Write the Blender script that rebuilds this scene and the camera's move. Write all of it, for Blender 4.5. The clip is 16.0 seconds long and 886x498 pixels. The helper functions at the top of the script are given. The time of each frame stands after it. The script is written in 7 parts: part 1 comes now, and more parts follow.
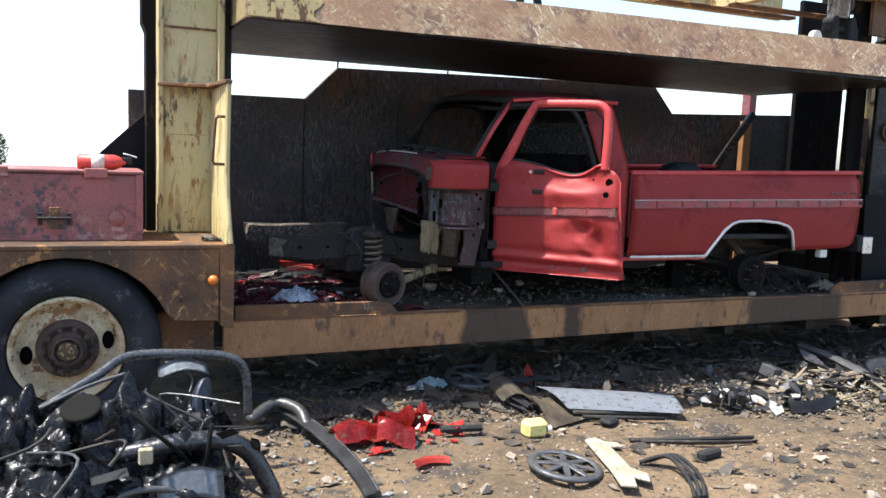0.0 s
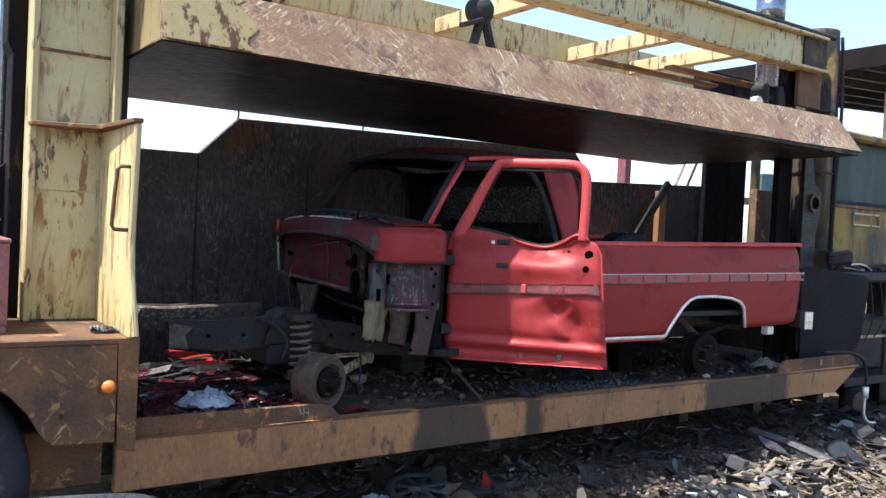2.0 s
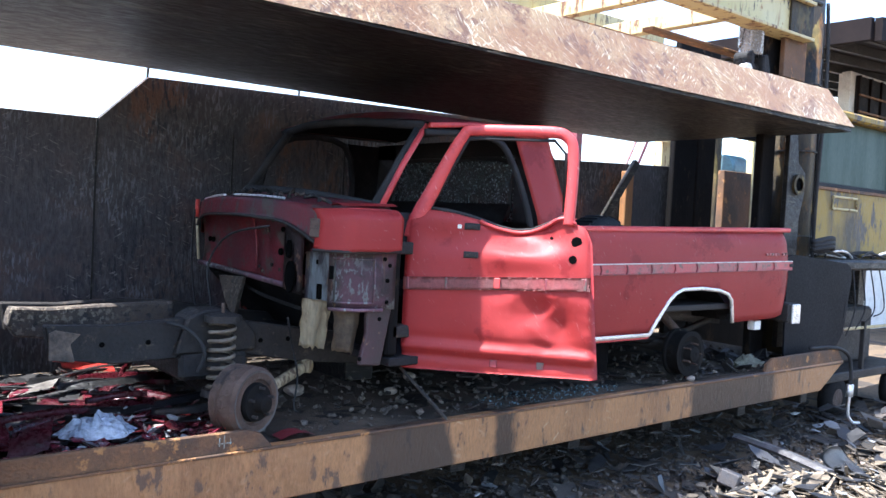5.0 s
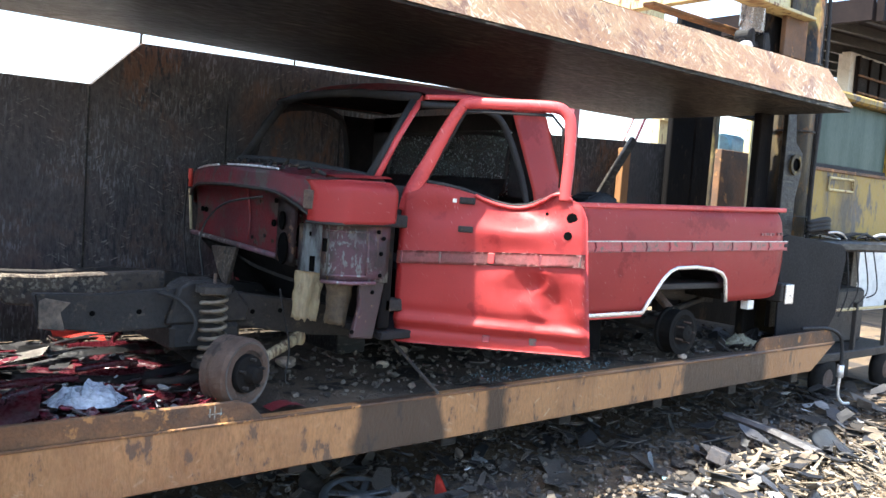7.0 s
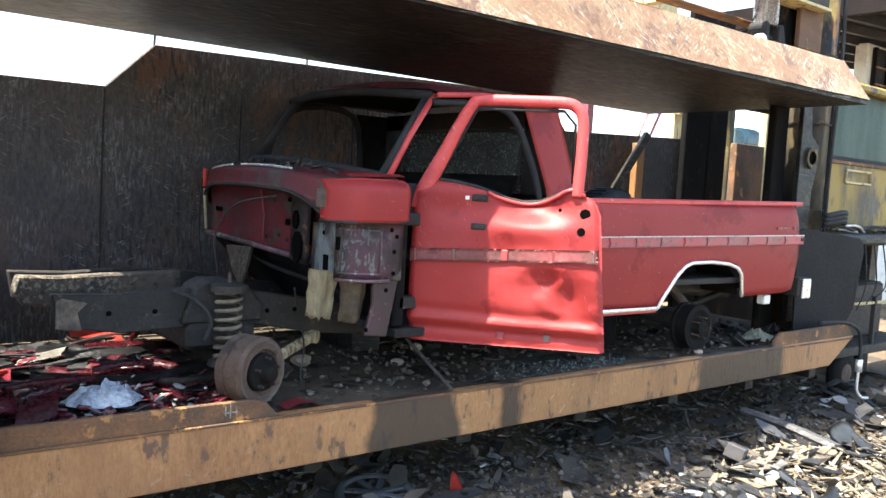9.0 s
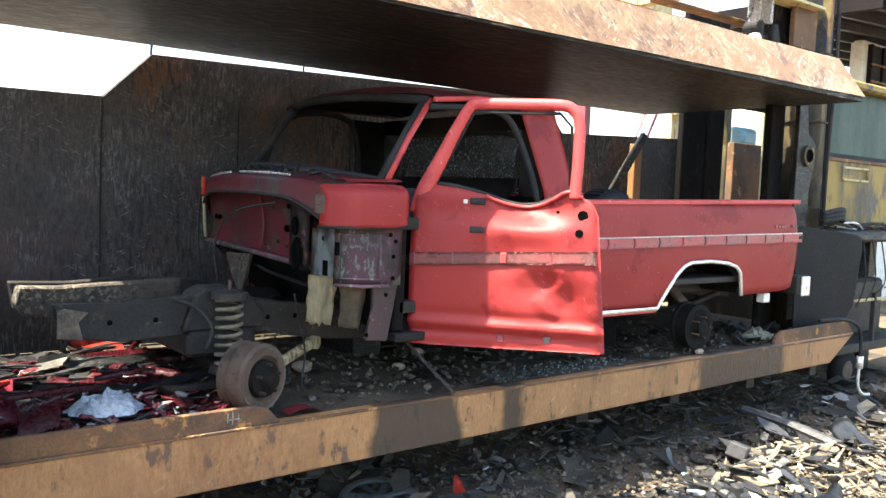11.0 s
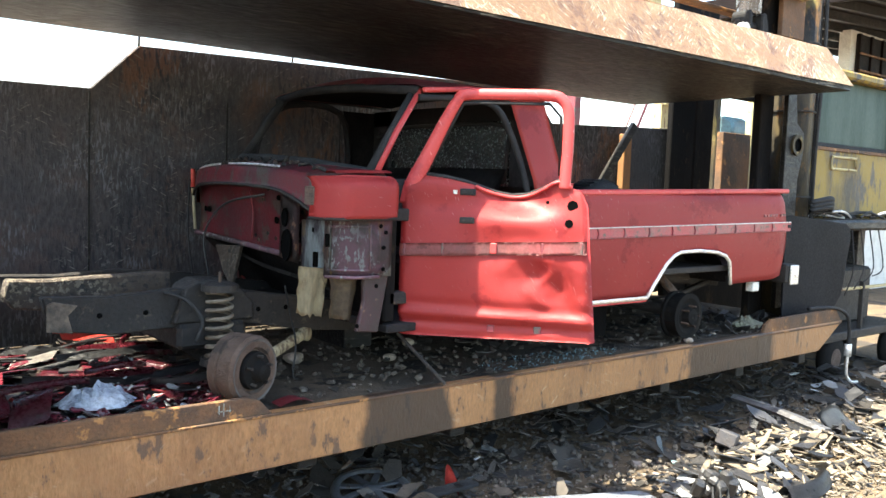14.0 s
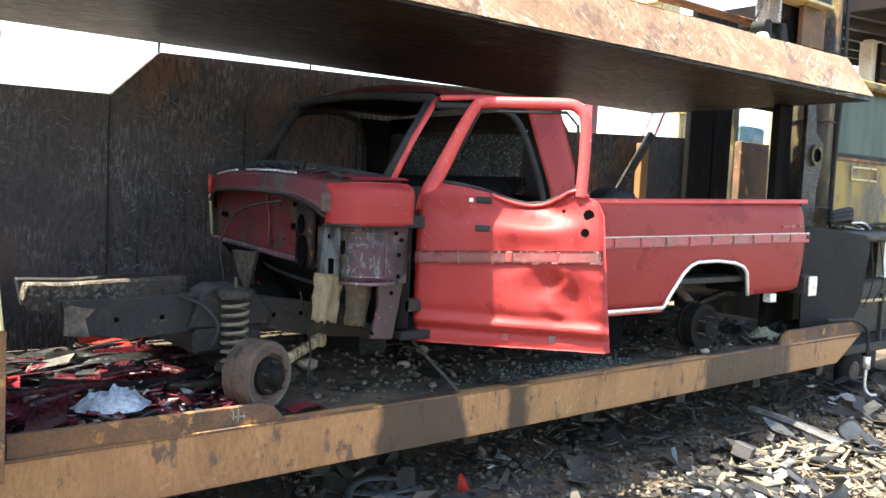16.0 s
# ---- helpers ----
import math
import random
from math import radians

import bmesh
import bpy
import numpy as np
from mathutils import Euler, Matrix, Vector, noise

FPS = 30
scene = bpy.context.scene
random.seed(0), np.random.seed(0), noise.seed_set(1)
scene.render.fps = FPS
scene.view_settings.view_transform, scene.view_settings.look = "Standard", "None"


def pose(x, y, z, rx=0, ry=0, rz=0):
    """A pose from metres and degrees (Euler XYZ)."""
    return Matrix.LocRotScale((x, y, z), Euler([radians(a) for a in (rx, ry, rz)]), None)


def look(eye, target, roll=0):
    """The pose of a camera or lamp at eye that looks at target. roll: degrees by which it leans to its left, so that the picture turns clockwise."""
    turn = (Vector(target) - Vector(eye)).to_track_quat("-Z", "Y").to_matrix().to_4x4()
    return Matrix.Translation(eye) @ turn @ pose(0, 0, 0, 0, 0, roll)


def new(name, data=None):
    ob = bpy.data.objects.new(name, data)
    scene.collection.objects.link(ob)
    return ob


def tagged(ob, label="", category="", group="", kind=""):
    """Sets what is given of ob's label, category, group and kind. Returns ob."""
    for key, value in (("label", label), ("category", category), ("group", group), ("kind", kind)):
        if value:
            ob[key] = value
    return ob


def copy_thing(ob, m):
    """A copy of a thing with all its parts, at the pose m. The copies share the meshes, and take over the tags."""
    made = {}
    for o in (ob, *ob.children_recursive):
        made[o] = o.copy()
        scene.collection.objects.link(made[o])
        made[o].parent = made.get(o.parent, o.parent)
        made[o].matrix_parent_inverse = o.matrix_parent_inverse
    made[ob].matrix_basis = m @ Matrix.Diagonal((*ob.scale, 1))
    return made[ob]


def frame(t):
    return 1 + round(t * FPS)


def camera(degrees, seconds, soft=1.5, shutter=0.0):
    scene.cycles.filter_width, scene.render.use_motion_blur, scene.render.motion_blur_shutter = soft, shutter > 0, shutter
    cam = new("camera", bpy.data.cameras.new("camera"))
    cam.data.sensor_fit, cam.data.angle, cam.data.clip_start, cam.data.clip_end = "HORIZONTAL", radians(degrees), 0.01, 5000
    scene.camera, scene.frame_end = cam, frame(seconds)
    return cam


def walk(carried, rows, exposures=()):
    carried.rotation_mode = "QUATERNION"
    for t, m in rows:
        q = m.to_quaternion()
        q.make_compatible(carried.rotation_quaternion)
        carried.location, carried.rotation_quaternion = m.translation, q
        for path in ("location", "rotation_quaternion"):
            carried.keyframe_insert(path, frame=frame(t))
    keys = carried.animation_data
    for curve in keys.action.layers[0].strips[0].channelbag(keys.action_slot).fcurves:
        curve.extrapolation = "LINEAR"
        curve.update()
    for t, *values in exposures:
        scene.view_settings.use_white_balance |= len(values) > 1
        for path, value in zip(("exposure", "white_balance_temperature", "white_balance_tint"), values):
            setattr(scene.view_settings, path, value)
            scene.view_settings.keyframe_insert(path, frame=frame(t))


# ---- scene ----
cam = camera(56.2, 16.0)
PATH = [
    (0, (-0.418, 0.376, 1.678), (0.373, 2.198, 1.446), 2.3),
    (0.5, (-0.469, 0.749, 1.655), (0.404, 2.538, 1.47), 2.2),
    (1, (-0.619, 1.041, 1.613), (0.373, 2.773, 1.481), 3.4),
    (1.5, (-0.738, 1.343, 1.62), (0.365, 3.01, 1.556), 3.2),
    (2, (-0.588, 1.575, 1.624), (0.547, 3.221, 1.578), 2.8),
    (2.5, (-0.458, 1.787, 1.607), (0.671, 3.437, 1.558), 3.6),
    (3, (-0.465, 2.101, 1.593), (0.679, 3.742, 1.568), 6.2),
    (3.5, (-0.401, 2.305, 1.582), (0.779, 3.92, 1.544), 6.0),
    (4, (-0.246, 2.339, 1.609), (0.959, 3.934, 1.557), 3.9),
    (6.5, (-0.149, 2.365, 1.604), (1.148, 3.883, 1.489), 3.8),
    (7, (-0.152, 2.367, 1.604), (1.119, 3.906, 1.467), 4.0),
    (7.5, (-0.149, 2.369, 1.599), (1.107, 3.917, 1.444), 3.6),
    (8, (-0.131, 2.373, 1.6), (1.125, 3.921, 1.435), 3.4),
    (8.5, (-0.141, 2.366, 1.604), (1.103, 3.924, 1.45), 3.6),
    (11, (-0.149, 2.346, 1.605), (1.093, 3.908, 1.469), 2.4),
    (11.5, (-0.134, 2.352, 1.607), (1.11, 3.911, 1.462), 2.5),
    (12, (-0.137, 2.353, 1.606), (1.11, 3.909, 1.454), 2.6),
    (12.5, (-0.137, 2.353, 1.608), (1.111, 3.908, 1.451), 2.3),
    (13, (-0.138, 2.349, 1.602), (1.117, 3.898, 1.448), 2.0),
    (13.5, (-0.144, 2.344, 1.607), (1.115, 3.89, 1.452), 2.0),
    (14, (-0.148, 2.339, 1.603), (1.11, 3.886, 1.447), 2.1),
    (14.5, (-0.145, 2.34, 1.599), (1.111, 3.888, 1.436), 2.2),
    (15, (-0.137, 2.34, 1.601), (1.108, 3.896, 1.438), 2.4),
    (15.5, (-0.141, 2.337, 1.598), (1.093, 3.905, 1.453), 2.5),
    (16, (-0.147, 2.341, 1.607), (1.082, 3.912, 1.466), 2.6),
]
EXPOSURES = [(0, 1.28, 6250, 9), (2.5, 1.38, 5950, 11), (3, 1.58, 5850, 11), (4, 1.95, 5550, 12), (6.5, 2.35, 6200, 9), (8.5, 2.4, 6600, 6), (11, 2.45, 6900, 4), (16, 2.5, 6900, 4)]
walk(cam, [(t, look(eye, target, roll)) for t, eye, target, roll in PATH], EXPOSURES)

# ---- light ----
world = bpy.data.worlds.new("sky")
scene.world = world
world.use_nodes = True
wn = world.node_tree.nodes
sky = wn.new("ShaderNodeTexSky")
sky.sky_type, sky.sun_disc = "NISHITA", False
SUN = Vector((-0.445, 0.045, 0.895)).normalized()
sky.sun_elevation = math.asin(SUN.z)
sky.sun_rotation = math.atan2(SUN.x, SUN.y)
sky.air_density, sky.dust_density = 1.0, 1.5
world.node_tree.links.new(sky.outputs[0], wn["Background"].inputs[0])
wn["Background"].inputs[1].default_value = 0.15
sun = new("sun", bpy.data.lights.new("sun", "SUN"))
sun.data.energy, sun.data.angle, sun.data.color = 5.0, radians(0.6), (1.0, 0.95, 0.86)
sun.matrix_world = look(SUN * 40, (0, 0, 0))


# ---- materials ----
def mat(name, base, other=None, scale=3.0, cover=0.5, rough=0.6, metal=0.0, bump=0.15, grain=60.0, spots=None, spot_scale=14.0, spot_cover=0.3, stretch=(1, 1, 1), vary=0.0, soft=0.12, gritty=0.3):
    """A worn surface: two colours blended by large noise, a fine grain, and sharper spots of a third."""
    m = bpy.data.materials.new(name)
    m.use_nodes = True
    n, l = m.node_tree.nodes, m.node_tree.links
    b = n["Principled BSDF"]
    co = n.new("ShaderNodeTexCoord")
    mp = n.new("ShaderNodeMapping")
    mp.inputs["Scale"].default_value = stretch
    l.new(co.outputs["Object"], mp.inputs[0])

    def field(s, detail, lo, hi, rough_n=0.6):
        t = n.new("ShaderNodeTexNoise")
        t.inputs["Scale"].default_value, t.inputs["Detail"].default_value, t.inputs["Roughness"].default_value = s, detail, rough_n
        l.new(mp.outputs[0], t.inputs["Vector"])
        r = n.new("ShaderNodeMapRange")
        r.inputs[1].default_value, r.inputs[2].default_value = lo, hi
        l.new(t.outputs["Fac"], r.inputs[0])
        return r.outputs[0]

    def mix(f, a, c, mode="MIX"):
        x = n.new("ShaderNodeMix")
        x.data_type, x.blend_type = "RGBA", mode
        for sock, v in ((x.inputs[0], f), (x.inputs[6], a), (x.inputs[7], c)):
            if isinstance(v, tuple):
                sock.default_value = (*v, 1)
            elif isinstance(v, float):
                sock.default_value = v
            else:
                l.new(v, sock)
        return x.outputs[2]

    col = base
    other = other or tuple(c * 0.6 for c in base)
    big = field(scale, 8, 1 - cover - soft, 1 - cover + soft, 0.65)
    col = mix(big, base, other)
    fine = field(grain, 5, 0.3, 0.7)
    g = mix(fine, (1 - 1.2 * gritty,) * 3, (1 + 0.7 * gritty,) * 3)
    col = mix(0.8, col, g, "MULTIPLY")
    if spots:
        level = 0.5 + (0.5 - spot_cover) * 0.35
        sp = field(spot_scale, 6, level - 0.02, level + 0.03, 0.7)
        col = mix(sp, col, spots)
    if vary:
        oi = n.new("ShaderNodeObjectInfo")
        hs = n.new("ShaderNodeHueSaturation")
        r = n.new("ShaderNodeMapRange")
        r.inputs[3].default_value, r.inputs[4].default_value = 1 - vary, 1 + vary
        l.new(oi.outputs["Random"], r.inputs[0])
        l.new(r.outputs[0], hs.inputs["Value"])
        l.new(col, hs.inputs["Color"])
        col = hs.outputs[0]
    l.new(col, b.inputs["Base Color"])
    rr = n.new("ShaderNodeMapRange")
    rr.inputs[3].default_value, rr.inputs[4].default_value = max(rough - 0.15, 0.05), min(rough + 0.15, 1)
    l.new(fine, rr.inputs[0])
    l.new(rr.outputs[0], b.inputs["Roughness"])
    b.inputs["Metallic"].default_value = metal
    if bump:
        bp = n.new("ShaderNodeBump")
        bp.inputs["Strength"].default_value, bp.inputs["Distance"].default_value = bump, 0.01
        l.new(fine, bp.inputs["Height"])
        b2 = n.new("ShaderNodeBump")
        b2.inputs["Strength"].default_value, b2.inputs["Distance"].default_value = bump, 0.02
        l.new(big, b2.inputs["Height"])
        l.new(b2.outputs[0], bp.inputs["Normal"])
        l.new(bp.outputs[0], b.inputs["Normal"])
    return m


def scratched(m, colour, scale=9.0, amount=0.3, stretch=(1, 1, 12), turns=((0, 0, 0),)):
    """Adds bundles of thin strokes of another colour, drawn out across the stretched axes."""
    n, l = m.node_tree.nodes, m.node_tree.links
    b = n["Principled BSDF"]
    co = n.new("ShaderNodeTexCoord")
    for i, turn in enumerate(turns):
        mp = n.new("ShaderNodeMapping")
        mp.vector_type = "TEXTURE"
        mp.inputs["Rotation"].default_value = [radians(a) for a in turn]
        mp.inputs["Location"].default_value = (3.1 * i, 1.7 * i, 0.9 * i)
        mp.inputs["Scale"].default_value = [1 / s for s in stretch]
        l.new(co.outputs["Object"], mp.inputs[0])
        t = n.new("ShaderNodeTexNoise")
        t.inputs["Scale"].default_value, t.inputs["Detail"].default_value = scale, 3.0
        l.new(mp.outputs[0], t.inputs["Vector"])
        r1 = n.new("ShaderNodeMapRange")
        r1.inputs[1].default_value, r1.inputs[2].default_value = 0.80 - amount * 0.5, 0.86 - amount * 0.5
        l.new(t.outputs["Fac"], r1.inputs[0])
        t2 = n.new("ShaderNodeTexNoise")
        t2.inputs["Scale"].default_value, t2.inputs["Detail"].default_value = 2.2, 4.0
        off = n.new("ShaderNodeMapping")
        off.inputs["Location"].default_value = (5 + 7 * i, 2, 1)
        l.new(co.outputs["Object"], off.inputs[0])
        l.new(off.outputs[0], t2.inputs["Vector"])
        r2 = n.new("ShaderNodeMapRange")
        r2.inputs[1].default_value, r2.inputs[2].default_value = 0.45, 0.68
        l.new(t2.outputs["Fac"], r2.inputs[0])
        s4 = n.new("ShaderNodeMath")
        s4.operation = "MULTIPLY"
        l.new(r1.outputs[0], s4.inputs[0])
        l.new(r2.outputs[0], s4.inputs[1])
        x = n.new("ShaderNodeMix")
        x.data_type = "RGBA"
        x.inputs[7].default_value = (*colour, 1)
        l.new(s4.outputs[0], x.inputs[0])
        l.new(b.inputs["Base Color"].links[0].from_socket, x.inputs[6])
        l.new(x.outputs[2], b.inputs["Base Color"])
    return m


def flaked(m, colour, scale=6.0, cover=0.3, stretch=(1, 1, 1), patch=0.8, shift=0.0, edge=0.03):
    """Adds crisp flakes of another colour, gathered in large uneven patches."""
    n, l = m.node_tree.nodes, m.node_tree.links
    b = n["Principled BSDF"]
    co = n.new("ShaderNodeTexCoord")
    fields = []
    for s, st, lo, hi, detail in ((scale, stretch, 0.62 - 0.25 * cover, 0.62 - 0.25 * cover + edge, 7.0), (patch, (1, 1, 1), 0.46, 0.60, 3.0)):
        mp = n.new("ShaderNodeMapping")
        mp.inputs["Scale"].default_value = st
        mp.inputs["Location"].default_value = (shift, shift * 0.7, shift * 1.3)
        l.new(co.outputs["Object"], mp.inputs[0])
        t = n.new("ShaderNodeTexNoise")
        t.inputs["Scale"].default_value, t.inputs["Detail"].default_value, t.inputs["Roughness"].default_value = s, detail, 0.65
        l.new(mp.outputs[0], t.inputs["Vector"])
        r = n.new("ShaderNodeMapRange")
        r.inputs[1].default_value, r.inputs[2].default_value = lo, hi
        l.new(t.outputs["Fac"], r.inputs[0])
        fields.append(r.outputs[0])
    p = n.new("ShaderNodeMath")
    p.operation = "MULTIPLY"
    l.new(fields[0], p.inputs[0])
    l.new(fields[1], p.inputs[1])
    x = n.new("ShaderNodeMix")
    x.data_type = "RGBA"
    x.inputs[7].default_value = (*colour, 1)
    l.new(p.outputs[0], x.inputs[0])
    l.new(b.inputs["Base Color"].links[0].from_socket, x.inputs[6])
    l.new(x.outputs[2], b.inputs["Base Color"])
    return m


def stained(m, colour, spans, ragged_by=0.25, strength=0.9, axis=0):
    """Adds broad spilled stains that cover the given spans along one axis, with ragged edges."""
    n, l = m.node_tree.nodes, m.node_tree.links
    b = n["Principled BSDF"]
    co = n.new("ShaderNodeTexCoord")
    sep = n.new("ShaderNodeSeparateXYZ")
    l.new(co.outputs["Object"], sep.inputs[0])
    t = n.new("ShaderNodeTexNoise")
    t.inputs["Scale"].default_value, t.inputs["Detail"].default_value = 4.0, 6.0
    l.new(co.outputs["Object"], t.inputs["Vector"])
    def math_node(op, a, c):
        k = n.new("ShaderNodeMath")
        k.operation = op
        for sock, v in zip(k.inputs, (a, c)):
            if isinstance(v, float):
                sock.default_value = v
            else:
                l.new(v, sock)
        return k.outputs[0]
    place = math_node("ADD", sep.outputs[axis], math_node("MULTIPLY", math_node("SUBTRACT", t.outputs["Fac"], 0.5), ragged_by * 2))
    total = None
    for a, c in spans:
        r1, r2 = n.new("ShaderNodeMapRange"), n.new("ShaderNodeMapRange")
        r1.inputs[1].default_value, r1.inputs[2].default_value = a, a + 0.05
        r2.inputs[1].default_value, r2.inputs[2].default_value, r2.inputs[3].default_value, r2.inputs[4].default_value = c - 0.05, c, 1, 0
        l.new(place, r1.inputs[0])
        l.new(place, r2.inputs[0])
        one = math_node("MULTIPLY", r1.outputs[0], r2.outputs[0])
        total = one if total is None else math_node("MAXIMUM", total, one)
    x = n.new("ShaderNodeMix")
    x.data_type = "RGBA"
    x.inputs[7].default_value = (*colour, 1)
    l.new(math_node("MULTIPLY", total, strength), x.inputs[0])
    l.new(b.inputs["Base Color"].links[0].from_socket, x.inputs[6])
    l.new(x.outputs[2], b.inputs["Base Color"])
    return m


RUST = mat("rusty_steel", (0.19, 0.095, 0.045), (0.075, 0.05, 0.035), 2.2, 0.5, 0.7, 0.1, 0.3, 70, (0.32, 0.16, 0.06), 9, 0.22)
OILY = scratched(mat("oil_stained_steel", (0.31, 0.158, 0.066), (0.19, 0.095, 0.043), 1.6, 0.46, 0.45, 0.1, 0.25, 80, (0.10, 0.06, 0.038), 10, 0.22, (1, 1, 0.4), soft=0.08), (0.40, 0.28, 0.17), 5, 0.32, (2, 1, 7), ((0, 25, 0), (0, -35, 0)))
OILY = flaked(OILY, (0.23, 0.115, 0.05), 5, 0.55, (1, 1, 0.7), 0.9, 4.0, 0.10)
OILY = stained(OILY, (0.022, 0.017, 0.014), ((1.95, 2.50), (2.76, 2.96), (4.50, 5.55)), 0.10, 0.9)
PLATEN = scratched(mat("scuffed_rust_plate", (0.20, 0.112, 0.06), (0.30, 0.22, 0.125), 2.6, 0.42, 0.6, 0.1, 0.25, 90, (0.125, 0.068, 0.042), 5, 0.30), (0.52, 0.47, 0.35), 7, 0.42, (2, 2, 14), ((0, 30, 0), (0, -40, 0), (0, 75, 0)))
PLATEN = flaked(flaked(PLATEN, (0.36, 0.29, 0.165), 42, 0.40, (1, 1, 1), 1.2, 2.0, 0.10), (0.10, 0.06, 0.043), 30, 0.36, (1, 1, 0.6), 1.1, 9.0, 0.08)
DARKPLATE = scratched(mat("dark_streaked_plate", (0.013, 0.012, 0.0115), (0.024, 0.02, 0.017), 1.4, 0.45, 0.5, 0.1, 0.35, 40, (0.034, 0.029, 0.023), 5, 0.26, (0.35, 1, 1)), (0.07, 0.062, 0.05), 5, 0.40, (1, 9, 9), ((0, 0, 4), (0, 0, -9)))
UNDER = scratched(mat("scraped_dark_underside", (0.011, 0.010, 0.0095), (0.034, 0.026, 0.019), 1.2, 0.45, 0.48, 0.1, 0.6, 40, (0.06, 0.048, 0.035), 4, 0.16, (0.3, 1, 1), gritty=0.5), (0.24, 0.22, 0.18), 5, 0.40, (0.7, 14, 14), ((0, 0, 4), (0, 0, -9)))
WALL = scratched(mat("blackened_wall", (0.048, 0.048, 0.052), (0.078, 0.064, 0.058), 1.1, 0.45, 0.62, 0.0, 0.5, 46, (0.10, 0.056, 0.038), 1.6, 0.26, (1, 1, 0.5), soft=0.2, gritty=0.4), (0.105, 0.102, 0.10), 6, 0.28, (11, 11, 0.8), ((0, 0, 0), (0, 5, 0)))
WALL = flaked(WALL, (0.125, 0.068, 0.044), 2.2, 0.62, (1, 1, 0.8), 0.7, 6.3, 0.22)
WALL = flaked(WALL, (0.125, 0.125, 0.128), 34, 0.38, (1.8, 1, 0.40), 1.5, 1.2, 0.05)
WALL = flaked(WALL, (0.028, 0.028, 0.031), 24, 0.46, (1.6, 1, 0.45), 1.0, 3.4, 0.10)
WALL = scratched(WALL, (0.21, 0.19, 0.165), 7, 0.34, (2, 2, 14), ((0, 25, 0), (0, -30, 0)))
YELLOW = scratched(mat("faded_yellow_paint", (0.46, 0.375, 0.15), (0.50, 0.43, 0.22), 1.6, 0.5, 0.5, 0.0, 0.06, 60, (0.24, 0.12, 0.04), 26, 0.12, (1, 1, 0.6), gritty=0.08), (0.25, 0.12, 0.04), 3, 0.42, (9, 9, 0.7), ((0, 0, 0), (0, 9, 0)))
YELLOW = flaked(YELLOW, (0.25, 0.12, 0.04), 12, 0.30, (1.6, 1.6, 0.35), 1.2, 2.7)
YELLOW = flaked(YELLOW, (0.06, 0.046, 0.03), 18, 0.28, (1.4, 1.4, 0.4), 1.6, 8.1)
YRUST = mat("rust_streaked_yellow", (0.44, 0.36, 0.18), (0.22, 0.11, 0.05), 2.6, 0.38, 0.6, 0.0, 0.12, 60, (0.12, 0.06, 0.03), 14, 0.3, (1, 1, 0.25), soft=0.04, gritty=0.12)
YDIRT = flaked(mat("sooty_yellow", (0.075, 0.056, 0.028), (0.018, 0.017, 0.016), 2.4, 0.55, 0.55, 0.0, 0.15, 60, (0.085, 0.046, 0.02), 9, 0.28, (1, 1, 0.5), soft=0.10, gritty=0.12), (0.20, 0.15, 0.05), 5, 0.36, (1, 1, 0.4), 1.4, 5.0)
NEARBLACK = mat("near_black_steel", (0.008, 0.0075, 0.0075), (0.017, 0.014, 0.012), 2.5, 0.45, 0.8, 0.0, 0.2, 50, (0.035, 0.024, 0.016), 6, 0.2, (1, 1, 0.4), gritty=0.2)
LOADER = mat("dirty_loader_yellow", (0.22, 0.14, 0.018), (0.04, 0.028, 0.018), 1.9, 0.42, 0.5, 0.0, 0.08, 60, (0.05, 0.04, 0.035), 4, 0.34, (1, 1, 0.4), soft=0.08, gritty=0.1)
RED = scratched(mat("faded_red_paint", (0.48, 0.055, 0.052), (0.41, 0.042, 0.044), 2.0, 0.45, 0.48, 0.0, 0.0, 120, (0.34, 0.03, 0.034), 3.5, 0.26, gritty=0.05, soft=0.2), (0.62, 0.30, 0.28), 9, 0.26, (2, 2, 16), ((20, 70, 0), (50, 20, 0)))
REDDUST = mat("dusty_dark_red", (0.22, 0.028, 0.038), (0.13, 0.038, 0.045), 3.0, 0.5, 0.5, 0.0, 0.08, 70, (0.11, 0.085, 0.07), 7, 0.34, gritty=0.15)
STRIPE = mat("grimy_moulding", (0.34, 0.06, 0.066), (0.22, 0.10, 0.095), 6.0, 0.45, 0.45, 0.2, 0.1, 70, (0.10, 0.07, 0.06), 20, 0.3, (1, 1, 1))
FIREWALL = scratched(mat("bare_firewall_metal", (0.125, 0.062, 0.08), (0.06, 0.045, 0.048), 4.0, 0.5, 0.5, 0.1, 0.12, 60, (0.24, 0.26, 0.25), 5, 0.20, gritty=0.15, soft=0.05), (0.22, 0.14, 0.08), 6, 0.38, (7, 7, 1), ((0, 0, 0),))
FIREWALL = flaked(flaked(FIREWALL, (0.03, 0.026, 0.026), 16, 0.45, (1, 1, 0.5), 3.0, 2.0, 0.08), (0.20, 0.22, 0.22), 30, 0.36, (1, 1, 0.5), 4.0, 5.0)
CHROME = mat("dull_bright_trim", (0.72, 0.70, 0.66), (0.5, 0.48, 0.45), 8, 0.35, 0.35, 0.6, 0.05, 90)
BLACK = mat("black_rubber", (0.022, 0.022, 0.023), (0.045, 0.043, 0.04), 4, 0.4, 0.75, 0.0, 0.2, 70)
TYRE = mat("dusty_tyre_rubber", (0.02, 0.021, 0.024), (0.035, 0.035, 0.038), 4, 0.42, 0.7, 0.0, 0.2, 60, (0.065, 0.066, 0.07), 9, 0.2)
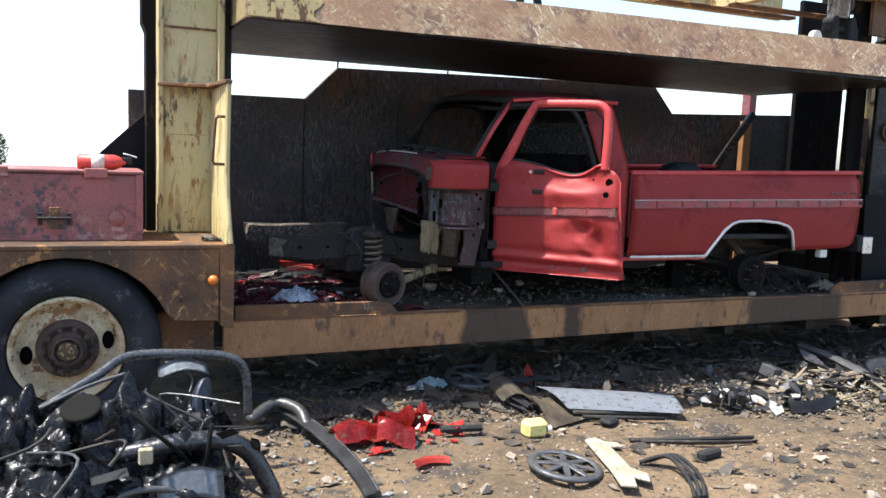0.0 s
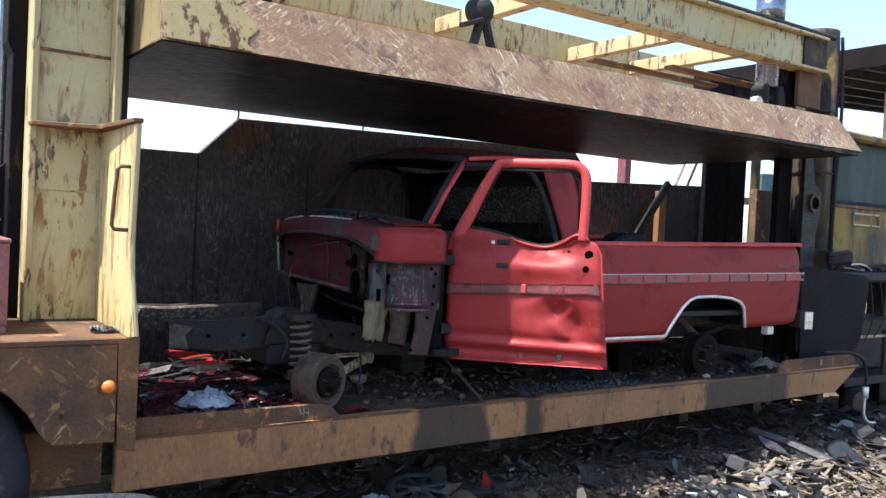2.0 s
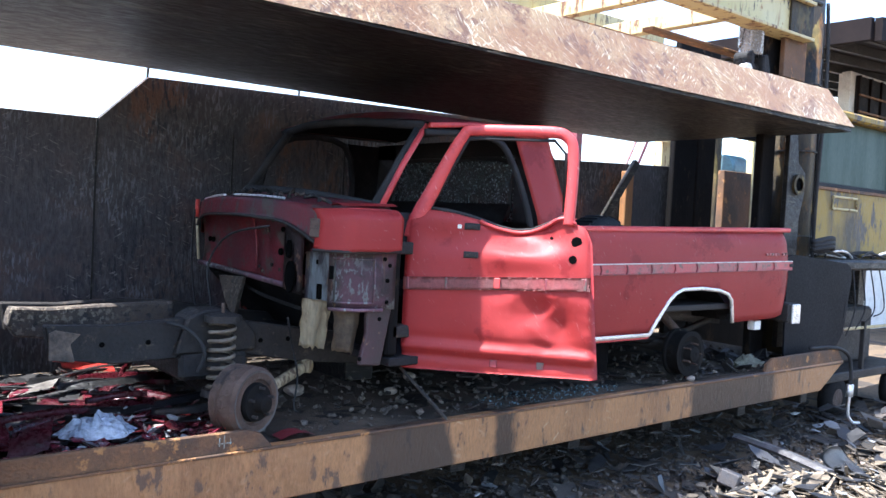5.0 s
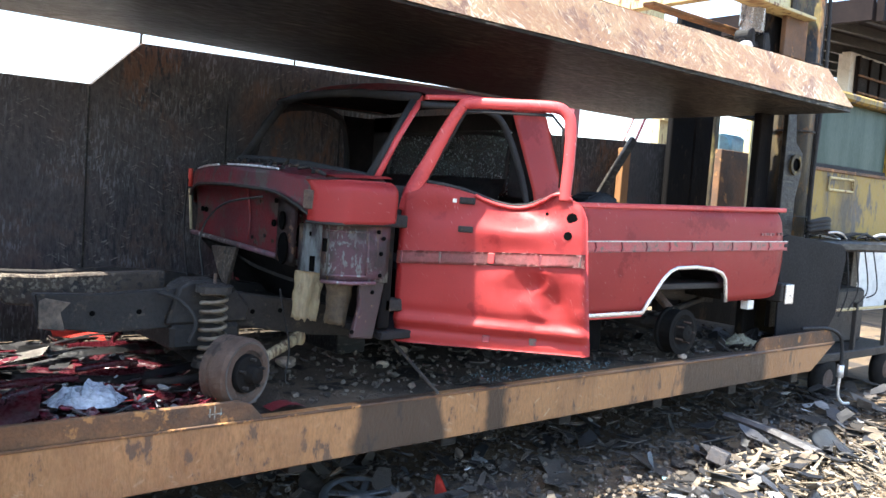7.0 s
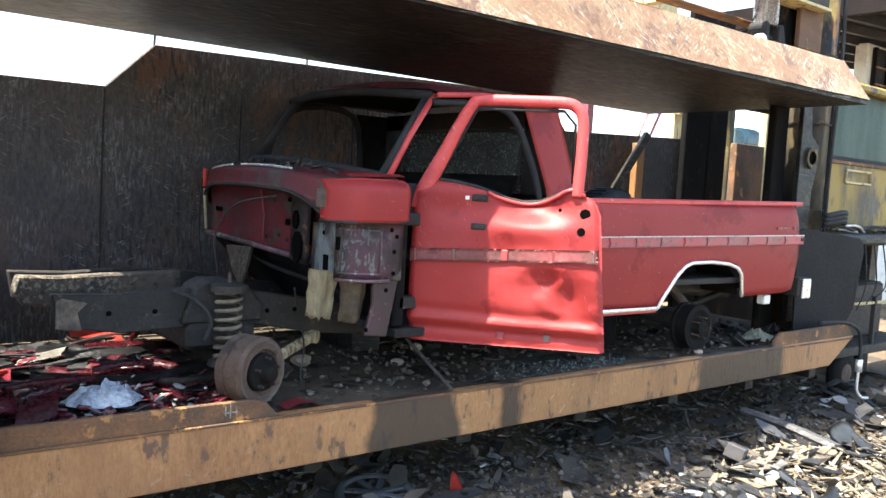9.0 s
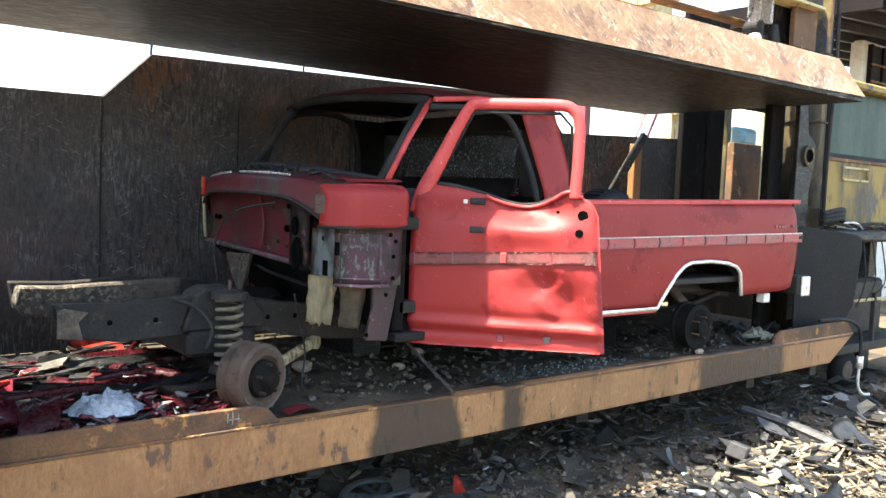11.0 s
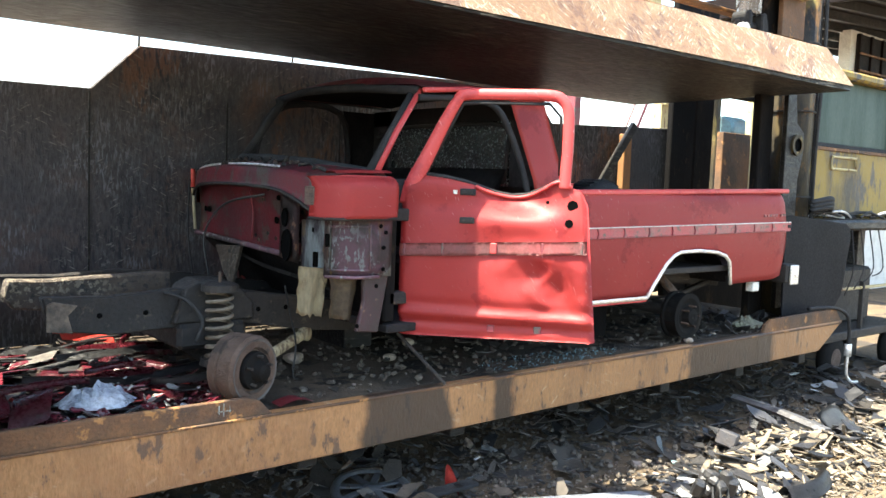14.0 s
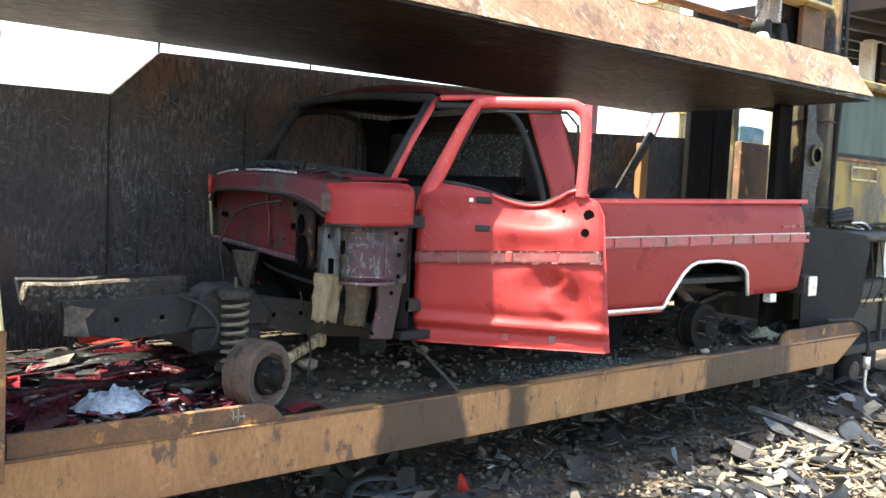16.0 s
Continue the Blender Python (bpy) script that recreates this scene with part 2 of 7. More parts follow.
GREASE = mat("greasy_frame_steel", (0.028, 0.026, 0.025), (0.05, 0.043, 0.037), 4, 0.4, 0.6, 0.1, 0.3, 60, (0.07, 0.056, 0.043), 22, 0.18)
HUB = mat("rusty_cast_hub", (0.075, 0.05, 0.038), (0.115, 0.083, 0.066), 7, 0.5, 0.7, 0.2, 0.4, 90, (0.045, 0.036, 0.03), 12, 0.3)
CREAM = flaked(mat("cream_wheel_paint", (0.55, 0.44, 0.28), (0.42, 0.30, 0.16), 5, 0.4, 0.55, 0.0, 0.12, 60, (0.15, 0.08, 0.04), 14, 0.27), (0.26, 0.13, 0.05), 9, 0.5, (1, 1, 1), 3.0, 2.0)
BOXRED = flaked(flaked(mat("chipped_toolbox_red", (0.32, 0.095, 0.085), (0.24, 0.085, 0.075), 3, 0.5, 0.6, 0.0, 0.2, 60, (0.15, 0.055, 0.05), 8, 0.3), (0.06, 0.045, 0.05), 26, 0.35, (1, 1, 0.8), 1.6), (0.45, 0.30, 0.27), 20, 0.34, (1, 1, 1), 1.2, 7.0)
GREY = mat("dark_grey_plate", (0.012, 0.0125, 0.015), (0.009, 0.009, 0.011), 2, 0.5, 0.6, 0.0, 0.05, 60, gritty=0.1)
GLASSY = mat("dusty_green_glass", (0.025, 0.048, 0.037), (0.05, 0.075, 0.06), 2.5, 0.5, 0.5, 0.0, 0.03, 50, stretch=(2, 2, 0.4), gritty=0.1)
LEATHER = flaked(mat("torn_pale_lining", (0.42, 0.37, 0.24), (0.30, 0.24, 0.15), 6, 0.5, 0.9, 0.0, 0.4, 50, stretch=(1, 1, 0.4)), (0.12, 0.085, 0.055), 14, 0.4, (1.5, 1.5, 0.35), 3.0)
DIRT = mat("oily_dirt", (0.165, 0.118, 0.074), (0.10, 0.074, 0.05), 0.9, 0.5, 0.95, 0.0, 0.8, 26, (0.06, 0.05, 0.042), 2.2, 0.36)
DECKDIRT = mat("oily_deck_dirt", (0.05, 0.041, 0.033), (0.10, 0.077, 0.055), 2.6, 0.5, 0.8, 0.05, 0.6, 45, (0.02, 0.018, 0.016), 4, 0.36)
ORANGE = mat("amber_lens", (0.75, 0.22, 0.03), (0.6, 0.15, 0.03), 30, 0.5, 0.3, 0, 0.05)
EXTRED = mat("extinguisher_red", (0.50, 0.05, 0.035), (0.42, 0.04, 0.03), 6, 0.4, 0.4, 0, 0.05)
WHITE = mat("dirty_white", (0.68, 0.66, 0.60), (0.5, 0.47, 0.42), 6, 0.4, 0.6, 0, 0.1)
WOOD = mat("weathered_orange_post", (0.30, 0.135, 0.045), (0.20, 0.095, 0.04), 5, 0.5, 0.75, 0, 0.15, stretch=(1, 1, 0.2))
ROOFMAT = mat("dark_brown_sheeting", (0.020, 0.015, 0.014), (0.014, 0.011, 0.011), 2, 0.5, 0.7, 0.2, 0.05)
CYL = mat("hydraulic_chrome", (0.24, 0.27, 0.32), (0.18, 0.20, 0.24), 5, 0.4, 0.2, 0.9, 0.0)
PURPLE = mat("rusty_purple_metal", (0.042, 0.018, 0.022), (0.026, 0.018, 0.016), 5, 0.5, 0.6, 0.0, 0.15, 60, (0.19, 0.11, 0.065), 12, 0.22)
# Near-black iron; on rear drums and cart wheels the black holds their shade.
DRUM = mat("near_black_iron", (0.009, 0.0085, 0.008), (0.02, 0.017, 0.014), 9, 0.35, 0.9, 0.0, 0.2)
HOLE = mat("dark_hole", (0.004, 0.004, 0.004), None, 5, 0.5, 0.9, 0, 0)
SCAB = mat("scabbed_grey_paint", (0.26, 0.29, 0.29), (0.05, 0.04, 0.048), 7, 0.5, 0.6, 0.1, 0.2, 60, (0.16, 0.11, 0.07), 12, 0.3, (1, 1, 0.4), soft=0.05)
# Near black for the cab inside; on far body parts it holds their shade.
DARKMATTE = mat("dark_matte", (0.02, 0.019, 0.02), (0.04, 0.036, 0.034), 4, 0.4, 0.8, 0, 0.2)


for m, level in ((GLASSY, 0.15), (WALL, 0.2), (DARKPLATE, 0.25), (GREY, 0.06), (RED, 0.4), (LOADER, 0.25), (DARKMATTE, 0.1), (GREASE, 0.2), (HOLE, 0.02), (NEARBLACK, 0.05), (DRUM, 0.1), (YDIRT, 0.12), (UNDER, 0.3), (CREAM, 0.3), (ROOFMAT, 0.05), (BLACK, 0.2), (TYRE, 0.2), (HUB, 0.2), (DECKDIRT, 0.15), (DIRT, 0.1), (RUST, 0.25)):
    m.node_tree.nodes["Principled BSDF"].inputs["Specular IOR Level"].default_value = level

# ---- building blocks ----
def link(name, bm, material, parent=None, label="", smooth=False):
    me = bpy.data.meshes.new(name)
    bmesh.ops.recalc_face_normals(bm, faces=bm.faces)
    bm.to_mesh(me)
    bm.free()
    if material:
        me.materials.append(material)
    if smooth:
        for p in me.polygons:
            p.use_smooth = True
    ob = new(name, me)
    if parent:
        ob.parent = parent
    if label:
        ob["label"] = label
    return ob


def part(name, bm, material, parent, label="", smooth=False):
    return link(name, bm, material, parent, label, smooth)


def thing(name, label, category, group="", kind=""):
    return tagged(new(name), label, category, group, kind)


def bev(bm, w=0.006, seg=1):
    bmesh.ops.bevel(bm, geom=[e for e in bm.edges if len(e.link_faces) == 2 and e.calc_face_angle(0) > 0.5], offset=w, segments=seg, affect="EDGES", clamp_overlap=True)
    return bm


def box(x0, x1, y0, y1, z0, z1, w=0.006, bm=None):
    own = bm is None
    bm = bm or bmesh.new()
    r = bmesh.ops.create_cube(bm, size=1)
    bmesh.ops.transform(bm, verts=r["verts"], matrix=Matrix.Translation(((x0 + x1) / 2, (y0 + y1) / 2, (z0 + z1) / 2)) @ Matrix.Diagonal((abs(x1 - x0), abs(y1 - y0), abs(z1 - z0), 1)))
    if own and w:
        bev(bm, w)
    return bm


def obox(m, sx, sy, sz, w=0.004, bm=None):
    """A box of that size centred at the pose m."""
    own = bm is None
    bm = bm or bmesh.new()
    r = bmesh.ops.create_cube(bm, size=1)
    bmesh.ops.transform(bm, verts=r["verts"], matrix=m @ Matrix.Diagonal((sx, sy, sz, 1)))
    if own and w:
        bev(bm, w)
    return bm


def prism(points, axis, a, b, w=0.004, bm=None):
    """A polygon, pulled along an axis from a to b. axis y: points are x, z; axis x: y, z; axis z: x, y."""
    own = bm is None
    bm = bm or bmesh.new()
    place = {"y": lambda p, q: (p[0], q, p[1]), "x": lambda p, q: (q, p[0], p[1]), "z": lambda p, q: (p[0], p[1], q)}[axis]
    va = [bm.verts.new(place(p, a)) for p in points]
    vb = [bm.verts.new(place(p, b)) for p in points]
    bm.faces.new(va)
    bm.faces.new(vb[::-1])
    for i in range(len(points)):
        j = (i + 1) % len(points)
        bm.faces.new((va[i], vb[i], vb[j], va[j]))
    if own and w:
        bmesh.ops.recalc_face_normals(bm, faces=bm.faces)
        bev(bm, w)
    return bm


def tube(points, r, sides=8, bm=None, flat=1.0):
    """A round bar along points."""
    bm = bm or bmesh.new()
    pts = [Vector(p) for p in points]
    rings = []
    up = Vector((0.13, 0.21, 0.97))
    for i, p in enumerate(pts):
        d = (pts[min(i + 1, len(pts) - 1)] - pts[max(i - 1, 0)]).normalized()
        s = d.cross(up)
        s = s.normalized() if s.length > 0.05 else d.cross(Vector((1, 0, 0))).normalized()
        u = s.cross(d)
        rings.append([bm.verts.new(p + r * (math.cos(a) * s + flat * math.sin(a) * u)) for a in (k * math.tau / sides for k in range(sides))])
    for p, q in zip(rings, rings[1:]):
        for k in range(sides):
            bm.faces.new((p[k], p[(k + 1) % sides], q[(k + 1) % sides], q[k]))
    bm.faces.new(rings[0][::-1])
    bm.faces.new(rings[-1])
    return bm


def curve(points, steps=6):
    """Points along a smooth line through the given ones."""
    P = [Vector(p) for p in points]
    out = []
    for i in range(len(P) - 1):
        a, b, c, d = P[max(i - 1, 0)], P[i], P[i + 1], P[min(i + 2, len(P) - 1)]
        for k in range(steps):
            t = k / steps
            out.append(0.5 * ((2 * b) + (c - a) * t + (2 * a - 5 * b + 4 * c - d) * t * t + (3 * b - a - 3 * c + d) * t ** 3))
    return out + [P[-1]]


def lathe(profile, m, sides=32, bm=None):
    """A profile of (radius, height) turned about the z axis of the pose m, closed where the radius is zero."""
    bm = bm or bmesh.new()
    rings = [[bm.verts.new(m @ Vector((r * math.cos(k * math.tau / sides), r * math.sin(k * math.tau / sides), h))) for k in range(sides)] for r, h in profile]
    for p, q in zip(rings, rings[1:]):
        for k in range(sides):
            bm.faces.new((p[k], p[(k + 1) % sides], q[(k + 1) % sides], q[k]))
    bmesh.ops.remove_doubles(bm, verts=bm.verts, dist=0.0004)
    return bm


def sheet(fn, nu, nv, thick=0.0):
    """A grid surface fn(u, v), given a thickness."""
    bm = bmesh.new()
    g = [[bm.verts.new(fn(i / nu, j / nv)) for j in range(nv + 1)] for i in range(nu + 1)]
    for i in range(nu):
        for j in range(nv):
            bm.faces.new((g[i][j], g[i + 1][j], g[i + 1][j + 1], g[i][j + 1]))
    if thick:
        bmesh.ops.solidify(bm, geom=bm.faces[:], thickness=thick)
    return bm


FRONT = pose(0, 0, 0, 90, 0, 0)  # z axis of a lathe turned towards -y

# ---- ground and surroundings ----
def P(x, y, z):
    return Vector((x, y, z))


def ground_z(x, y):
    near = max(0.0, 1 - max(abs(x - 2.5), abs(y - 5)) / 14)
    return near * (0.035 * noise.noise((x * 1.3, y * 1.3, 0)) + 0.018 * noise.noise((x * 5, y * 5, 3)))


def ground_mesh():
    bm = bmesh.new()
    def line(a, b, n, far):
        core = [a + (b - a) * i / n for i in range(n + 1)]
        return [a - f for f in far[::-1]] + core + [b + f for f in far]
    far = [1.5, 4, 9, 20, 45, 110, 300, 900]
    xs, ys = line(-2.5, 8.5, 150, far), line(0.5, 8.5, 110, far)
    g = [[bm.verts.new((x, y, ground_z(x, y))) for y in ys] for x in xs]
    for i in range(len(xs) - 1):
        for j in range(len(ys) - 1):
            bm.faces.new((g[i][j], g[i + 1][j], g[i + 1][j + 1], g[i][j + 1]))
    return bm


tagged(link("ground", ground_mesh(), DIRT, smooth=True), "oily brown dirt ground of a scrap yard", "ground", kind="structure")

# ---- the crusher trailer ----
crusher = thing("car_crusher", "rusty yellow and brown trailer-mounted car crusher with open press bay", "car crusher")
part("deck", box(0.36, 6.55, 5.53, 7.42, 0.44, 0.60), DECKDIRT, crusher, "oily dirt-covered steel deck")
# the leaning front channel of the deck, cut back at its far end
part("deck_channel", prism([(0.35, 0.355), (6.25, 0.40), (6.62, 0.615), (0.35, 0.60)], "y", 5.47, 5.53, 0.006), OILY, crusher, "brown oil-stained deck edge beam")
part("deck_lip", prism([(0.42, 0.60), (1.50, 0.60), (1.44, 0.665), (1.38, 0.685), (0.42, 0.69)], "y", 5.475, 5.50, 0.004), RUST, crusher, "rusty raised lip plate")
part("deck_lip", prism([(5.42, 0.605), (6.60, 0.617), (6.50, 0.72), (5.52, 0.705), (5.44, 0.67)], "y", 5.475, 5.50, 0.004), RUST, crusher)
part("deck_seam", box(0.36, 6.58, 5.462, 5.475, 0.592, 0.604, 0.003), RUST, crusher)
for k in range(7):
    part("cross_beam", box(0.8 + k * 0.9, 0.9 + k * 0.9, 5.6, 7.4, 0.28, 0.44), DARKPLATE, crusher)
part("far_beam", box(0.3, 6.6, 7.3, 7.42, 0.15, 0.44), DARKPLATE, crusher)

WALL_TOP = [(-0.1, 0.6), (6.95, 0.6), (6.95, 2.24), (5.16, 2.165), (4.91, 2.44), (1.59, 2.362), (1.31, 2.084), (-0.1, 2.07)]
part("back_wall", prism(WALL_TOP, "y", 7.42, 7.48, 0.004), WALL, crusher, "soot-black scraped steel back wall")
for x in (1.585, 2.62, 4.2):
    part("wall_rod", tube([(x, 7.45, 2.2), (x + 0.02, 7.45, 2.60)], 0.008, 6), DARKPLATE, crusher)
for x in (0.62, 1.30, 2.15, 3.0, 3.9):
    part("wall_weld", box(x - 0.006, x + 0.006, 7.412, 7.42, 0.62, 2.07, 0.002), DARKPLATE, crusher)

# the press platen: bottom plate with faces leaning inwards to the top
def platen_mesh():
    bm = bmesh.new()
    low = [(0.44, 5.33, 2.405), (6.10, 5.28, 2.435), (6.13, 7.30, 2.49), (0.44, 7.36, 2.42)]
    top = [(0.45, 5.45, 2.69), (5.98, 5.44, 2.715), (6.0, 7.15, 2.76), (0.45, 7.2, 2.70)]
    n = 40
    def edge(a, b):
        return [tuple(a[k] + (b[k] - a[k]) * i / n for k in range(3)) for i in range(n)]
    L = [p for i in range(4) for p in edge(low[i], low[(i + 1) % 4])]
    T = [p for i in range(4) for p in edge(top[i], top[(i + 1) % 4])]
    vl = [bm.verts.new((x, y, z + 0.006 * noise.noise((x * 2, y * 2, 0)))) for x, y, z in L]
    vt = [bm.verts.new((x, y + 0.006 * noise.noise((x * 1.5, 7, 1)), z + 0.004 * noise.noise((x * 3, y, 4)))) for x, y, z in T]
    for i in range(len(L)):
        j = (i + 1) % len(L)
        bm.faces.new((vl[i], vl[j], vt[j], vt[i]))
    bm.faces.new(vt)
    bmesh.ops.bevel(bm, geom=[e for e in bm.edges if len(e.link_faces) == 2 and e.calc_face_angle(0) > 0.5], offset=0.012, segments=2, affect="EDGES")
    return bm


platen = part("platen", platen_mesh(), PLATEN, crusher, "scratched rust-brown press platen")
# Near-black plate with browner areas and pale scrapes, darker than the platen face.
part("platen_underside", prism([(0.45, 5.345), (6.09, 5.295), (6.12, 7.29), (0.45, 7.35)], "z", 2.40, 2.44, 0.003), UNDER, platen, "dark scraped underside")

part("platen_paint", sheet(lambda u, v: P(0.452 + (0.42 + 0.2 * noise.noise((v * 3, 1, 1))) * u, 5.322 + 0.118 * v - 0.003 * u, 2.415 + 0.262 * v), 16, 8, 0.002), YRUST, platen, "worn yellow paint at the platen end")
part("platen_paint", sheet(lambda u, v: P(0.440 + 0.009 * v, 5.345 + 1.6 * u + 0.11 * v, 2.415 + 0.262 * v), 16, 8, 0.002), YRUST, platen)

# left post on its base
part("base_plate", box(-4.2, 0.38, 5.24, 7.45, 1.07, 1.10), RUST, crusher, "rusty base plate over the wheels")
arch = [(-0.515 + 0.56 * math.cos(a), 0.50 + 0.53 * math.sin(a)) for a in (math.pi * k / 16 for k in range(17))]
skirt = [(0.29, 1.07), (0.29, 0.65), (0.045, 0.66)] + [p for p in arch if p[1] > 0.66] + [(-1.08, 0.66), (-1.3, 0.66)]
skirt += [(-1.88 + 0.56 * math.cos(a), 0.50 + 0.53 * math.sin(a)) for a in (math.pi * k / 16 for k in range(17)) if 0.50 + 0.53 * math.sin(a) > 0.66]
skirt += [(-2.5, 0.66), (-4.2, 0.66), (-4.2, 1.07)]
part("wheel_skirt", prism(skirt, "y", 5.245, 5.262, 0.003), scratched(RUST.copy(), (0.45, 0.32, 0.14), 4, 0.36, (2, 2, 10), ((0, 40, 0), (0, -50, 0), (0, 80, 0))), crusher, "scratched rusty wheel skirt")
part("skirt_end", prism([(0.30, 0.62), (0.375, 0.60), (0.378, 1.098), (0.29, 1.098)], "y", 5.238, 5.46, 0.004), RUST, crusher)
marker = part("marker_lamp", lathe([(0, 0.03), (0.02, 0.028), (0.028, 0.014), (0.031, 0)], pose(0.255, 5.243, 0.892, 90), 20), ORANGE, crusher, "amber side marker lamp", True)
part("lamp_ring", lathe([(0.031, 0), (0.037, 0), (0.037, 0.007), (0.031, 0.007)], pose(0.255, 5.243, 0.892, 90), 20), RUST, marker)
part("bolt", lathe([(0, 0.008), (0.012, 0.008), (0.012, 0)], pose(0.08, 5.245, 0.78, 90), 6), GREASE, crusher)
part("inner_frame", box(-4.2, 0.30, 5.95, 6.15, 0.5, 1.07), DARKPLATE, crusher)
part("frame_bulkhead", box(0.30, 0.36, 5.55, 7.42, 0.42, 1.07), DARKPLATE, crusher)
part("gusset_floor", box(-0.1, 0.30, 5.5, 5.56, 0.40, 0.66), RUST, crusher)

part("left_post", box(0.03, 0.36, 5.89, 6.10, 1.10, 3.55, 0.008), YELLOW, crusher, "faded yellow box-section post")
part("post_flange", box(0.0, 0.035, 5.85, 6.12, 1.10, 3.55, 0.006), YRUST, crusher)
part("post_flange", box(0.355, 0.395, 5.80, 6.14, 1.10, 3.55, 0.006), YRUST, crusher)
part("post_rail", box(0.40, 0.46, 5.95, 6.12, 1.10, 3.55, 0.006), DARKPLATE, crusher)
part("post_joint", box(0.03, 0.36, 5.882, 5.892, 2.375, 2.39, 0.002), RUST, crusher)
for z in (1.72, 3.02):
    part("weld_bead", box(0.04, 0.35, 5.886, 5.892, z, z + 0.006, 0.002), YRUST, crusher)
part("post_cap", prism([(-0.0, 5.885), (0.0, 5.80), (0.27, 5.70), (0.31, 5.22), (0.352, 5.22), (0.41, 5.885)], "z", 2.015, 2.035, 0.003), RUST, crusher, "rusty cap plate")
part("post_gusset", prism([(5.23, 2.015), (5.885, 2.015), (5.885, 1.10), (5.215, 1.10), (5.225, 1.22), (5.262, 1.36), (5.27, 1.5), (5.25, 1.75)], "x", 0.325, 0.342, 0.003), YELLOW, crusher, "rust-edged yellow gusset")
part("gusset_edge", tube([(0.333, 5.235, 2.01), (0.333, 5.255, 1.75), (0.334, 5.272, 1.5), (0.336, 5.262, 1.36), (0.342, 5.23, 1.22), (0.35, 5.215, 1.105)], 0.016, 8), YRUST, crusher)
part("grab_handle", tube([(0.336, 5.30, 1.83), (0.285, 5.30, 1.83), (0.272, 5.30, 1.815), (0.262, 5.30, 1.69), (0.256, 5.30, 1.575), (0.266, 5.30, 1.558), (0.332, 5.30, 1.556)], 0.009, 8), RUST, crusher, "bent bar handle", True)
part("post_backing", prism([(-0.06, 1.10), (0.0, 1.10), (0.0, 3.6), (-0.065, 3.6), (-0.058, 2.75), (-0.085, 2.70), (-0.085, 2.42), (-0.06, 2.36)], "y", 6.0, 6.2, 0.004), NEARBLACK, crusher)
part("brace_plate", prism([(-0.80, 1.10), (-0.002, 1.10), (-0.002, 1.89), (-0.06, 1.85), (-0.385, 1.533), (-0.78, 1.18)], "y", 6.12, 6.14, 0.003), GREY, crusher, "dark triangular brace plate")
# Far post in the dark plate colour, where the near one is yellow.
part("left_post", box(0.03, 0.36, 7.2, 7.41, 1.10, 3.55, 0.008), DARKPLATE, crusher)

# overhead beams
part("top_beam", box(-0.1, 6.31, 5.80, 5.86, 3.19, 3.45, 0.006), YELLOW, crusher, "long faded yellow overhead beam")
part("beam_flange", box(-0.1, 6.31, 5.74, 5.92, 3.165, 3.19, 0.004), YRUST, crusher)
part("beam_flange", box(-0.1, 6.31, 5.74, 5.92, 3.45, 3.475, 0.004), YRUST, crusher)
part("top_beam", box(-0.1, 6.31, 7.2, 7.26, 3.19, 3.45, 0.006), YELLOW, crusher)
for x in (1.3, 3.1, 4.55, 5.35):
    part("beam_strut", box(x, x + 0.09, 5.87, 7.2, 3.20, 3.32, 0.006), YRUST, crusher)
part("beam_pipe", tube([(-0.1, 5.78, 3.50), (6.45, 5.78, 3.50)], 0.022, 8), DARKPLATE, crusher)
part("rear_slat", box(4.7, 5.9, 6.1, 6.2, 3.02, 3.05), RUST, crusher)
part("rear_slat", box(4.2, 5.8, 6.5, 6.6, 3.06, 3.09), RUST, crusher)
CHALK = mat("worn_chalk", (0.26, 0.30, 0.28), (0.16, 0.11, 0.07), 40, 0.5, 0.9, 0, 0.1)
for x, z0, z1, w in ((1.255, 0.63, 0.668, 0.004), (1.275, 0.62, 0.675, 0.005), (1.302, 0.635, 0.662, 0.004)):
    part("chalk_mark", box(x, x + w, 5.4735, 5.476, z0, z1, 0.001), CHALK, crusher)
part("chalk_mark", box(1.25, 1.31, 5.4735, 5.476, 0.640, 0.645, 0.001), CHALK, crusher)
# rear columns of the crusher
column = part("rear_column", box(5.95, 6.14, 5.92, 5.99, 0.6, 3.45, 0.008), NEARBLACK, crusher, "black rear guide column")
part("rear_column", lathe([(0.0, 0.0), (0.17, 0.0), (0.17, 3.3), (0.0, 3.3)], pose(6.52, 5.97, 0.3), 28), YDIRT, crusher, "sooty yellow round rear column", True)
part("column_flange", prism([(6.14, 0.7), (6.36, 0.7), (6.36, 1.75), (6.42, 1.95), (6.42, 2.12), (6.30, 2.2), (6.26, 2.44), (6.14, 2.44)], "y", 5.80, 5.84, 0.004), DARKPLATE, crusher)
part("column_eye", lathe([(0.055, 0.02), (0.085, 0.02), (0.085, 0), (0.055, 0)], pose(6.30, 5.80, 2.02, 90), 24), YDIRT, crusher, "round eye in the column")
part("column_eye", lathe([(0, 0.004), (0.056, 0.004), (0.056, 0)], pose(6.30, 5.80, 2.02, 90), 24), HOLE, crusher)
part("beam_cap", box(6.0, 6.34, 5.78, 5.80, 3.18, 3.46, 0.003), YDIRT, crusher)
part("column_plate", box(6.02, 6.36, 5.83, 5.87, 2.86, 3.30, 0.004), RUST, crusher)
for dy in (0.0, 0.05, 0.1):
    part("hydraulic_hose", tube(curve([(6.64 + dy * 0.4, 5.82 + dy, 3.55), (6.66, 5.80 + dy, 2.9), (6.62 + dy, 5.80 + dy, 2.0), (6.64, 5.82 + dy, 1.2), (6.5, 5.85 + dy, 0.8)]), 0.016, 8), BLACK, crusher, "", True)
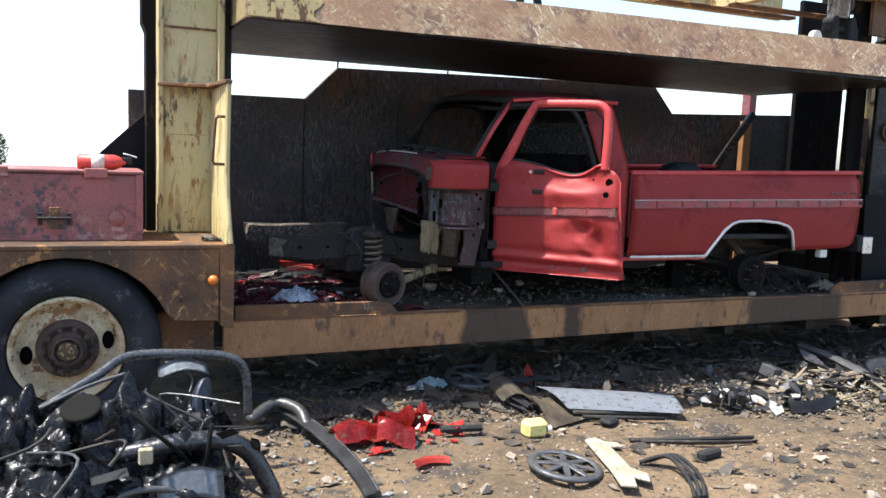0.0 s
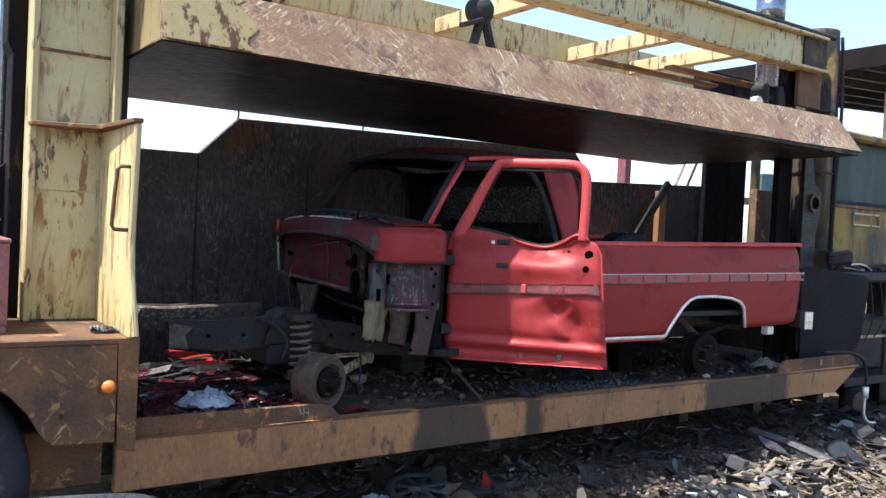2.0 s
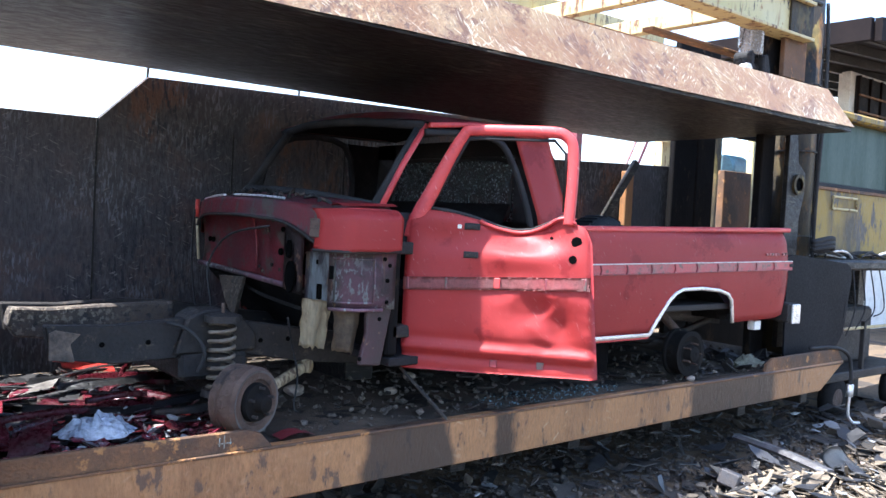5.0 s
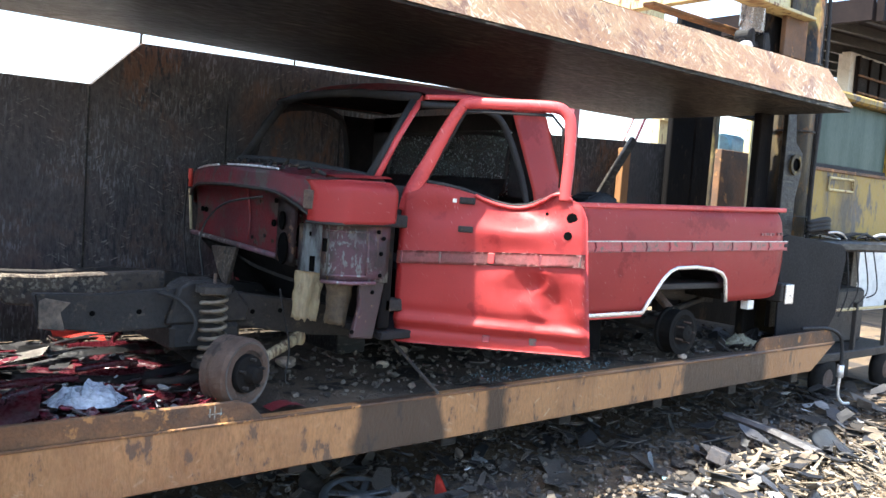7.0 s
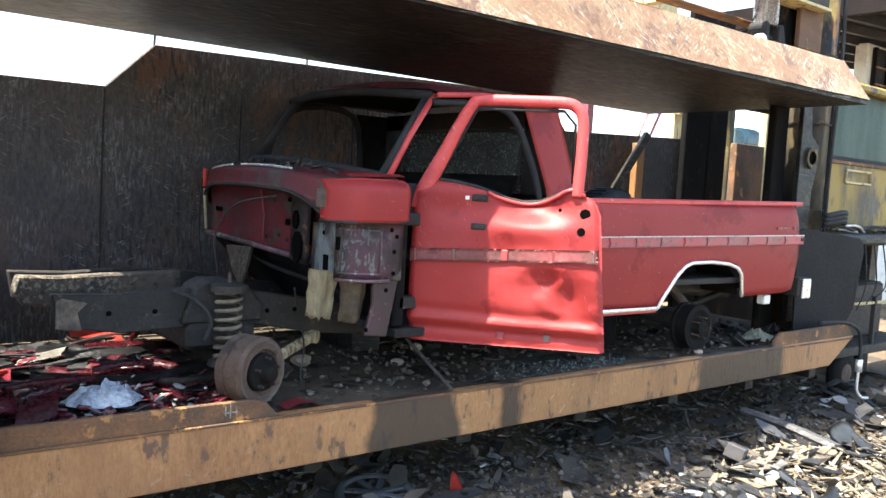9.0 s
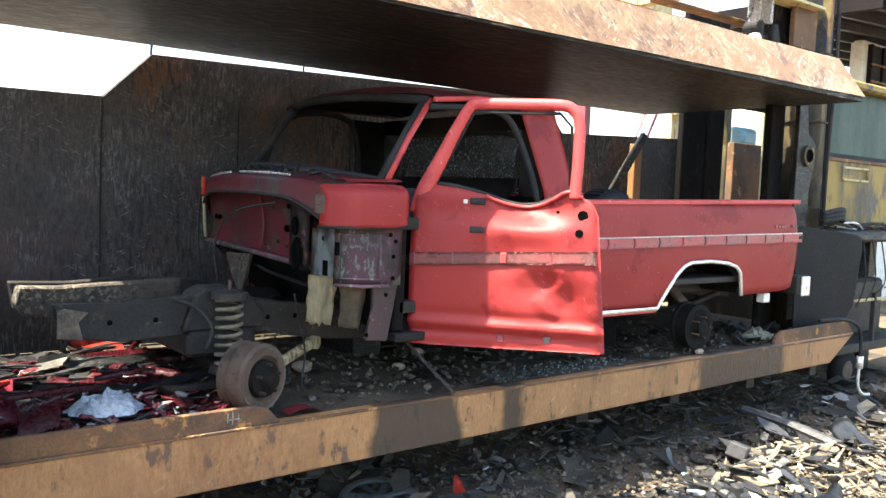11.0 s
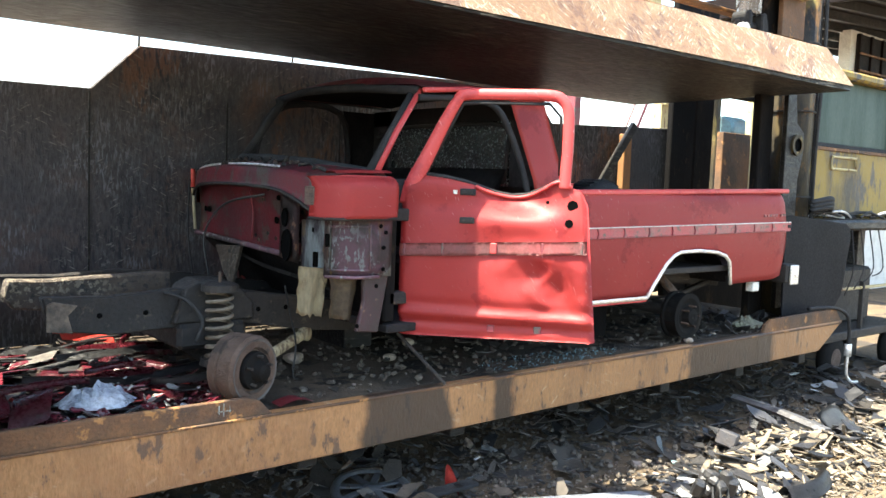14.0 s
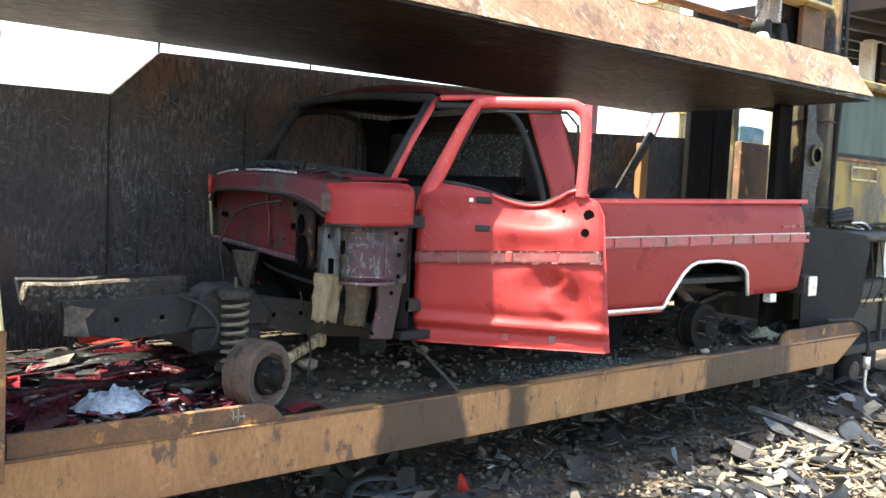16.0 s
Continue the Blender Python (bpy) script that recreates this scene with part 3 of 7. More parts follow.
for z in (2.3, 2.85, 1.6):
    part("hose_clamp", lathe([(0.171, 0), (0.185, 0), (0.185, 0.012), (0.171, 0.012)], pose(6.52, 5.97, z), 28), GREASE, crusher)

# hydraulic cylinder with clevis, standing on the platen
cyl = part("hydraulic_cylinder", lathe([(0, 0), (0.085, 0), (0.095, 0.02), (0.095, 0.55), (0.12, 0.55), (0.12, 0.8), (0, 0.8)], pose(5.73, 5.95, 2.98), 28), CYL, crusher, "bright hydraulic ram", True)
part("clevis", prism([(5.62, 2.72), (5.67, 2.72), (5.67, 2.97), (5.65, 3.01), (5.62, 2.98)], "y", 5.87, 6.03, 0.01), BLACK, cyl)
part("clevis", prism([(5.80, 2.72), (5.92, 2.72), (5.90, 2.90), (5.86, 3.01), (5.80, 2.99)], "y", 5.87, 6.03, 0.01), BLACK, cyl)
part("pin", tube([(5.58, 5.95, 2.90), (5.96, 5.95, 2.90)], 0.035, 14), GREASE, cyl, "", True)
part("ram_foot", box(5.56, 6.02, 5.84, 6.06, 2.715, 2.78, 0.008), GREASE, cyl)
part("platen_lug", lathe([(0, 0.05), (0.05, 0.05), (0.05, 0), (0, 0)], pose(5.10, 5.62, 2.74, 90), 14), WHITE, crusher)
hook = part("lifting_block", lathe([(0, 0.09), (0.05, 0.085), (0.085, 0.04), (0.085, -0.04), (0.05, -0.085), (0, -0.09)], pose(2.50, 5.78, 3.0, 90), 18), BLACK, crusher, "black round lifting block", True)
part("hook_leg", tube([(2.50, 5.74, 3.0), (2.40, 5.72, 2.70)], 0.03, 8), BLACK, hook)
part("hook_leg", tube([(2.50, 5.74, 3.0), (2.58, 5.72, 2.70)], 0.03, 8), BLACK, hook)
part("hook_arm", obox(pose(2.40, 5.72, 2.90, 0, -20, 0), 0.16, 0.05, 0.03), GREASE, hook)
part("platen_weld_scrap", obox(pose(0.75, 5.48, 2.715, 0, 0, 0), 0.5, 0.05, 0.03), DARKPLATE, crusher)

# hub and wheel
def truck_wheel(m):
    w = thing("trailer_wheel", "large dusty trailer tyre on a cream painted disc wheel", "wheel", "trailer wheels")
    w.matrix_basis = m
    f = pose(0, 0, 0, 90)
    tread = [(0.30, -0.02), (0.31, 0.01), (0.36, 0.035), (0.43, 0.03), (0.475, 0.0), (0.50, -0.04), (0.505, -0.14), (0.50, -0.22), (0.45, -0.26), (0.30, -0.25)]
    part("tyre", lathe(tread, f, 48), TYRE, w, "black dusty tyre", True)
    rim = part("rim", lathe([(0.30, 0.0), (0.295, 0.015), (0.28, 0.012), (0.262, -0.02), (0.25, -0.07), (0.17, -0.06), (0.15, -0.03), (0.0, -0.03), (0.0, -0.05), (0.29, -0.12)], f, 40), CREAM, w, "cream painted rusty rim", True)
    part("hub", lathe([(0.165, -0.045), (0.160, -0.02), (0.13, -0.015), (0.105, -0.03), (0.10, 0.0), (0.085, 0.01), (0.078, 0.05), (0.07, 0.055), (0.064, 0.03), (0.03, 0.035), (0, 0.04)], f, 32), HUB, w, "greasy rusted hub")
    part("hub_cap", lathe([(0.06, 0.028), (0.055, 0.045), (0.03, 0.052), (0, 0.055)], f, 8), flaked(mat("flaking_rust_cap", (0.13, 0.08, 0.04), (0.08, 0.05, 0.03), 12, 0.5, 0.8, 0.0, 0.6, 90), (0.36, 0.25, 0.12), 40, 0.4, (1, 1, 1), 6.0), w, "flaking rusty hub cap")
    for k in range(10):
        a = k * math.tau / 10
        part("wheel_nut", lathe([(0, 0.03), (0.014, 0.03), (0.014, 0)], pose(0.122 * math.cos(a), 0, 0.122 * math.sin(a)) @ f, 6), HUB, w)
    for a in (0.16, 0.16 + math.pi):
        part("hand_hole", lathe([(0, 0.006), (0.034, 0.006), (0.042, 0)], pose(0.212 * math.cos(a), 0.058, 0.212 * math.sin(a)) @ f @ Matrix.Diagonal((0.75, 1.25, 1, 1)), 20), HOLE, rim)
    return w


wheel = truck_wheel(pose(-0.515, 5.30, 0.51))
copy_thing(wheel, pose(-1.88, 5.30, 0.51, 0, 40, 0))
tagged(link("axle", tube([(-0.515, 5.45, 0.51), (-0.515, 7.4, 0.51)], 0.06, 12), DARKPLATE), "sooty round steel trailer axle", "axle")

# ---- toolbox and extinguisher ----
tool = thing("toolbox", "long chipped red steel toolbox on the trailer base", "toolbox")
part("body", box(-2.1, -0.115, 5.45, 5.95, 1.10, 1.475, 0.008), BOXRED, tool)
part("lid", box(-2.11, -0.105, 5.438, 5.96, 1.478, 1.50, 0.006), BOXRED, tool)
part("front_rim", box(-2.1, -0.115, 5.438, 5.45, 1.10, 1.135, 0.004), BOXRED, tool)
part("side_rim", box(-0.15, -0.112, 5.438, 5.45, 1.135, 1.478, 0.003), BOXRED, tool)
for x in (-0.86, -0.36):
    part("hinge", box(x - 0.06, x + 0.06, 5.425, 5.44, 1.455, 1.51, 0.004), BOXRED, tool)
latch = part("latch", box(-0.60, -0.55, 5.42, 5.438, 1.17, 1.29, 0.003), RUST, tool, "rusty hasp latch")
part("latch_bar", tube([(-0.66, 5.415, 1.23), (-0.49, 5.415, 1.23)], 0.008, 8), GREASE, latch)
part("latch_ear", box(-0.66, -0.635, 5.42, 5.438, 1.19, 1.26, 0.003), GREASE, latch)
part("latch_ear", box(-0.515, -0.49, 5.42, 5.438, 1.19, 1.26, 0.003), GREASE, latch)
part("bolt_head", lathe([(0, 0.014), (0.035, 0.012), (0.042, 0)], pose(-0.255, 5.445, 1.225, 90), 20), BOXRED, tool, "round welded cap", True)

ext = thing("fire_extinguisher", "red fire extinguisher lying on the toolbox lid", "fire extinguisher")
side = pose(-0.46, 5.56, 1.543, 0, 90, 0)
part("cylinder", lathe([(0, 0), (0.03, 0.0), (0.043, 0.008), (0.043, 0.20), (0.03, 0.235), (0.014, 0.245), (0.014, 0.26), (0, 0.26)], side, 24), EXTRED, ext, "", True)
part("label_sticker", lathe([(0.0435, 0.075), (0.0442, 0.075), (0.0442, 0.145), (0.0435, 0.145)], side, 24), WHITE, ext, "white paper label", True)
part("valve", obox(pose(-0.19, 5.56, 1.553), 0.05, 0.025, 0.04), GREASE, ext)
part("lever", obox(pose(-0.175, 5.56, 1.585, 0, 15, 0), 0.08, 0.018, 0.01), CHROME, ext)

# ---- the red pickup ----
truck = thing("pickup_truck", "stripped red pickup with no wheels, hood or fenders", "pickup truck")
NEAR, FAR, MID = 5.46, 7.34, 6.40


def rail(x):
    return 1.598 + (x - 3.43) * 0.0266


def bed_side(y, out, parent):
    """One bed side: a bowed skin with the wheel arch cut out of it."""
    x0, x1 = 3.30, 5.67
    arch = [(4.035, 0.955), (4.10, 1.03), (4.20, 1.155), (4.27, 1.205), (4.34, 1.227), (4.55, 1.232), (4.75, 1.216), (4.85, 1.19), (4.90, 1.15), (4.935, 1.06), (4.945, 0.99)]
    def low(x):
        if x <= arch[0][0]:
            return 0.955
        if x >= arch[-1][0]:
            return 0.99 + (x - 4.945) * 0.02 + max(0, x - 5.5) * 0.22
        for (a, za), (b, zb) in zip(arch, arch[1:]):
            if a <= x <= b:
                return za + (zb - za) * (x - a) / (b - a)
    xs = sorted({x0 + (x1 - x0) * i / 30 for i in range(31)} | {a for a, _ in arch})
    def bow(z):
        t = (z - 0.95) / 0.68
        return 0.028 * math.sin(math.pi * min(1, max(0, t))) - (0.03 * max(0, t - 0.92) / 0.08)
    bm = bmesh.new()
    cols = []
    for x in xs:
        lo, hi = low(x), rail(x)
        tail = max(0, (x - 5.58) / 0.09)
        col = []
        for j in range(15):
            z = lo + (hi - lo) * j / 14
            z -= 0.02 * tail * tail * (j / 14)
            col.append(bm.verts.new((x + 0.03 * tail * math.sin(math.pi * (z - 0.98) / 0.68), y + out * (bow(z) - 0.045 * tail ** 2), z)))
        cols.append(col)
    for a, b in zip(cols, cols[1:]):
        for j in range(14):
            bm.faces.new((a[j], b[j], b[j + 1], a[j + 1]))
    bmesh.ops.solidify(bm, geom=bm.faces[:], thickness=0.012)
    s = part("bed_side", bm, RED, parent, "faded red pickup bed side", True)
    if out < 0:
        yy = y - 0.031
        def strip(z, name, h, m, proud, a=3.32, b=5.66):
            pts = [(a, z), (b, z + 0.036), (b, z + 0.036 + h), (a, z + h)]
            return part(name, prism(pts, "y", yy - proud, yy + 0.006, 0.002), m, s)
        strip(1.322, "moulding", 0.056, STRIPE, 0.006)
        strip(1.378, "moulding_edge", 0.006, CHROME, 0.009)
        strip(1.316, "moulding_edge", 0.006, STRIPE, 0.009)
        for k in range(9):
            x = 3.52 + k * 0.235
            z = 1.32 + (x - 3.32) * 0.0154
            part("moulding_clip", prism([(x, z), (x + 0.012, z + 0.025), (x, z + 0.055), (x - 0.008, z + 0.055), (x + 0.003, z + 0.025), (x - 0.008, z)], "y", yy - 0.012, yy - 0.004, 0), REDDUST, s)
        part("marker_hole", box(5.615, 5.665, yy - 0.012, yy + 0.006, 1.375, 1.40, 0.003), BLACK, s)
        # bright trim along the sill and over the arch
        edge = [Vector((3.32, y - 0.012, 0.95)), Vector((4.03, y - 0.012, 0.95))] + [Vector((x, y - 0.025 if z > 1.1 else y - 0.014, z)) for x, z in arch]
        part("arch_trim", tube(edge, 0.013, 8), CHROME, s, "bright arch and sill trim", True)
        part("sill", prism([(3.25, 0.925), (4.03, 0.925), (4.06, 0.95), (3.25, 0.95)], "y", y - 0.01, y + 0.05, 0.003), RED, s)
        # the model script has lost its letters: plain bars
        for k in range(8):
            if k != 5:
                part("badge_bar", box(5.30 + k * 0.037, 5.325 + k * 0.037, yy - 0.004, yy + 0.008, 1.452 + k * 0.001, 1.472 + k * 0.001, 0.002), STRIPE, s)
    return s


bed_side(NEAR + 0.03, -1, truck)
bed_side(FAR - 0.03, 1, truck)
part("bed_rail", prism([(3.30, rail(3.3) - 0.03), (5.66, rail(5.66) - 0.03), (5.66, rail(5.66) + 0.002), (3.30, rail(3.3) + 0.002)], "y", NEAR + 0.02, NEAR + 0.09, 0.008), RED, truck)
part("bed_rail", prism([(3.30, rail(3.3) - 0.03), (5.66, rail(5.66) - 0.03), (5.66, rail(5.66) + 0.002), (3.30, rail(3.3) + 0.002)], "y", FAR - 0.09, FAR - 0.02, 0.008), RED, truck)
part("bed_floor", box(3.32, 5.66, NEAR + 0.05, FAR - 0.05, 1.08, 1.12), GREASE, truck)
spare = thing("loose_tyre", "worn black tyre standing in the pickup bed", "tyre")
part("casing", lathe([(0.17, -0.09), (0.20, -0.105), (0.25, -0.10), (0.272, -0.07), (0.275, 0.0), (0.272, 0.07), (0.25, 0.10), (0.20, 0.105), (0.17, 0.09), (0.185, 0.0), (0.17, -0.09)], pose(4.26, 6.12, 1.397, 90), 36), TYRE, spare, "", True)
for k in range(36):
    a = k * math.tau / 36
    part("tread_block", obox(pose(4.26 + 0.274 * math.cos(a), 6.12, 1.397 + 0.274 * math.sin(a), 0, -math.degrees(a), 0), 0.012, 0.15, 0.030, 0.003), TYRE, spare)
part("bed_front", box(3.30, 3.34, NEAR + 0.03, FAR - 0.03, 1.1, 1.58), REDDUST, truck)
part("tailgate", box(5.60, 5.64, NEAR + 0.06, FAR - 0.06, 1.1, 1.60), REDDUST, truck)
# Dark shells and inner walls: the shade inside the arch is in their colour.
for y0, y1 in ((NEAR + 0.06, NEAR + 0.36), (FAR - 0.36, FAR - 0.06)):
    part("wheel_house", sheet(lambda u, v: P(4.49 - 0.47 * math.cos(math.pi * u), y0 + (y1 - y0) * v, 1.0 + 0.27 * math.sin(math.pi * u)), 16, 2, 0.01), DARKPLATE, truck)
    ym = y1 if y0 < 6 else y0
    part("wheel_house", prism([(3.95, 0.98), (4.03, 1.02)] + [(4.49 - 0.47 * math.cos(math.pi * k / 12), 1.0 + 0.27 * math.sin(math.pi * k / 12)) for k in range(13)] + [(5.0, 0.98)], "y", ym - 0.01, ym + 0.01, 0), DARKPLATE, truck)
part("rear_bumper", box(5.70, 5.86, NEAR + 0.02, FAR - 0.1, 0.96, 1.10, 0.012), GREASE, truck)
part("bumper_end", box(5.73, 5.84, NEAR + 0.0, NEAR + 0.018, 0.95, 1.095, 0.006), CHROME, truck, "pale bumper end")
part("bump_stop", box(5.28, 5.36, NEAR + 0.04, NEAR + 0.1, 0.92, 0.985, 0.005), WHITE, truck)

# chassis
HORN = flaked(mat("pitted_rusty_horn", (0.042, 0.032, 0.025), (0.075, 0.052, 0.036), 6, 0.5, 0.85, 0.0, 0.5, 50, (0.02, 0.018, 0.016), 26, 0.3), (0.16, 0.13, 0.095), 40, 0.36, (1, 1, 1), 2.0, 1.0)
for y in (6.03, 6.90):
    bar = [(0.745, 0.93), (1.0, 0.89), (1.30, 0.90), (1.6, 0.90), (2.0, 0.83), (2.6, 0.78), (3.9, 0.78), (4.4, 0.93), (5.0, 0.93), (5.68, 0.88), (5.68, 1.0), (5.0, 1.06), (4.4, 1.06), (3.9, 0.92), (2.6, 0.92), (2.0, 1.0), (1.6, 1.06), (1.3, 1.08), (1.0, 1.06), (0.72, 1.07)]
    f = part("frame_rail", prism(bar, "y", y, y + 0.065, 0.006), GREASE, truck, "greasy black frame rail")
    for x in (0.80, 0.95, 1.15, 1.7, 1.85):
        part("frame_hole", lathe([(0, 0.003), (0.012, 0.003), (0.012, 0)], pose(x, y, 0.98 - (x > 1.5) * 0.02, 90), 10), HOLE, f)
part("frame_horn", prism([(0.625, 1.05), (0.64, 1.12), (0.80, 1.112), (1.0, 1.12), (1.36, 1.13), (1.36, 0.97), (0.85, 0.97), (0.66, 0.99)], "y", 6.28, 6.36, 0.008), HORN, truck, "rusty bumper bracket")
part("bare_patch", prism([(0.735, 0.925), (0.84, 0.912), (0.82, 0.99), (0.86, 1.03), (0.76, 1.052), (0.735, 1.04)], "y", 6.022, 6.031, 0.002), mat("scraped_tan_steel", (0.17, 0.13, 0.095), (0.06, 0.05, 0.042), 14, 0.5, 0.8, 0, 0.3), truck, "bare tan scrape on the rail")
part("crossmember", box(1.28, 1.62, 5.98, 6.98, 0.80, 0.92, 0.02), GREASE, truck)
part("crossmember", box(2.5, 2.6, 6.0, 6.95, 0.80, 0.9, 0.01), GREASE, truck)
part("spring_tower", prism([(1.26, 0.92), (1.32, 1.09), (1.38, 1.12), (1.50, 1.12), (1.58, 1.09), (1.66, 1.0), (1.66, 0.92)], "y", 5.99, 6.16, 0.01), GREASE, truck, "black spring tower")
part("spring_cap", lathe([(0.085, 0), (0.085, 0.03), (0.05, 0.04), (0, 0.04)], pose(1.455, 5.93, 1.075), 20), GREASE, truck)
part("spring_stud", tube([(1.455, 5.93, 1.11), (1.455, 5.93, 1.16)], 0.008, 8), HUB, truck)
coil = [(1.455 + 0.056 * math.cos(a), 5.93 + 0.056 * math.sin(a), 0.755 + 0.335 * a / (math.tau * 8)) for a in (k * math.tau / 20 for k in range(161))]
part("coil_spring", tube(coil, 0.0095, 8), mat("dusty_spring_steel", (0.20, 0.165, 0.12), (0.12, 0.09, 0.065), 12, 0.5, 0.7, 0.1, 0.2), truck, "rust-brown coil spring", True)
part("spring_seat", lathe([(0, 0), (0.09, 0), (0.08, 0.03), (0, 0.03)], pose(1.455, 5.93, 0.735), 20), GREASE, truck)
part("axle_beam", tube([(1.46, 5.62, 0.78), (1.46, 5.93, 0.73), (1.46, 6.9, 0.82)], 0.045, 10), GREASE, truck, "twin beam axle", True)
GREYRIM = mat("dull_grey_drum_face", (0.085, 0.082, 0.078), (0.05, 0.043, 0.038), 9, 0.5, 0.6, 0.2, 0.2)
tilt = pose(1.44, 5.60, 0.775, 90, 0, 0) @ pose(0, 0, 0, 0, 22, 0)
drum = part("brake_drum", lathe([(0, -0.10), (0.13, -0.10), (0.150, -0.09), (0.150, -0.055), (0.142, -0.05), (0.142, -0.04), (0.152, -0.03), (0.150, 0.03), (0.138, 0.045), (0.10, 0.045), (0.09, 0.03), (0.0, 0.03)], tilt, 40), HUB, truck, "rusty front brake drum")
part("hub_cap", lathe([(0.085, 0.03), (0.08, 0.055), (0.045, 0.06), (0.035, 0.10), (0.02, 0.108), (0, 0.108)], tilt, 24), DRUM, drum, "greasy black hub")
part("drum_face", lathe([(0.092, 0.0345), (0.094, 0.036), (0.136, 0.0475), (0.137, 0.046)], tilt, 40), GREYRIM, drum, "dull grey drum rim")
for k in range(5):
    a = k * math.tau / 5 + 0.3
    part("wheel_stud", tube([tilt @ Vector((0.065 * math.cos(a), 0.065 * math.sin(a), 0.05)), tilt @ Vector((0.065 * math.cos(a), 0.065 * math.sin(a), 0.085))], 0.007, 6), GREASE, drum)
part("radius_arm", tube(curve([(1.50, 5.74, 0.74), (1.68, 5.86, 0.765), (1.93, 6.01, 0.81)]), 0.022, 8, None, 1.3), LEATHER, truck, "pale dirt-caked radius arm", True)
part("arm_eye", lathe([(0, 0.03), (0.034, 0.03), (0.034, -0.03), (0, -0.03)], pose(1.955, 6.03, 0.815, 90, 0, 30), 16), LEATHER, truck, "", True)
part("brake_hose", tube(curve([(1.22, 6.0, 1.07), (1.30, 5.95, 1.04), (1.36, 5.90, 0.95), (1.33, 5.90, 0.85)]), 0.009, 8), BLACK, truck, "", True)
part("rear_axle", tube([(4.60, NEAR + 0.16, 0.815), (4.60, FAR - 0.16, 0.815)], 0.05, 12), GREASE, truck, "", True)
# Drums take a near-black colour in place of the shade under the arch.
for y, s in ((NEAR + 0.14, 1), (FAR - 0.14, -1)):
    d = part("rear_drum", lathe([(0, 0.08 * s), (0.14, 0.08 * s), (0.16, 0.07 * s), (0.16, 0.05 * s), (0.145, 0.045 * s), (0.145, -0.03 * s), (0.152, -0.032 * s), (0.152, -0.045 * s), (0.12, -0.048 * s), (0.085, -0.03 * s), (0.06, -0.03 * s), (0.05, -0.08 * s), (0.02, -0.085 * s), (0, -0.08 * s)], pose(4.60, y, 0.785, -90), 30), DRUM, truck, "rear brake drum, wheel arch shade in its near-black colour")
    for k in range(5):
        a = k * math.tau / 5
        part("wheel_stud", tube([(4.60 + 0.07 * math.cos(a), y - 0.03 * s, 0.785 + 0.07 * math.sin(a)), (4.60 + 0.07 * math.cos(a), y - 0.085 * s, 0.785 + 0.07 * math.sin(a))], 0.007, 6), HUB, d)
part("leaf_spring", tube(curve([(4.0, 5.86, 0.93), (4.6, 5.86, 0.84), (5.25, 5.86, 0.95)]), 0.03, 8, None, 0.8), GREASE, truck, "", True)
part("shock_absorber", tube([(4.66, 5.62, 0.84), (4.45, 5.80, 1.12)], 0.03, 10), HUB, truck, "", True)
part("frame_stand", box(2.5, 2.7, 6.5, 6.9, 0.60, 0.80), DARKPLATE, truck)
# Near black, so these stands sink into the dark below the bed.
part("frame_stand", box(4.15, 4.3, 6.9, 7.0, 0.60, 0.95), NEARBLACK, truck)
part("frame_stand", box(4.15, 4.3, 6.0, 6.1, 0.60, 0.95), NEARBLACK, truck)
# cab
# roof: crowned panel with a visor lip over the windscreen
def roof_at(u, v):
    x = 2.32 + (3.20 - 2.32) * u
    y = 5.57 + (7.10 - 5.57) * v
    edge = math.sin(math.pi * v) ** 0.45 if 0 < v < 1 else 0
    front = 1 - max(0, 0.12 - u) / 0.12
    back = 1 - max(0, u - 0.93) / 0.07 * 0.6
    return P(x - 0.05 * math.sin(math.pi * v) * (1 - u), y, 2.07 + 0.03 * v + 0.085 * edge * (0.35 + 0.65 * front) * back + 0.012 * u)


part("roof", sheet(roof_at, 20, 24, 0.02), mat("dusty_roof_red", (0.24, 0.03, 0.034), (0.14, 0.04, 0.04), 2.5, 0.5, 0.6, 0, 0.05, 60, (0.10, 0.07, 0.06), 6, 0.24, gritty=0.1), truck, "dull dusty red cab roof", True)
part("headliner", sheet(lambda u, v: roof_at(0.06 + 0.9 * u, 0.04 + 0.92 * v) - P(0, 0, 0.035), 8, 10, 0.01), DARKMATTE, truck, "black headliner")
part("roof_header", tube([(2.33, 5.62, 2.055), (2.29, 6.1, 2.095), (2.28, 6.4, 2.105), (2.29, 6.7, 2.105), (2.33, 7.04, 2.085)], 0.024, 8), DARKMATTE, truck, "black windscreen header", True)
part("drip_rail", tube([(2.33, 5.58, 2.055), (2.6, 5.56, 2.085), (3.18, 5.56, 2.085)], 0.014, 8), RED, truck, "", True)
# The far rail is near black: shade of the far side put into its colour.
part("drip_rail", tube([(2.33, 7.09, 2.085), (2.6, 7.12, 2.115), (3.18, 7.12, 2.11)], 0.014, 8), DARKMATTE, truck, "", True)
# Near pillar red, far one near black, its shade painted in.
for base, top, s in ((P(2.07, 5.585, 1.64), P(2.345, 5.625, 2.06), 1), (P(2.12, 7.14, 1.69), P(2.335, 7.03, 2.09), -1)):
    part("windscreen_pillar", tube([base, (base + top) / 2 - P(0.01, 0, 0), top], 0.015, 8), RED if s > 0 else DARKMATTE, truck, "", True)
    part("pillar_seal", tube([base + P(-0.01, 0.035 * s, 0.01), top + P(-0.01, 0.04 * s, -0.01)], 0.024, 8), BLACK, truck, "black windscreen seal", True)
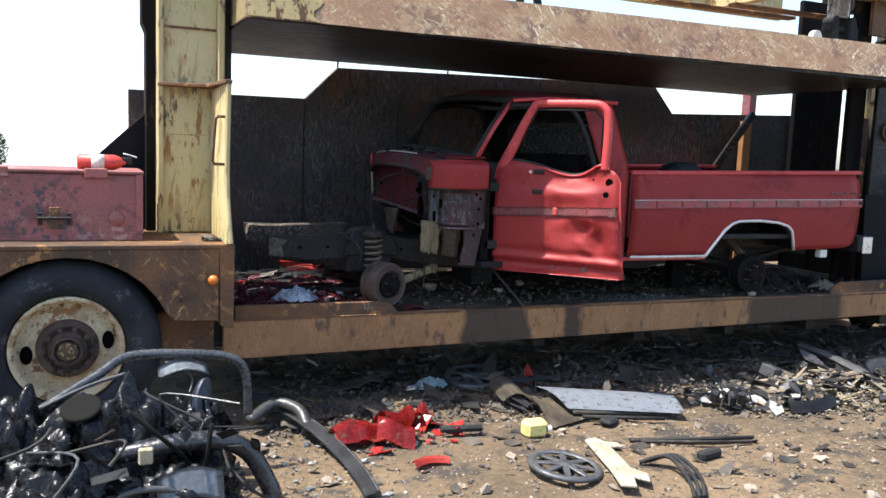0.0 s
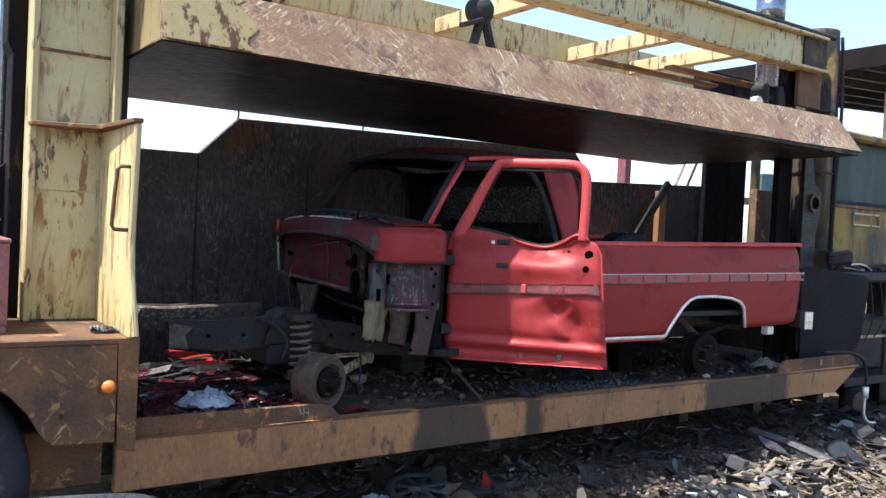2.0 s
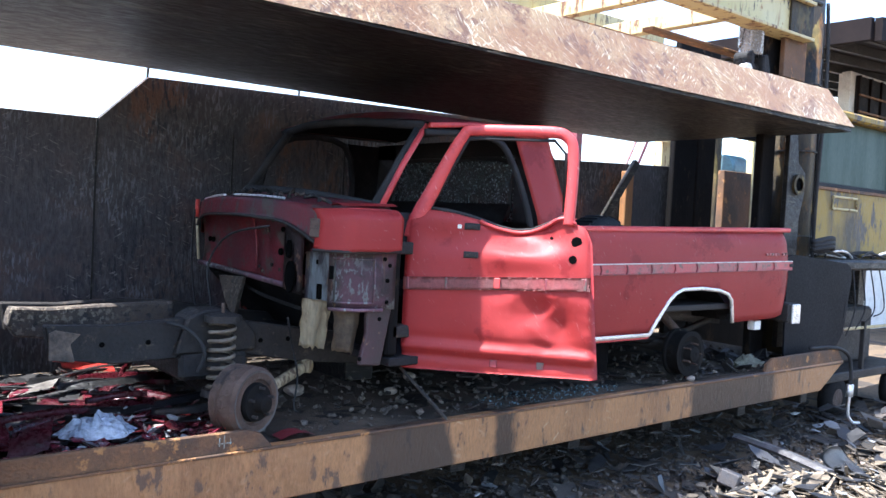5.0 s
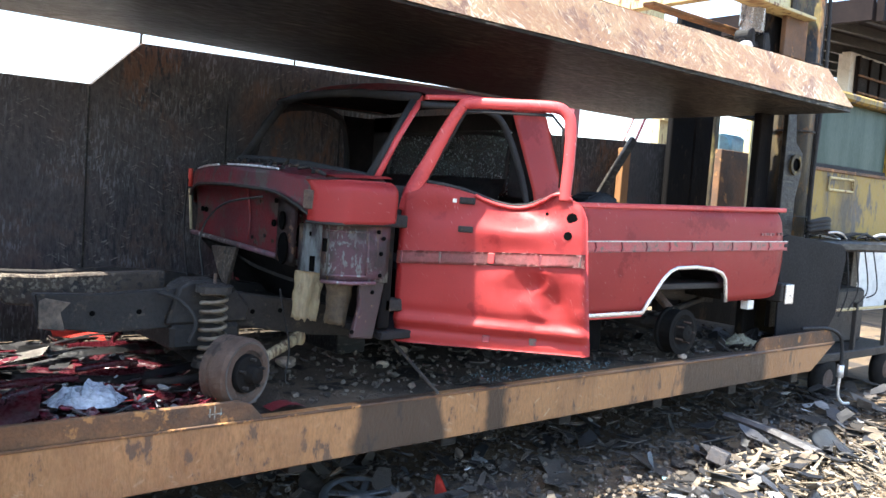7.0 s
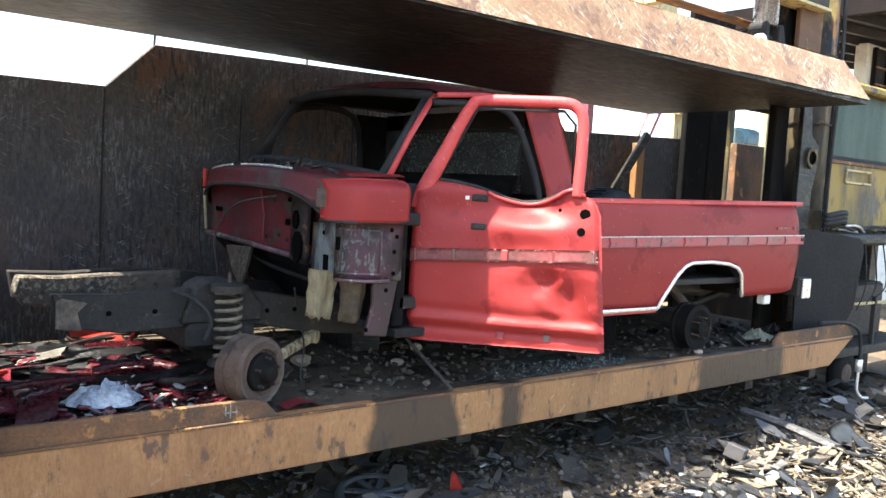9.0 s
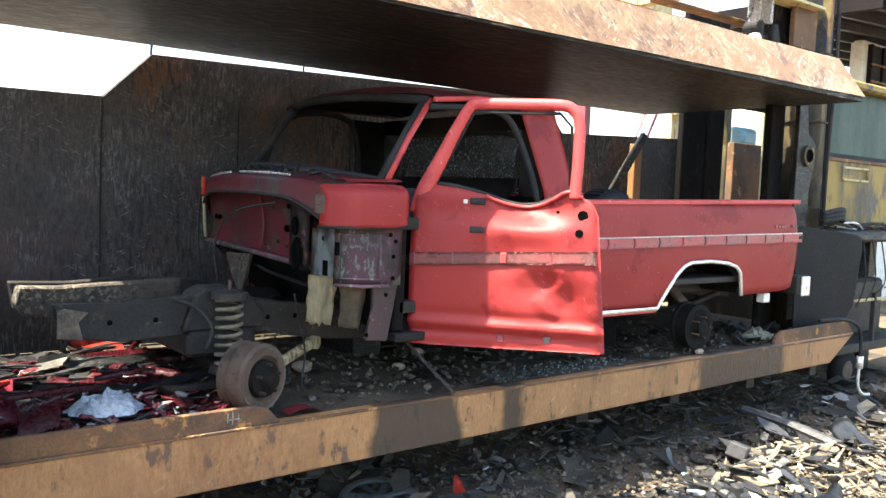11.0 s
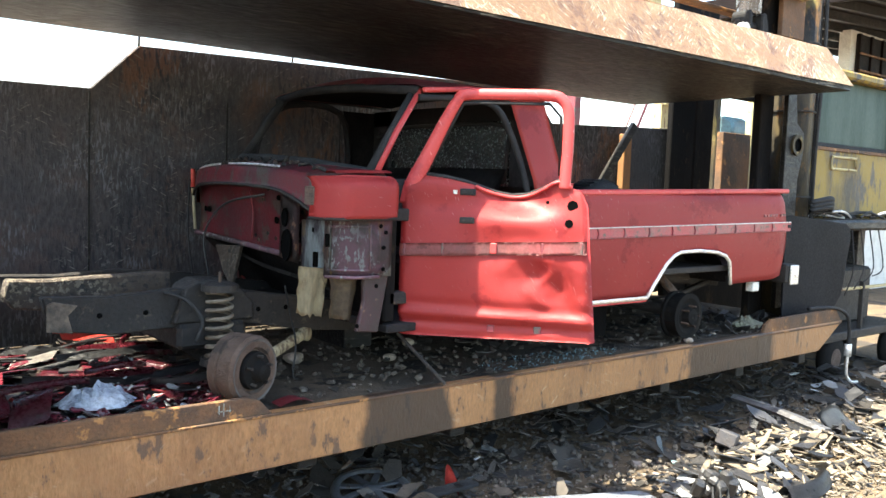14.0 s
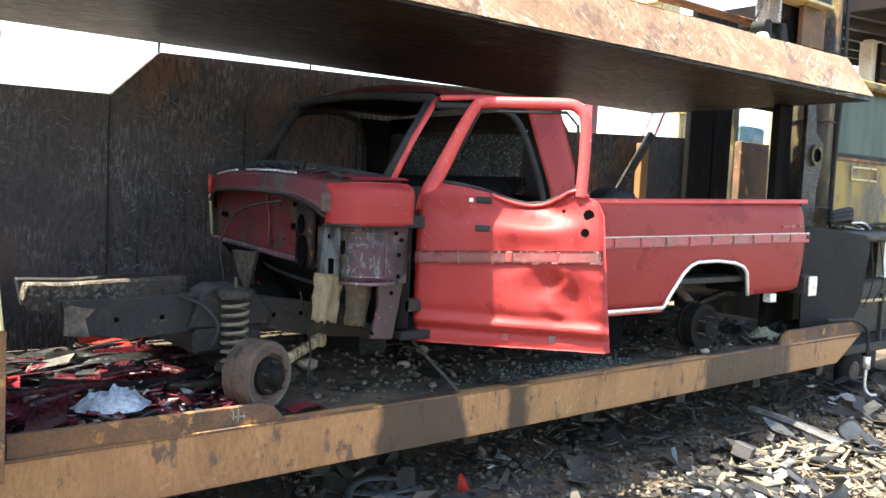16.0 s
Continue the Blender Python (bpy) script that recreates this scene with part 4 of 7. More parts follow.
part("screen_base_seal", tube([(2.06, 5.60, 1.645), (1.96, 6.0, 1.69), (1.93, 6.4, 1.71), (1.97, 6.8, 1.715), (2.10, 7.14, 1.69)], 0.02, 8), BLACK, truck, "", True)


# cowl: the panel ahead of the windscreen, with its vent louvres
def cowl_front(y):
    return 1.75 + (0.10 if y < 6.38 else 0.14) * ((y - 6.38) / 0.9) ** 2


def cowl_at(u, v):
    y = 5.47 + (7.28 - 5.47) * v
    b = 1.97 + 0.11 * ((y - 6.37) / 0.9) ** 2
    a = cowl_front(y)
    x = a + (b - a) * u
    corner = max(0, abs(y - 6.375) - 0.82) / 0.085
    return P(x, y, 1.605 + 0.04 * u + 0.02 * v + 0.045 * (1 - ((y - 6.37) / 0.9) ** 2) - 0.04 * corner ** 2)


part("cowl_top", sheet(cowl_at, 10, 32, 0.012), REDDUST, truck, "dusty red cowl panel", True)
for k in range(5):
    part("cowl_louvre", tube([cowl_at(0.12 + 0.035 * k, 0.35) + P(0, 0, 0.006), cowl_at(0.12 + 0.035 * k, 0.62) + P(0, 0, 0.006)], 0.005, 6), BLACK, truck)
part("cowl_louvre", tube([cowl_at(0.10, v) + P(0, 0, 0.008) for v in (0.68, 0.78, 0.88, 0.96)], 0.006, 6), CHROME, truck)
part("cowl_louvre", tube([cowl_at(0.10, v) + P(0, 0, 0.008) for v in (0.30, 0.4, 0.5, 0.6)], 0.006, 6), CHROME, truck)


def lip_at(u, v):
    """The upright front of the cowl, arched over the engine bay."""
    y = 5.62 + (7.25 - 5.62) * u
    drop = 0.095 + 0.10 * min(1.0, max(0.0, (6.02 - y) / 0.38)) ** 1.7 + 0.03 * max(0.0, (y - 7.0) / 0.25)
    top = cowl_at(0, (y - 5.47) / 1.81)
    return P(top.x - 0.012 * v, y, top.z - v * drop)


part("cowl_lip", sheet(lip_at, 30, 4, 0.012), REDDUST, truck, "red arched firewall lip", True)
part("lip_edge", tube([lip_at(k / 20, 1.0) - P(0.006, 0, 0) for k in range(21)], 0.009, 6), GREASE, truck, "", True)


def shoulder_at(u, v):
    """Side of the cowl in bright red, in front of the door, rounding into the lip."""
    x = 1.74 + (2.105 - 1.74) * u
    z = 1.435 + (1.63 - 1.435) * v
    front = max(0, 0.34 - u) / 0.34
    roll = max(0, v - 0.66) / 0.34
    return P(x - 0.02 * front * (1 - v), 5.452 - 0.010 * math.sin(math.pi * u) - 0.006 * math.sin(math.pi * v) + 0.15 * front ** 2.2 + 0.06 * roll ** 2, z + 0.024 * (1 - roll) * v - 0.012 * front)


part("cowl_side", sheet(shoulder_at, 22, 14, 0.012), RED, truck, "smooth red cowl side", True)
part("cowl_side", sheet(lambda u, v: P(1.90 + 0.27 * u, 7.285 - 0.05 * max(0, v - 0.72), 1.435 + 0.2 * v), 6, 6, 0.012), RED, truck)
part("cowl_bracket", obox(pose(1.725, 5.60, 1.53, 0, 0, 30), 0.012, 0.05, 0.085), HUB, truck, "bare scraped bracket")
part("fender_seam", tube([(1.72, 5.60, 1.43), (1.80, 5.46, 1.43), (2.105, 5.452, 1.435)], 0.008, 6), GREASE, truck, "", True)
part("cowl_side_top", sheet(lambda u, v: P(1.80 + 0.305 * u, 5.50 + 0.10 * v, 1.635 + 0.012 * math.sin(math.pi * v) + 0.01 * u), 6, 4, 0.01), RED, truck, "", True)
part("beacon_strip", tube([(1.88, 7.30, 1.64), (1.88, 7.30, 1.53)], 0.014, 8), EXTRED, truck, "red edge of the far cowl", True)
part("beacon_strip", tube([(1.88, 7.30, 1.52), (1.895, 7.29, 1.27)], 0.009, 8), LEATHER, truck, "", True)


rnd = random.Random(4)
for k in range(60):
    u, v = 0.3 + 0.65 * rnd.random(), 0.12 + 0.82 * rnd.random()
    c = cowl_at(u, v)
    part("cowl_grit", obox(Matrix.Translation(c + P(0, 0, 0.008)) @ Euler((rnd.random(), rnd.random(), rnd.random() * 6)).to_matrix().to_4x4(), 0.02 + 0.05 * rnd.random() ** 2, 0.016, 0.008, 0), rnd.choice((BLACK, GREASE, GREASE, HUB)), truck)


# firewall: pressed panel behind the engine bay, stepping down to the toe board
def fire_at(u, v):
    y = 5.60 + (7.25 - 5.60) * u
    z = 1.25 + (1.60 - 1.25) * v
    press = 0.02 * math.sin(7 * u + 1) * math.sin(math.pi * v) + 0.05 * math.exp(-((u - 0.62) / 0.2) ** 2 - ((v - 0.5) / 0.35) ** 2)
    return P(1.875 + press + 0.03 * (1 - v), y, z - 0.06 * (1 - u) * (1 - v))


part("firewall", sheet(fire_at, 30, 14, 0.012), REDDUST, truck, "dark red pressed firewall", True)
for u, v, r in ((0.20, 0.35, 0.035), (0.21, 0.72, 0.020), (0.30, 0.60, 0.016), (0.13, 0.70, 0.014), (0.36, 0.45, 0.014), (0.30, 0.30, 0.018), (0.93, 0.45, 0.012), (0.90, 0.45, 0.012), (0.34, 0.75, 0.010)):
    p = fire_at(u, v)
    part("firewall_hole", lathe([(0, 0.0), (r, 0.0), (r * 1.25, 0.006), (r * 1.3, -0.004)], pose(p.x - 0.016, p.y, p.z, 0, -90, 0) @ Matrix.Diagonal((1.5 if r > 0.03 else 1, 1, 1, 1)), 16), HOLE, truck)
for u in (0.27, 0.55):
    part("firewall_rib", tube([fire_at(u, v) - P(0.016, 0, 0) for v in (0.12, 0.3, 0.5, 0.7, 0.88)], 0.006, 6), REDDUST, truck, "", True)
part("firewall_flange", tube([fire_at(k / 16, 0.02) - P(0.02, 0, 0) for k in range(17)], 0.016, 6), FIREWALL, truck, "", True)
rnd = random.Random(9)
for k in range(26):
    u, v = 0.02 + 0.5 * rnd.random(), 0.08 + 0.85 * rnd.random()
    p = fire_at(u, v)
    part("firewall_bolt", lathe([(0, 0.006), (0.006 + 0.006 * rnd.random(), 0.006), (0.010, 0)], pose(p.x - 0.012, p.y, p.z, 0, -90, 0), 8), rnd.choice((BLACK, GREASE, HUB)), truck)
part("firewall_step", sheet(lambda u, v: P(1.95 + 0.03 * math.sin(9 * u), 5.62 + 1.6 * u, 1.22 - 0.16 * (1 - u) - 0.02 * v), 16, 2, 0.02), GREASE, truck)
# Near black and full width, to fill the dark opening below the firewall.
part("toe_board", sheet(lambda u, v: P(1.93 + 0.30 * v, 5.60 + 1.70 * u, 1.20 + 0.05 * u - 0.31 * v), 10, 6, 0.012), DARKMATTE, truck)

# kick panel below the cowl: bare purple-grey metal with paint scabs
def kick_at(u, v):
    x = 1.80 + 0.305 * u
    z = 1.165 + (1.43 - 1.165) * v
    return P(x, 5.49 - 0.012 * math.sin(math.pi * u) * math.sin(math.pi * v) + 0.10 * (1 - u) ** 3, z)


part("kick_panel", sheet(kick_at, 12, 8, 0.012), FIREWALL, truck, "bare purple-grey inner panel", True)
part("kick_panel", sheet(lambda u, v: P(1.82 - 0.015 * math.sin(3 * u), 5.56 + 0.27 * u, 1.17 - 0.02 * u + (1.43 - 1.17) * v), 8, 8, 0.012), SCAB, truck, "scabbed grey inner corner", True)
for z in (1.195, 1.395):
    part("kick_rib", tube([kick_at(u, (z - 1.165) / 0.265) - P(0, 0.002, 0) for u in (0.04, 0.2, 0.4, 0.6)], 0.005, 6), FIREWALL, truck, "", True)
part("kick_rib", tube([kick_at(0.6, v) - P(0, 0.002, 0) for v in (0.1, 0.4, 0.7, 0.9)], 0.005, 6), FIREWALL, truck, "", True)
part("fire_stay", sheet(lambda u, v: P(1.845 - 0.01 * math.sin(math.pi * u), 5.90 + 0.20 * u, 1.19 + 0.02 * u + (0.30 + 0.05 * u) * v), 6, 8, 0.01), PURPLE, truck, "dark rusty upright stay with oval holes", True)
for y, z, r in ((6.015, 1.41, 0.022), (5.995, 1.275, 0.038)):
    part("stay_hole", lathe([(0, 0.0), (r, 0.0), (r * 1.2, 0.005), (r * 1.25, -0.004)], pose(1.826, y, z, 0, -90, 0) @ Matrix.Diagonal((1.7, 1, 1, 1)), 18), HOLE, truck)
part("kick_slot", tube([(1.815, 5.585, 1.36), (1.815, 5.585, 1.30)], 0.014, 8), HOLE, truck)
part("kick_slot", tube([(1.812, 5.67, 1.27), (1.812, 5.67, 1.20)], 0.020, 8), HOLE, truck)
part("kick_slot", tube([(1.812, 5.70, 1.38), (1.812, 5.70, 1.36)], 0.012, 8), HOLE, truck)
part("kick_flange", tube([(1.80, 5.58, 1.165), (1.90, 5.50, 1.163), (2.03, 5.478, 1.165)], 0.009, 6), FIREWALL, truck, "", True)
part("kick_lower", prism([(1.93, 0.91), (2.05, 0.90), (2.075, 1.03), (2.10, 1.17), (1.96, 1.17), (1.965, 1.05)], "y", 5.50, 5.53, 0.006), PURPLE, truck, "rust-flecked hinge pillar foot")
# Pillar coloured near black to stand for the shaded gap beside the door.
part("hinge_pillar", box(2.10, 2.165, 5.53, 5.60, 0.935, 1.58, 0.01), NEARBLACK, truck, "near-black hinge pillar, the door gap's shade in its colour")
part("hinge_pillar", box(2.10, 2.172, 7.24, 7.275, 0.935, 1.58, 0.01), REDDUST, truck)
for x, z in ((2.03, 1.40), (2.06, 1.37), (2.05, 1.30), (2.05, 1.20), (2.03, 1.12), (1.93, 0.94)):
    part("bolt_hole", lathe([(0, 0.002), (0.010, 0.002), (0.010, -0.002)], pose(x, 5.475 if z > 1.17 else 5.498, z, 90), 10), HOLE, truck)


def ragged(u, v, x0, y0, z0, w, h, seed):
    tear = 0.92 + 0.10 * noise.noise((u * 5 + seed, seed, 0)) + 0.05 * (abs((u * 4.3 + seed) % 1 - 0.5) - 0.25)
    fold = 0.022 * math.sin(7 * u + seed) * (0.3 + 0.7 * v)
    return P(x0 + w * u + 0.012 * noise.noise((u * 4, v * 4, seed)) + 0.03 * v * (0.5 - u), y0 + fold + 0.03 * v, z0 - h * v * tear - 0.02 * u)


part("lining_flap", sheet(lambda u, v: ragged(u, v, 1.68, 5.60, 1.215, 0.155, 0.24, 2.3), 14, 12, 0.012), LEATHER, truck, "torn pale lining flap", True)
part("lining_flap", sheet(lambda u, v: ragged(u, v, 1.82, 5.56, 1.19, 0.15, 0.24, 6.1), 14, 12, 0.012), mat("dirty_lining", (0.20, 0.15, 0.09), (0.09, 0.07, 0.055), 7, 0.5, 0.9, 0, 0.3), truck, "dirty torn lining", True)
part("hanging_cable", tube(curve([(1.73, 6.05, 1.52), (1.66, 6.35, 1.46), (1.62, 6.50, 1.30), (1.62, 6.45, 1.10), (1.60, 6.40, 0.98)]), 0.006, 6), BLACK, truck, "", True)
part("hanging_cable", tube(curve([(1.80, 5.95, 1.08), (1.83, 5.95, 0.95), (1.84, 5.90, 0.80), (1.80, 5.85, 0.66), (1.83, 5.86, 0.63)]), 0.005, 6), BLACK, truck, "", True)
part("hanging_cable", tube(curve([(1.70, 6.9, 1.58), (1.69, 6.9, 1.3), (1.72, 6.88, 1.0)]), 0.005, 6), BLACK, truck, "", True)
part("front_bracket", prism([(6.62, 1.22), (6.95, 1.20), (6.85, 1.06), (6.78, 1.0), (6.72, 1.0)], "x", 1.88, 1.90, 0.003), HORN, truck)

# cab back, floor, rear pillars
part("cab_floor", box(2.1, 3.24, 5.50, 7.28, 0.89, 0.93), DARKMATTE, truck)
part("rocker", box(2.32, 3.0, 5.482, 5.535, 0.905, 0.985, 0.01), REDDUST, truck)
def pillar(y, out):
    def f(u, v):
        z = 0.92 + 1.15 * v
        t = max(0, (z - 1.60) / 0.47)
        x0, x1 = 3.02 - 0.14 * t + (0.06 if z < 1.2 else 0), 3.27 - 0.12 * t
        return P(x0 + (x1 - x0) * u, y - out * (0.085 * t + 0.03 * max(0, u - 0.7)), z)
    return sheet(f, 8, 16, 0.03)
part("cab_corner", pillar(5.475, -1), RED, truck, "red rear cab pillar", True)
# Far copy of the red corner, coloured near black as its shaded version.
part("cab_corner", pillar(7.27, 1), DARKMATTE, truck, "", True)
part("door_seal", tube(curve([(2.32, 5.60, 2.02), (2.60, 5.60, 2.04), (2.80, 5.59, 2.02), (2.90, 5.57, 1.90), (2.98, 5.52, 1.65), (3.03, 5.51, 1.40), (3.05, 5.50, 1.0)], 4), 0.018, 8), BLACK, truck, "black door seal", True)
back = bmesh.new()
box(3.20, 3.25, 5.52, 7.24, 0.93, 1.60, 0, back)
box(3.13, 3.17, 5.58, 5.80, 1.60, 2.08, 0, back)
box(3.13, 3.17, 6.98, 7.18, 1.60, 2.08, 0, back)
box(3.13, 3.17, 5.58, 7.18, 1.98, 2.08, 0, back)
part("cab_back", back, DARKMATTE, truck, "black cab rear wall")
REARGLASS = mat("smoked_rear_glass", (0.22, 0.26, 0.26), (0.16, 0.19, 0.19), 3, 0.5, 0.2, 0, 0.02)
REARGLASS.node_tree.nodes["Principled BSDF"].inputs["Transmission Weight"].default_value = 0.85
rear = part("rear_window", box(3.145, 3.155, 5.80, 6.98, 1.60, 1.98, 0.002), REARGLASS, truck, "smoked dusty rear cab window")
rear.visible_shadow = False
part("window_rubber", tube(curve([(3.128, 5.84, 1.63), (3.128, 5.82, 1.80), (3.128, 5.86, 1.95), (3.128, 6.4, 1.965), (3.128, 6.92, 1.95), (3.128, 6.96, 1.80), (3.128, 6.94, 1.63), (3.128, 6.4, 1.62), (3.128, 5.84, 1.63)], 4), 0.014, 8), BLACK, rear, "black window rubber", True)
part("seat_back", sheet(lambda u, v: P(2.96 - 0.05 * math.sin(math.pi * v) + 0.1 * v, 5.75 + 1.3 * u, 1.15 + 0.55 * v), 10, 8, 0.1), DARKMATTE, truck, "black bench seat back", True)
part("seat_base", box(2.55, 3.0, 5.75, 7.05, 1.0, 1.2, 0.04), DARKMATTE, truck)
part("dashboard", box(2.05, 2.30, 5.58, 7.18, 1.42, 1.62, 0.03), DARKMATTE, truck, "black dashboard")
part("far_lining", box(2.2, 3.1, 7.20, 7.235, 0.95, 1.62, 0.01), DARKMATTE, truck)
fd = part("far_door", box(2.2, 3.05, 7.24, 7.29, 0.95, 1.62, 0.01), RED, truck, "closed far door")
part("door_window_frame", tube(curve([(2.22, 7.22, 1.62), (2.36, 7.18, 2.03), (2.85, 7.18, 2.05), (2.95, 7.22, 1.62)], 4), 0.022, 8), DARKMATTE, fd)

# ---- the open dented door, hanging wide of the cab ----
DH, DD = Vector((2.214, 5.576, 0)), Vector((0.631, -0.776, 0))
DN = Vector((-0.776, -0.631, 0))


def D(u, z, out=0.0):
    return DH + DD * u + DN * out + Vector((0, 0, z))


def dent(u, z):
    """How far the skin stands out or is pushed in."""
    d = 0.022 * math.sin(math.pi * min(1, max(0, (z - 0.87) / 0.75)))
    d -= 0.075 * math.exp(-((u - 0.56) / 0.17) ** 2 - ((z - 1.55) / 0.085) ** 2)
    d += 0.022 * math.exp(-((u - 0.56) / 0.20) ** 2 - ((z - 1.44) / 0.05) ** 2)
    d -= 0.040 * math.exp(-((u - 0.66) / 0.11) ** 2 - ((z - 1.19) / 0.07) ** 2)
    d -= 0.026 * math.exp(-((u - 0.78) / 0.08) ** 2 - ((z - 1.10) / 0.09) ** 2)
    d += 0.016 * math.exp(-((u - 0.74) / 0.05) ** 2 - ((z - 1.24) / 0.12) ** 2)
    d -= 0.020 * math.exp(-((u - 0.48) / 0.07) ** 2 - ((z - 1.30) / 0.08) ** 2)
    d -= 0.014 * math.exp(-((u - 0.20) / 0.12) ** 2 - ((z - 1.50) / 0.06) ** 2)
    d += 0.020 * math.exp(-((z - 0.985) / 0.02) ** 2) - 0.016 * math.exp(-((z - 0.940) / 0.014) ** 2) - 0.008 * math.exp(-((z - 1.03) / 0.02) ** 2)
    fold = math.exp(-((u - 0.70) / 0.22) ** 4 - ((z - 1.16) / 0.17) ** 4)
    d += 0.030 * fold * (0.5 - abs(noise.noise((u * 5.5 + z * 3, z * 6 - u * 2, 8)))) + 0.012 * fold * (0.5 - abs(noise.noise((u * 11, z * 9, 3))))
    d += 0.006 * noise.noise((u * 6, z * 6, 2)) + 0.010 * noise.noise((u * 2.5, z * 2.5, 5))
    return d


def belt(u):
    """Upper edge of the door skin under the glass, crumpled down."""
    pts = [(0, 1.612), (0.10, 1.645), (0.226, 1.633), (0.352, 1.606), (0.42, 1.575), (0.507, 1.556), (0.58, 1.556), (0.665, 1.588), (0.74, 1.64), (0.80, 1.615), (0.86, 1.585), (0.89, 1.52)]
    for (a, za), (b, zb) in zip(pts, pts[1:]):
        if u <= b:
            return za + (zb - za) * (u - a) / (b - a)
    return 1.46


def skin(u, v):
    w = 0.948 - 0.060 * v
    z = 0.868 + 0.02 * u + (belt(u * 0.89) - 0.868 - 0.02 * u) * v
    uu = u * w
    roll = 0.03 * (max(0, u - 0.97) / 0.03 + max(0, 0.02 - u) / 0.02) + 0.014 * max(0, v - 0.96) / 0.04
    return D(uu, z, dent(uu, z) - roll)


door = part("door", sheet(skin, 72, 56, 0.018), RED, truck, "open dented red driver door", True)
frame_pts = [(0.022, 1.50), (0.055, 1.605), (0.125, 1.745), (0.195, 1.89), (0.258, 2.00), (0.30, 2.027), (0.50, 2.030), (0.69, 2.028), (0.75, 2.005), (0.778, 1.95), (0.782, 1.80), (0.778, 1.68), (0.775, 1.60)]
bm = bmesh.new()
fp = curve([(u, z, 0) for u, z in frame_pts], 5)
rings = []
for i, p in enumerate(fp):
    t = (fp[min(i + 1, len(fp) - 1)] - fp[max(i - 1, 0)]).normalized()
    nrm = Vector((-t.y, t.x, 0))
    half = 0.026 + max(0, 0.014 * (2.0 - p.y) / 0.4 if p.x < 0.3 else 0)
    rings.append([bm.verts.new(D(p.x + nrm.x * a, p.y + nrm.y * a, o)) for a, o in ((-half, -0.034), (-half, -0.012), (-half * 0.75, 0.003), (half * 0.7, 0.003), (half, -0.010), (half, -0.034))])
for a, b in zip(rings, rings[1:]):
    for k in range(6):
        bm.faces.new((a[k], a[(k + 1) % 6], b[(k + 1) % 6], b[k]))
bm.faces.new(rings[0])
bm.faces.new(rings[-1][::-1])
part("window_frame", bm, RED, door, "bent red window frame", True)
part("glass_channel", tube([D(u, z, -0.02) for u, z in ((0.12, 1.66), (0.285, 1.99), (0.69, 1.99), (0.745, 1.93), (0.75, 1.66))], 0.008, 6), BLACK, door, "", True)
part("belt_lip", tube([D(u, belt(u) - 0.004, dent(u, belt(u)) + 0.001) for u in (0.36, 0.40, 0.44, 0.48, 0.52, 0.56, 0.60, 0.64, 0.68, 0.72, 0.75, 0.78, 0.81)], 0.011, 8, None, 0.8), RED, door, "rolled crumpled upper edge", True)
part("belt_seal", tube([D(u, belt(u) + 0.004, dent(u, belt(u)) - 0.02) for u in (0.12, 0.2, 0.3, 0.38, 0.45, 0.52, 0.6, 0.68, 0.75)], 0.010, 8), BLACK, door, "black rubber belt seal", True)


def on_door(u, z, su, sz, proud, name, m, label=""):
    o = dent(u, z)
    mx = Matrix((( DD.x, DN.x, 0, 0), (DD.y, DN.y, 0, 0), (0, 0, 1, 0), (0, 0, 0, 1)))
    return part(name, obox(Matrix.Translation(D(u, z, o + proud / 2)) @ mx, su, proud + 0.004, sz, 0.003), m, door, label)


mb = on_door(0.325, 1.570, 0.075, 0.032, 0.012, "mirror_mount", BLACK, "black mirror bracket")
part("mount_slot", obox(Matrix.Translation(D(0.325, 1.57, dent(0.325, 1.57) + 0.016)) @ Matrix(((DD.x, DN.x, 0, 0), (DD.y, DN.y, 0, 0), (0, 0, 1, 0), (0, 0, 0, 1))), 0.05, 0.006, 0.014, 0.001), GREASE, mb)
mb = on_door(0.33, 1.437, 0.07, 0.030, 0.010, "mirror_mount", BLACK, "black mirror bracket")
part("mount_slot", obox(Matrix.Translation(D(0.33, 1.437, dent(0.33, 1.437) + 0.013)) @ Matrix(((DD.x, DN.x, 0, 0), (DD.y, DN.y, 0, 0), (0, 0, 1, 0), (0, 0, 0, 1))), 0.045, 0.006, 0.012, 0.001), GREASE, mb)
on_door(0.265, 1.567, 0.02, 0.02, 0.006, "paint_chip", WHITE, "bare scraped spot")
for u, z, s in ((0.818, 1.523, 0.026), (0.806, 1.442, 0.020), (0.70, 1.535, 0.008)):
    part("lock_hole", lathe([(0, 0.003), (s, 0.003), (s, -0.004)], Matrix.Translation(D(u, z, dent(u, z) + 0.002)) @ DN.to_track_quat("Z", "Y").to_matrix().to_4x4(), 8), HOLE, door)
bm = sheet(lambda u, v: D(0.008 + 0.885 * u, 1.252 + 0.05 * u + 0.062 * v, dent(0.9 * u, 1.25 + 0.05 * u + 0.062 * v) + 0.011), 60, 4, 0.008)
md = part("door_moulding", bm, mat("dulled_red_moulding", (0.34, 0.085, 0.085), (0.25, 0.10, 0.095), 5, 0.5, 0.5, 0.0, 0.08, 70, (0.17, 0.05, 0.05), 9, 0.2), door, "faded grimy red moulding", True)
for u in (0.03, 0.22, 0.46, 0.69, 0.87):
    on_door(u, 1.285 + 0.05 * u, 0.012, 0.055, 0.014, "moulding_clip", REDDUST)
on_door(0.46, 1.31, 0.03, 0.05, 0.018, "torn_paint", RED)
for u in (0.46, 0.68):
    on_door(u, 0.918 + 0.02 * u, 0.035, 0.035, 0.008, "lower_clip", REDDUST)
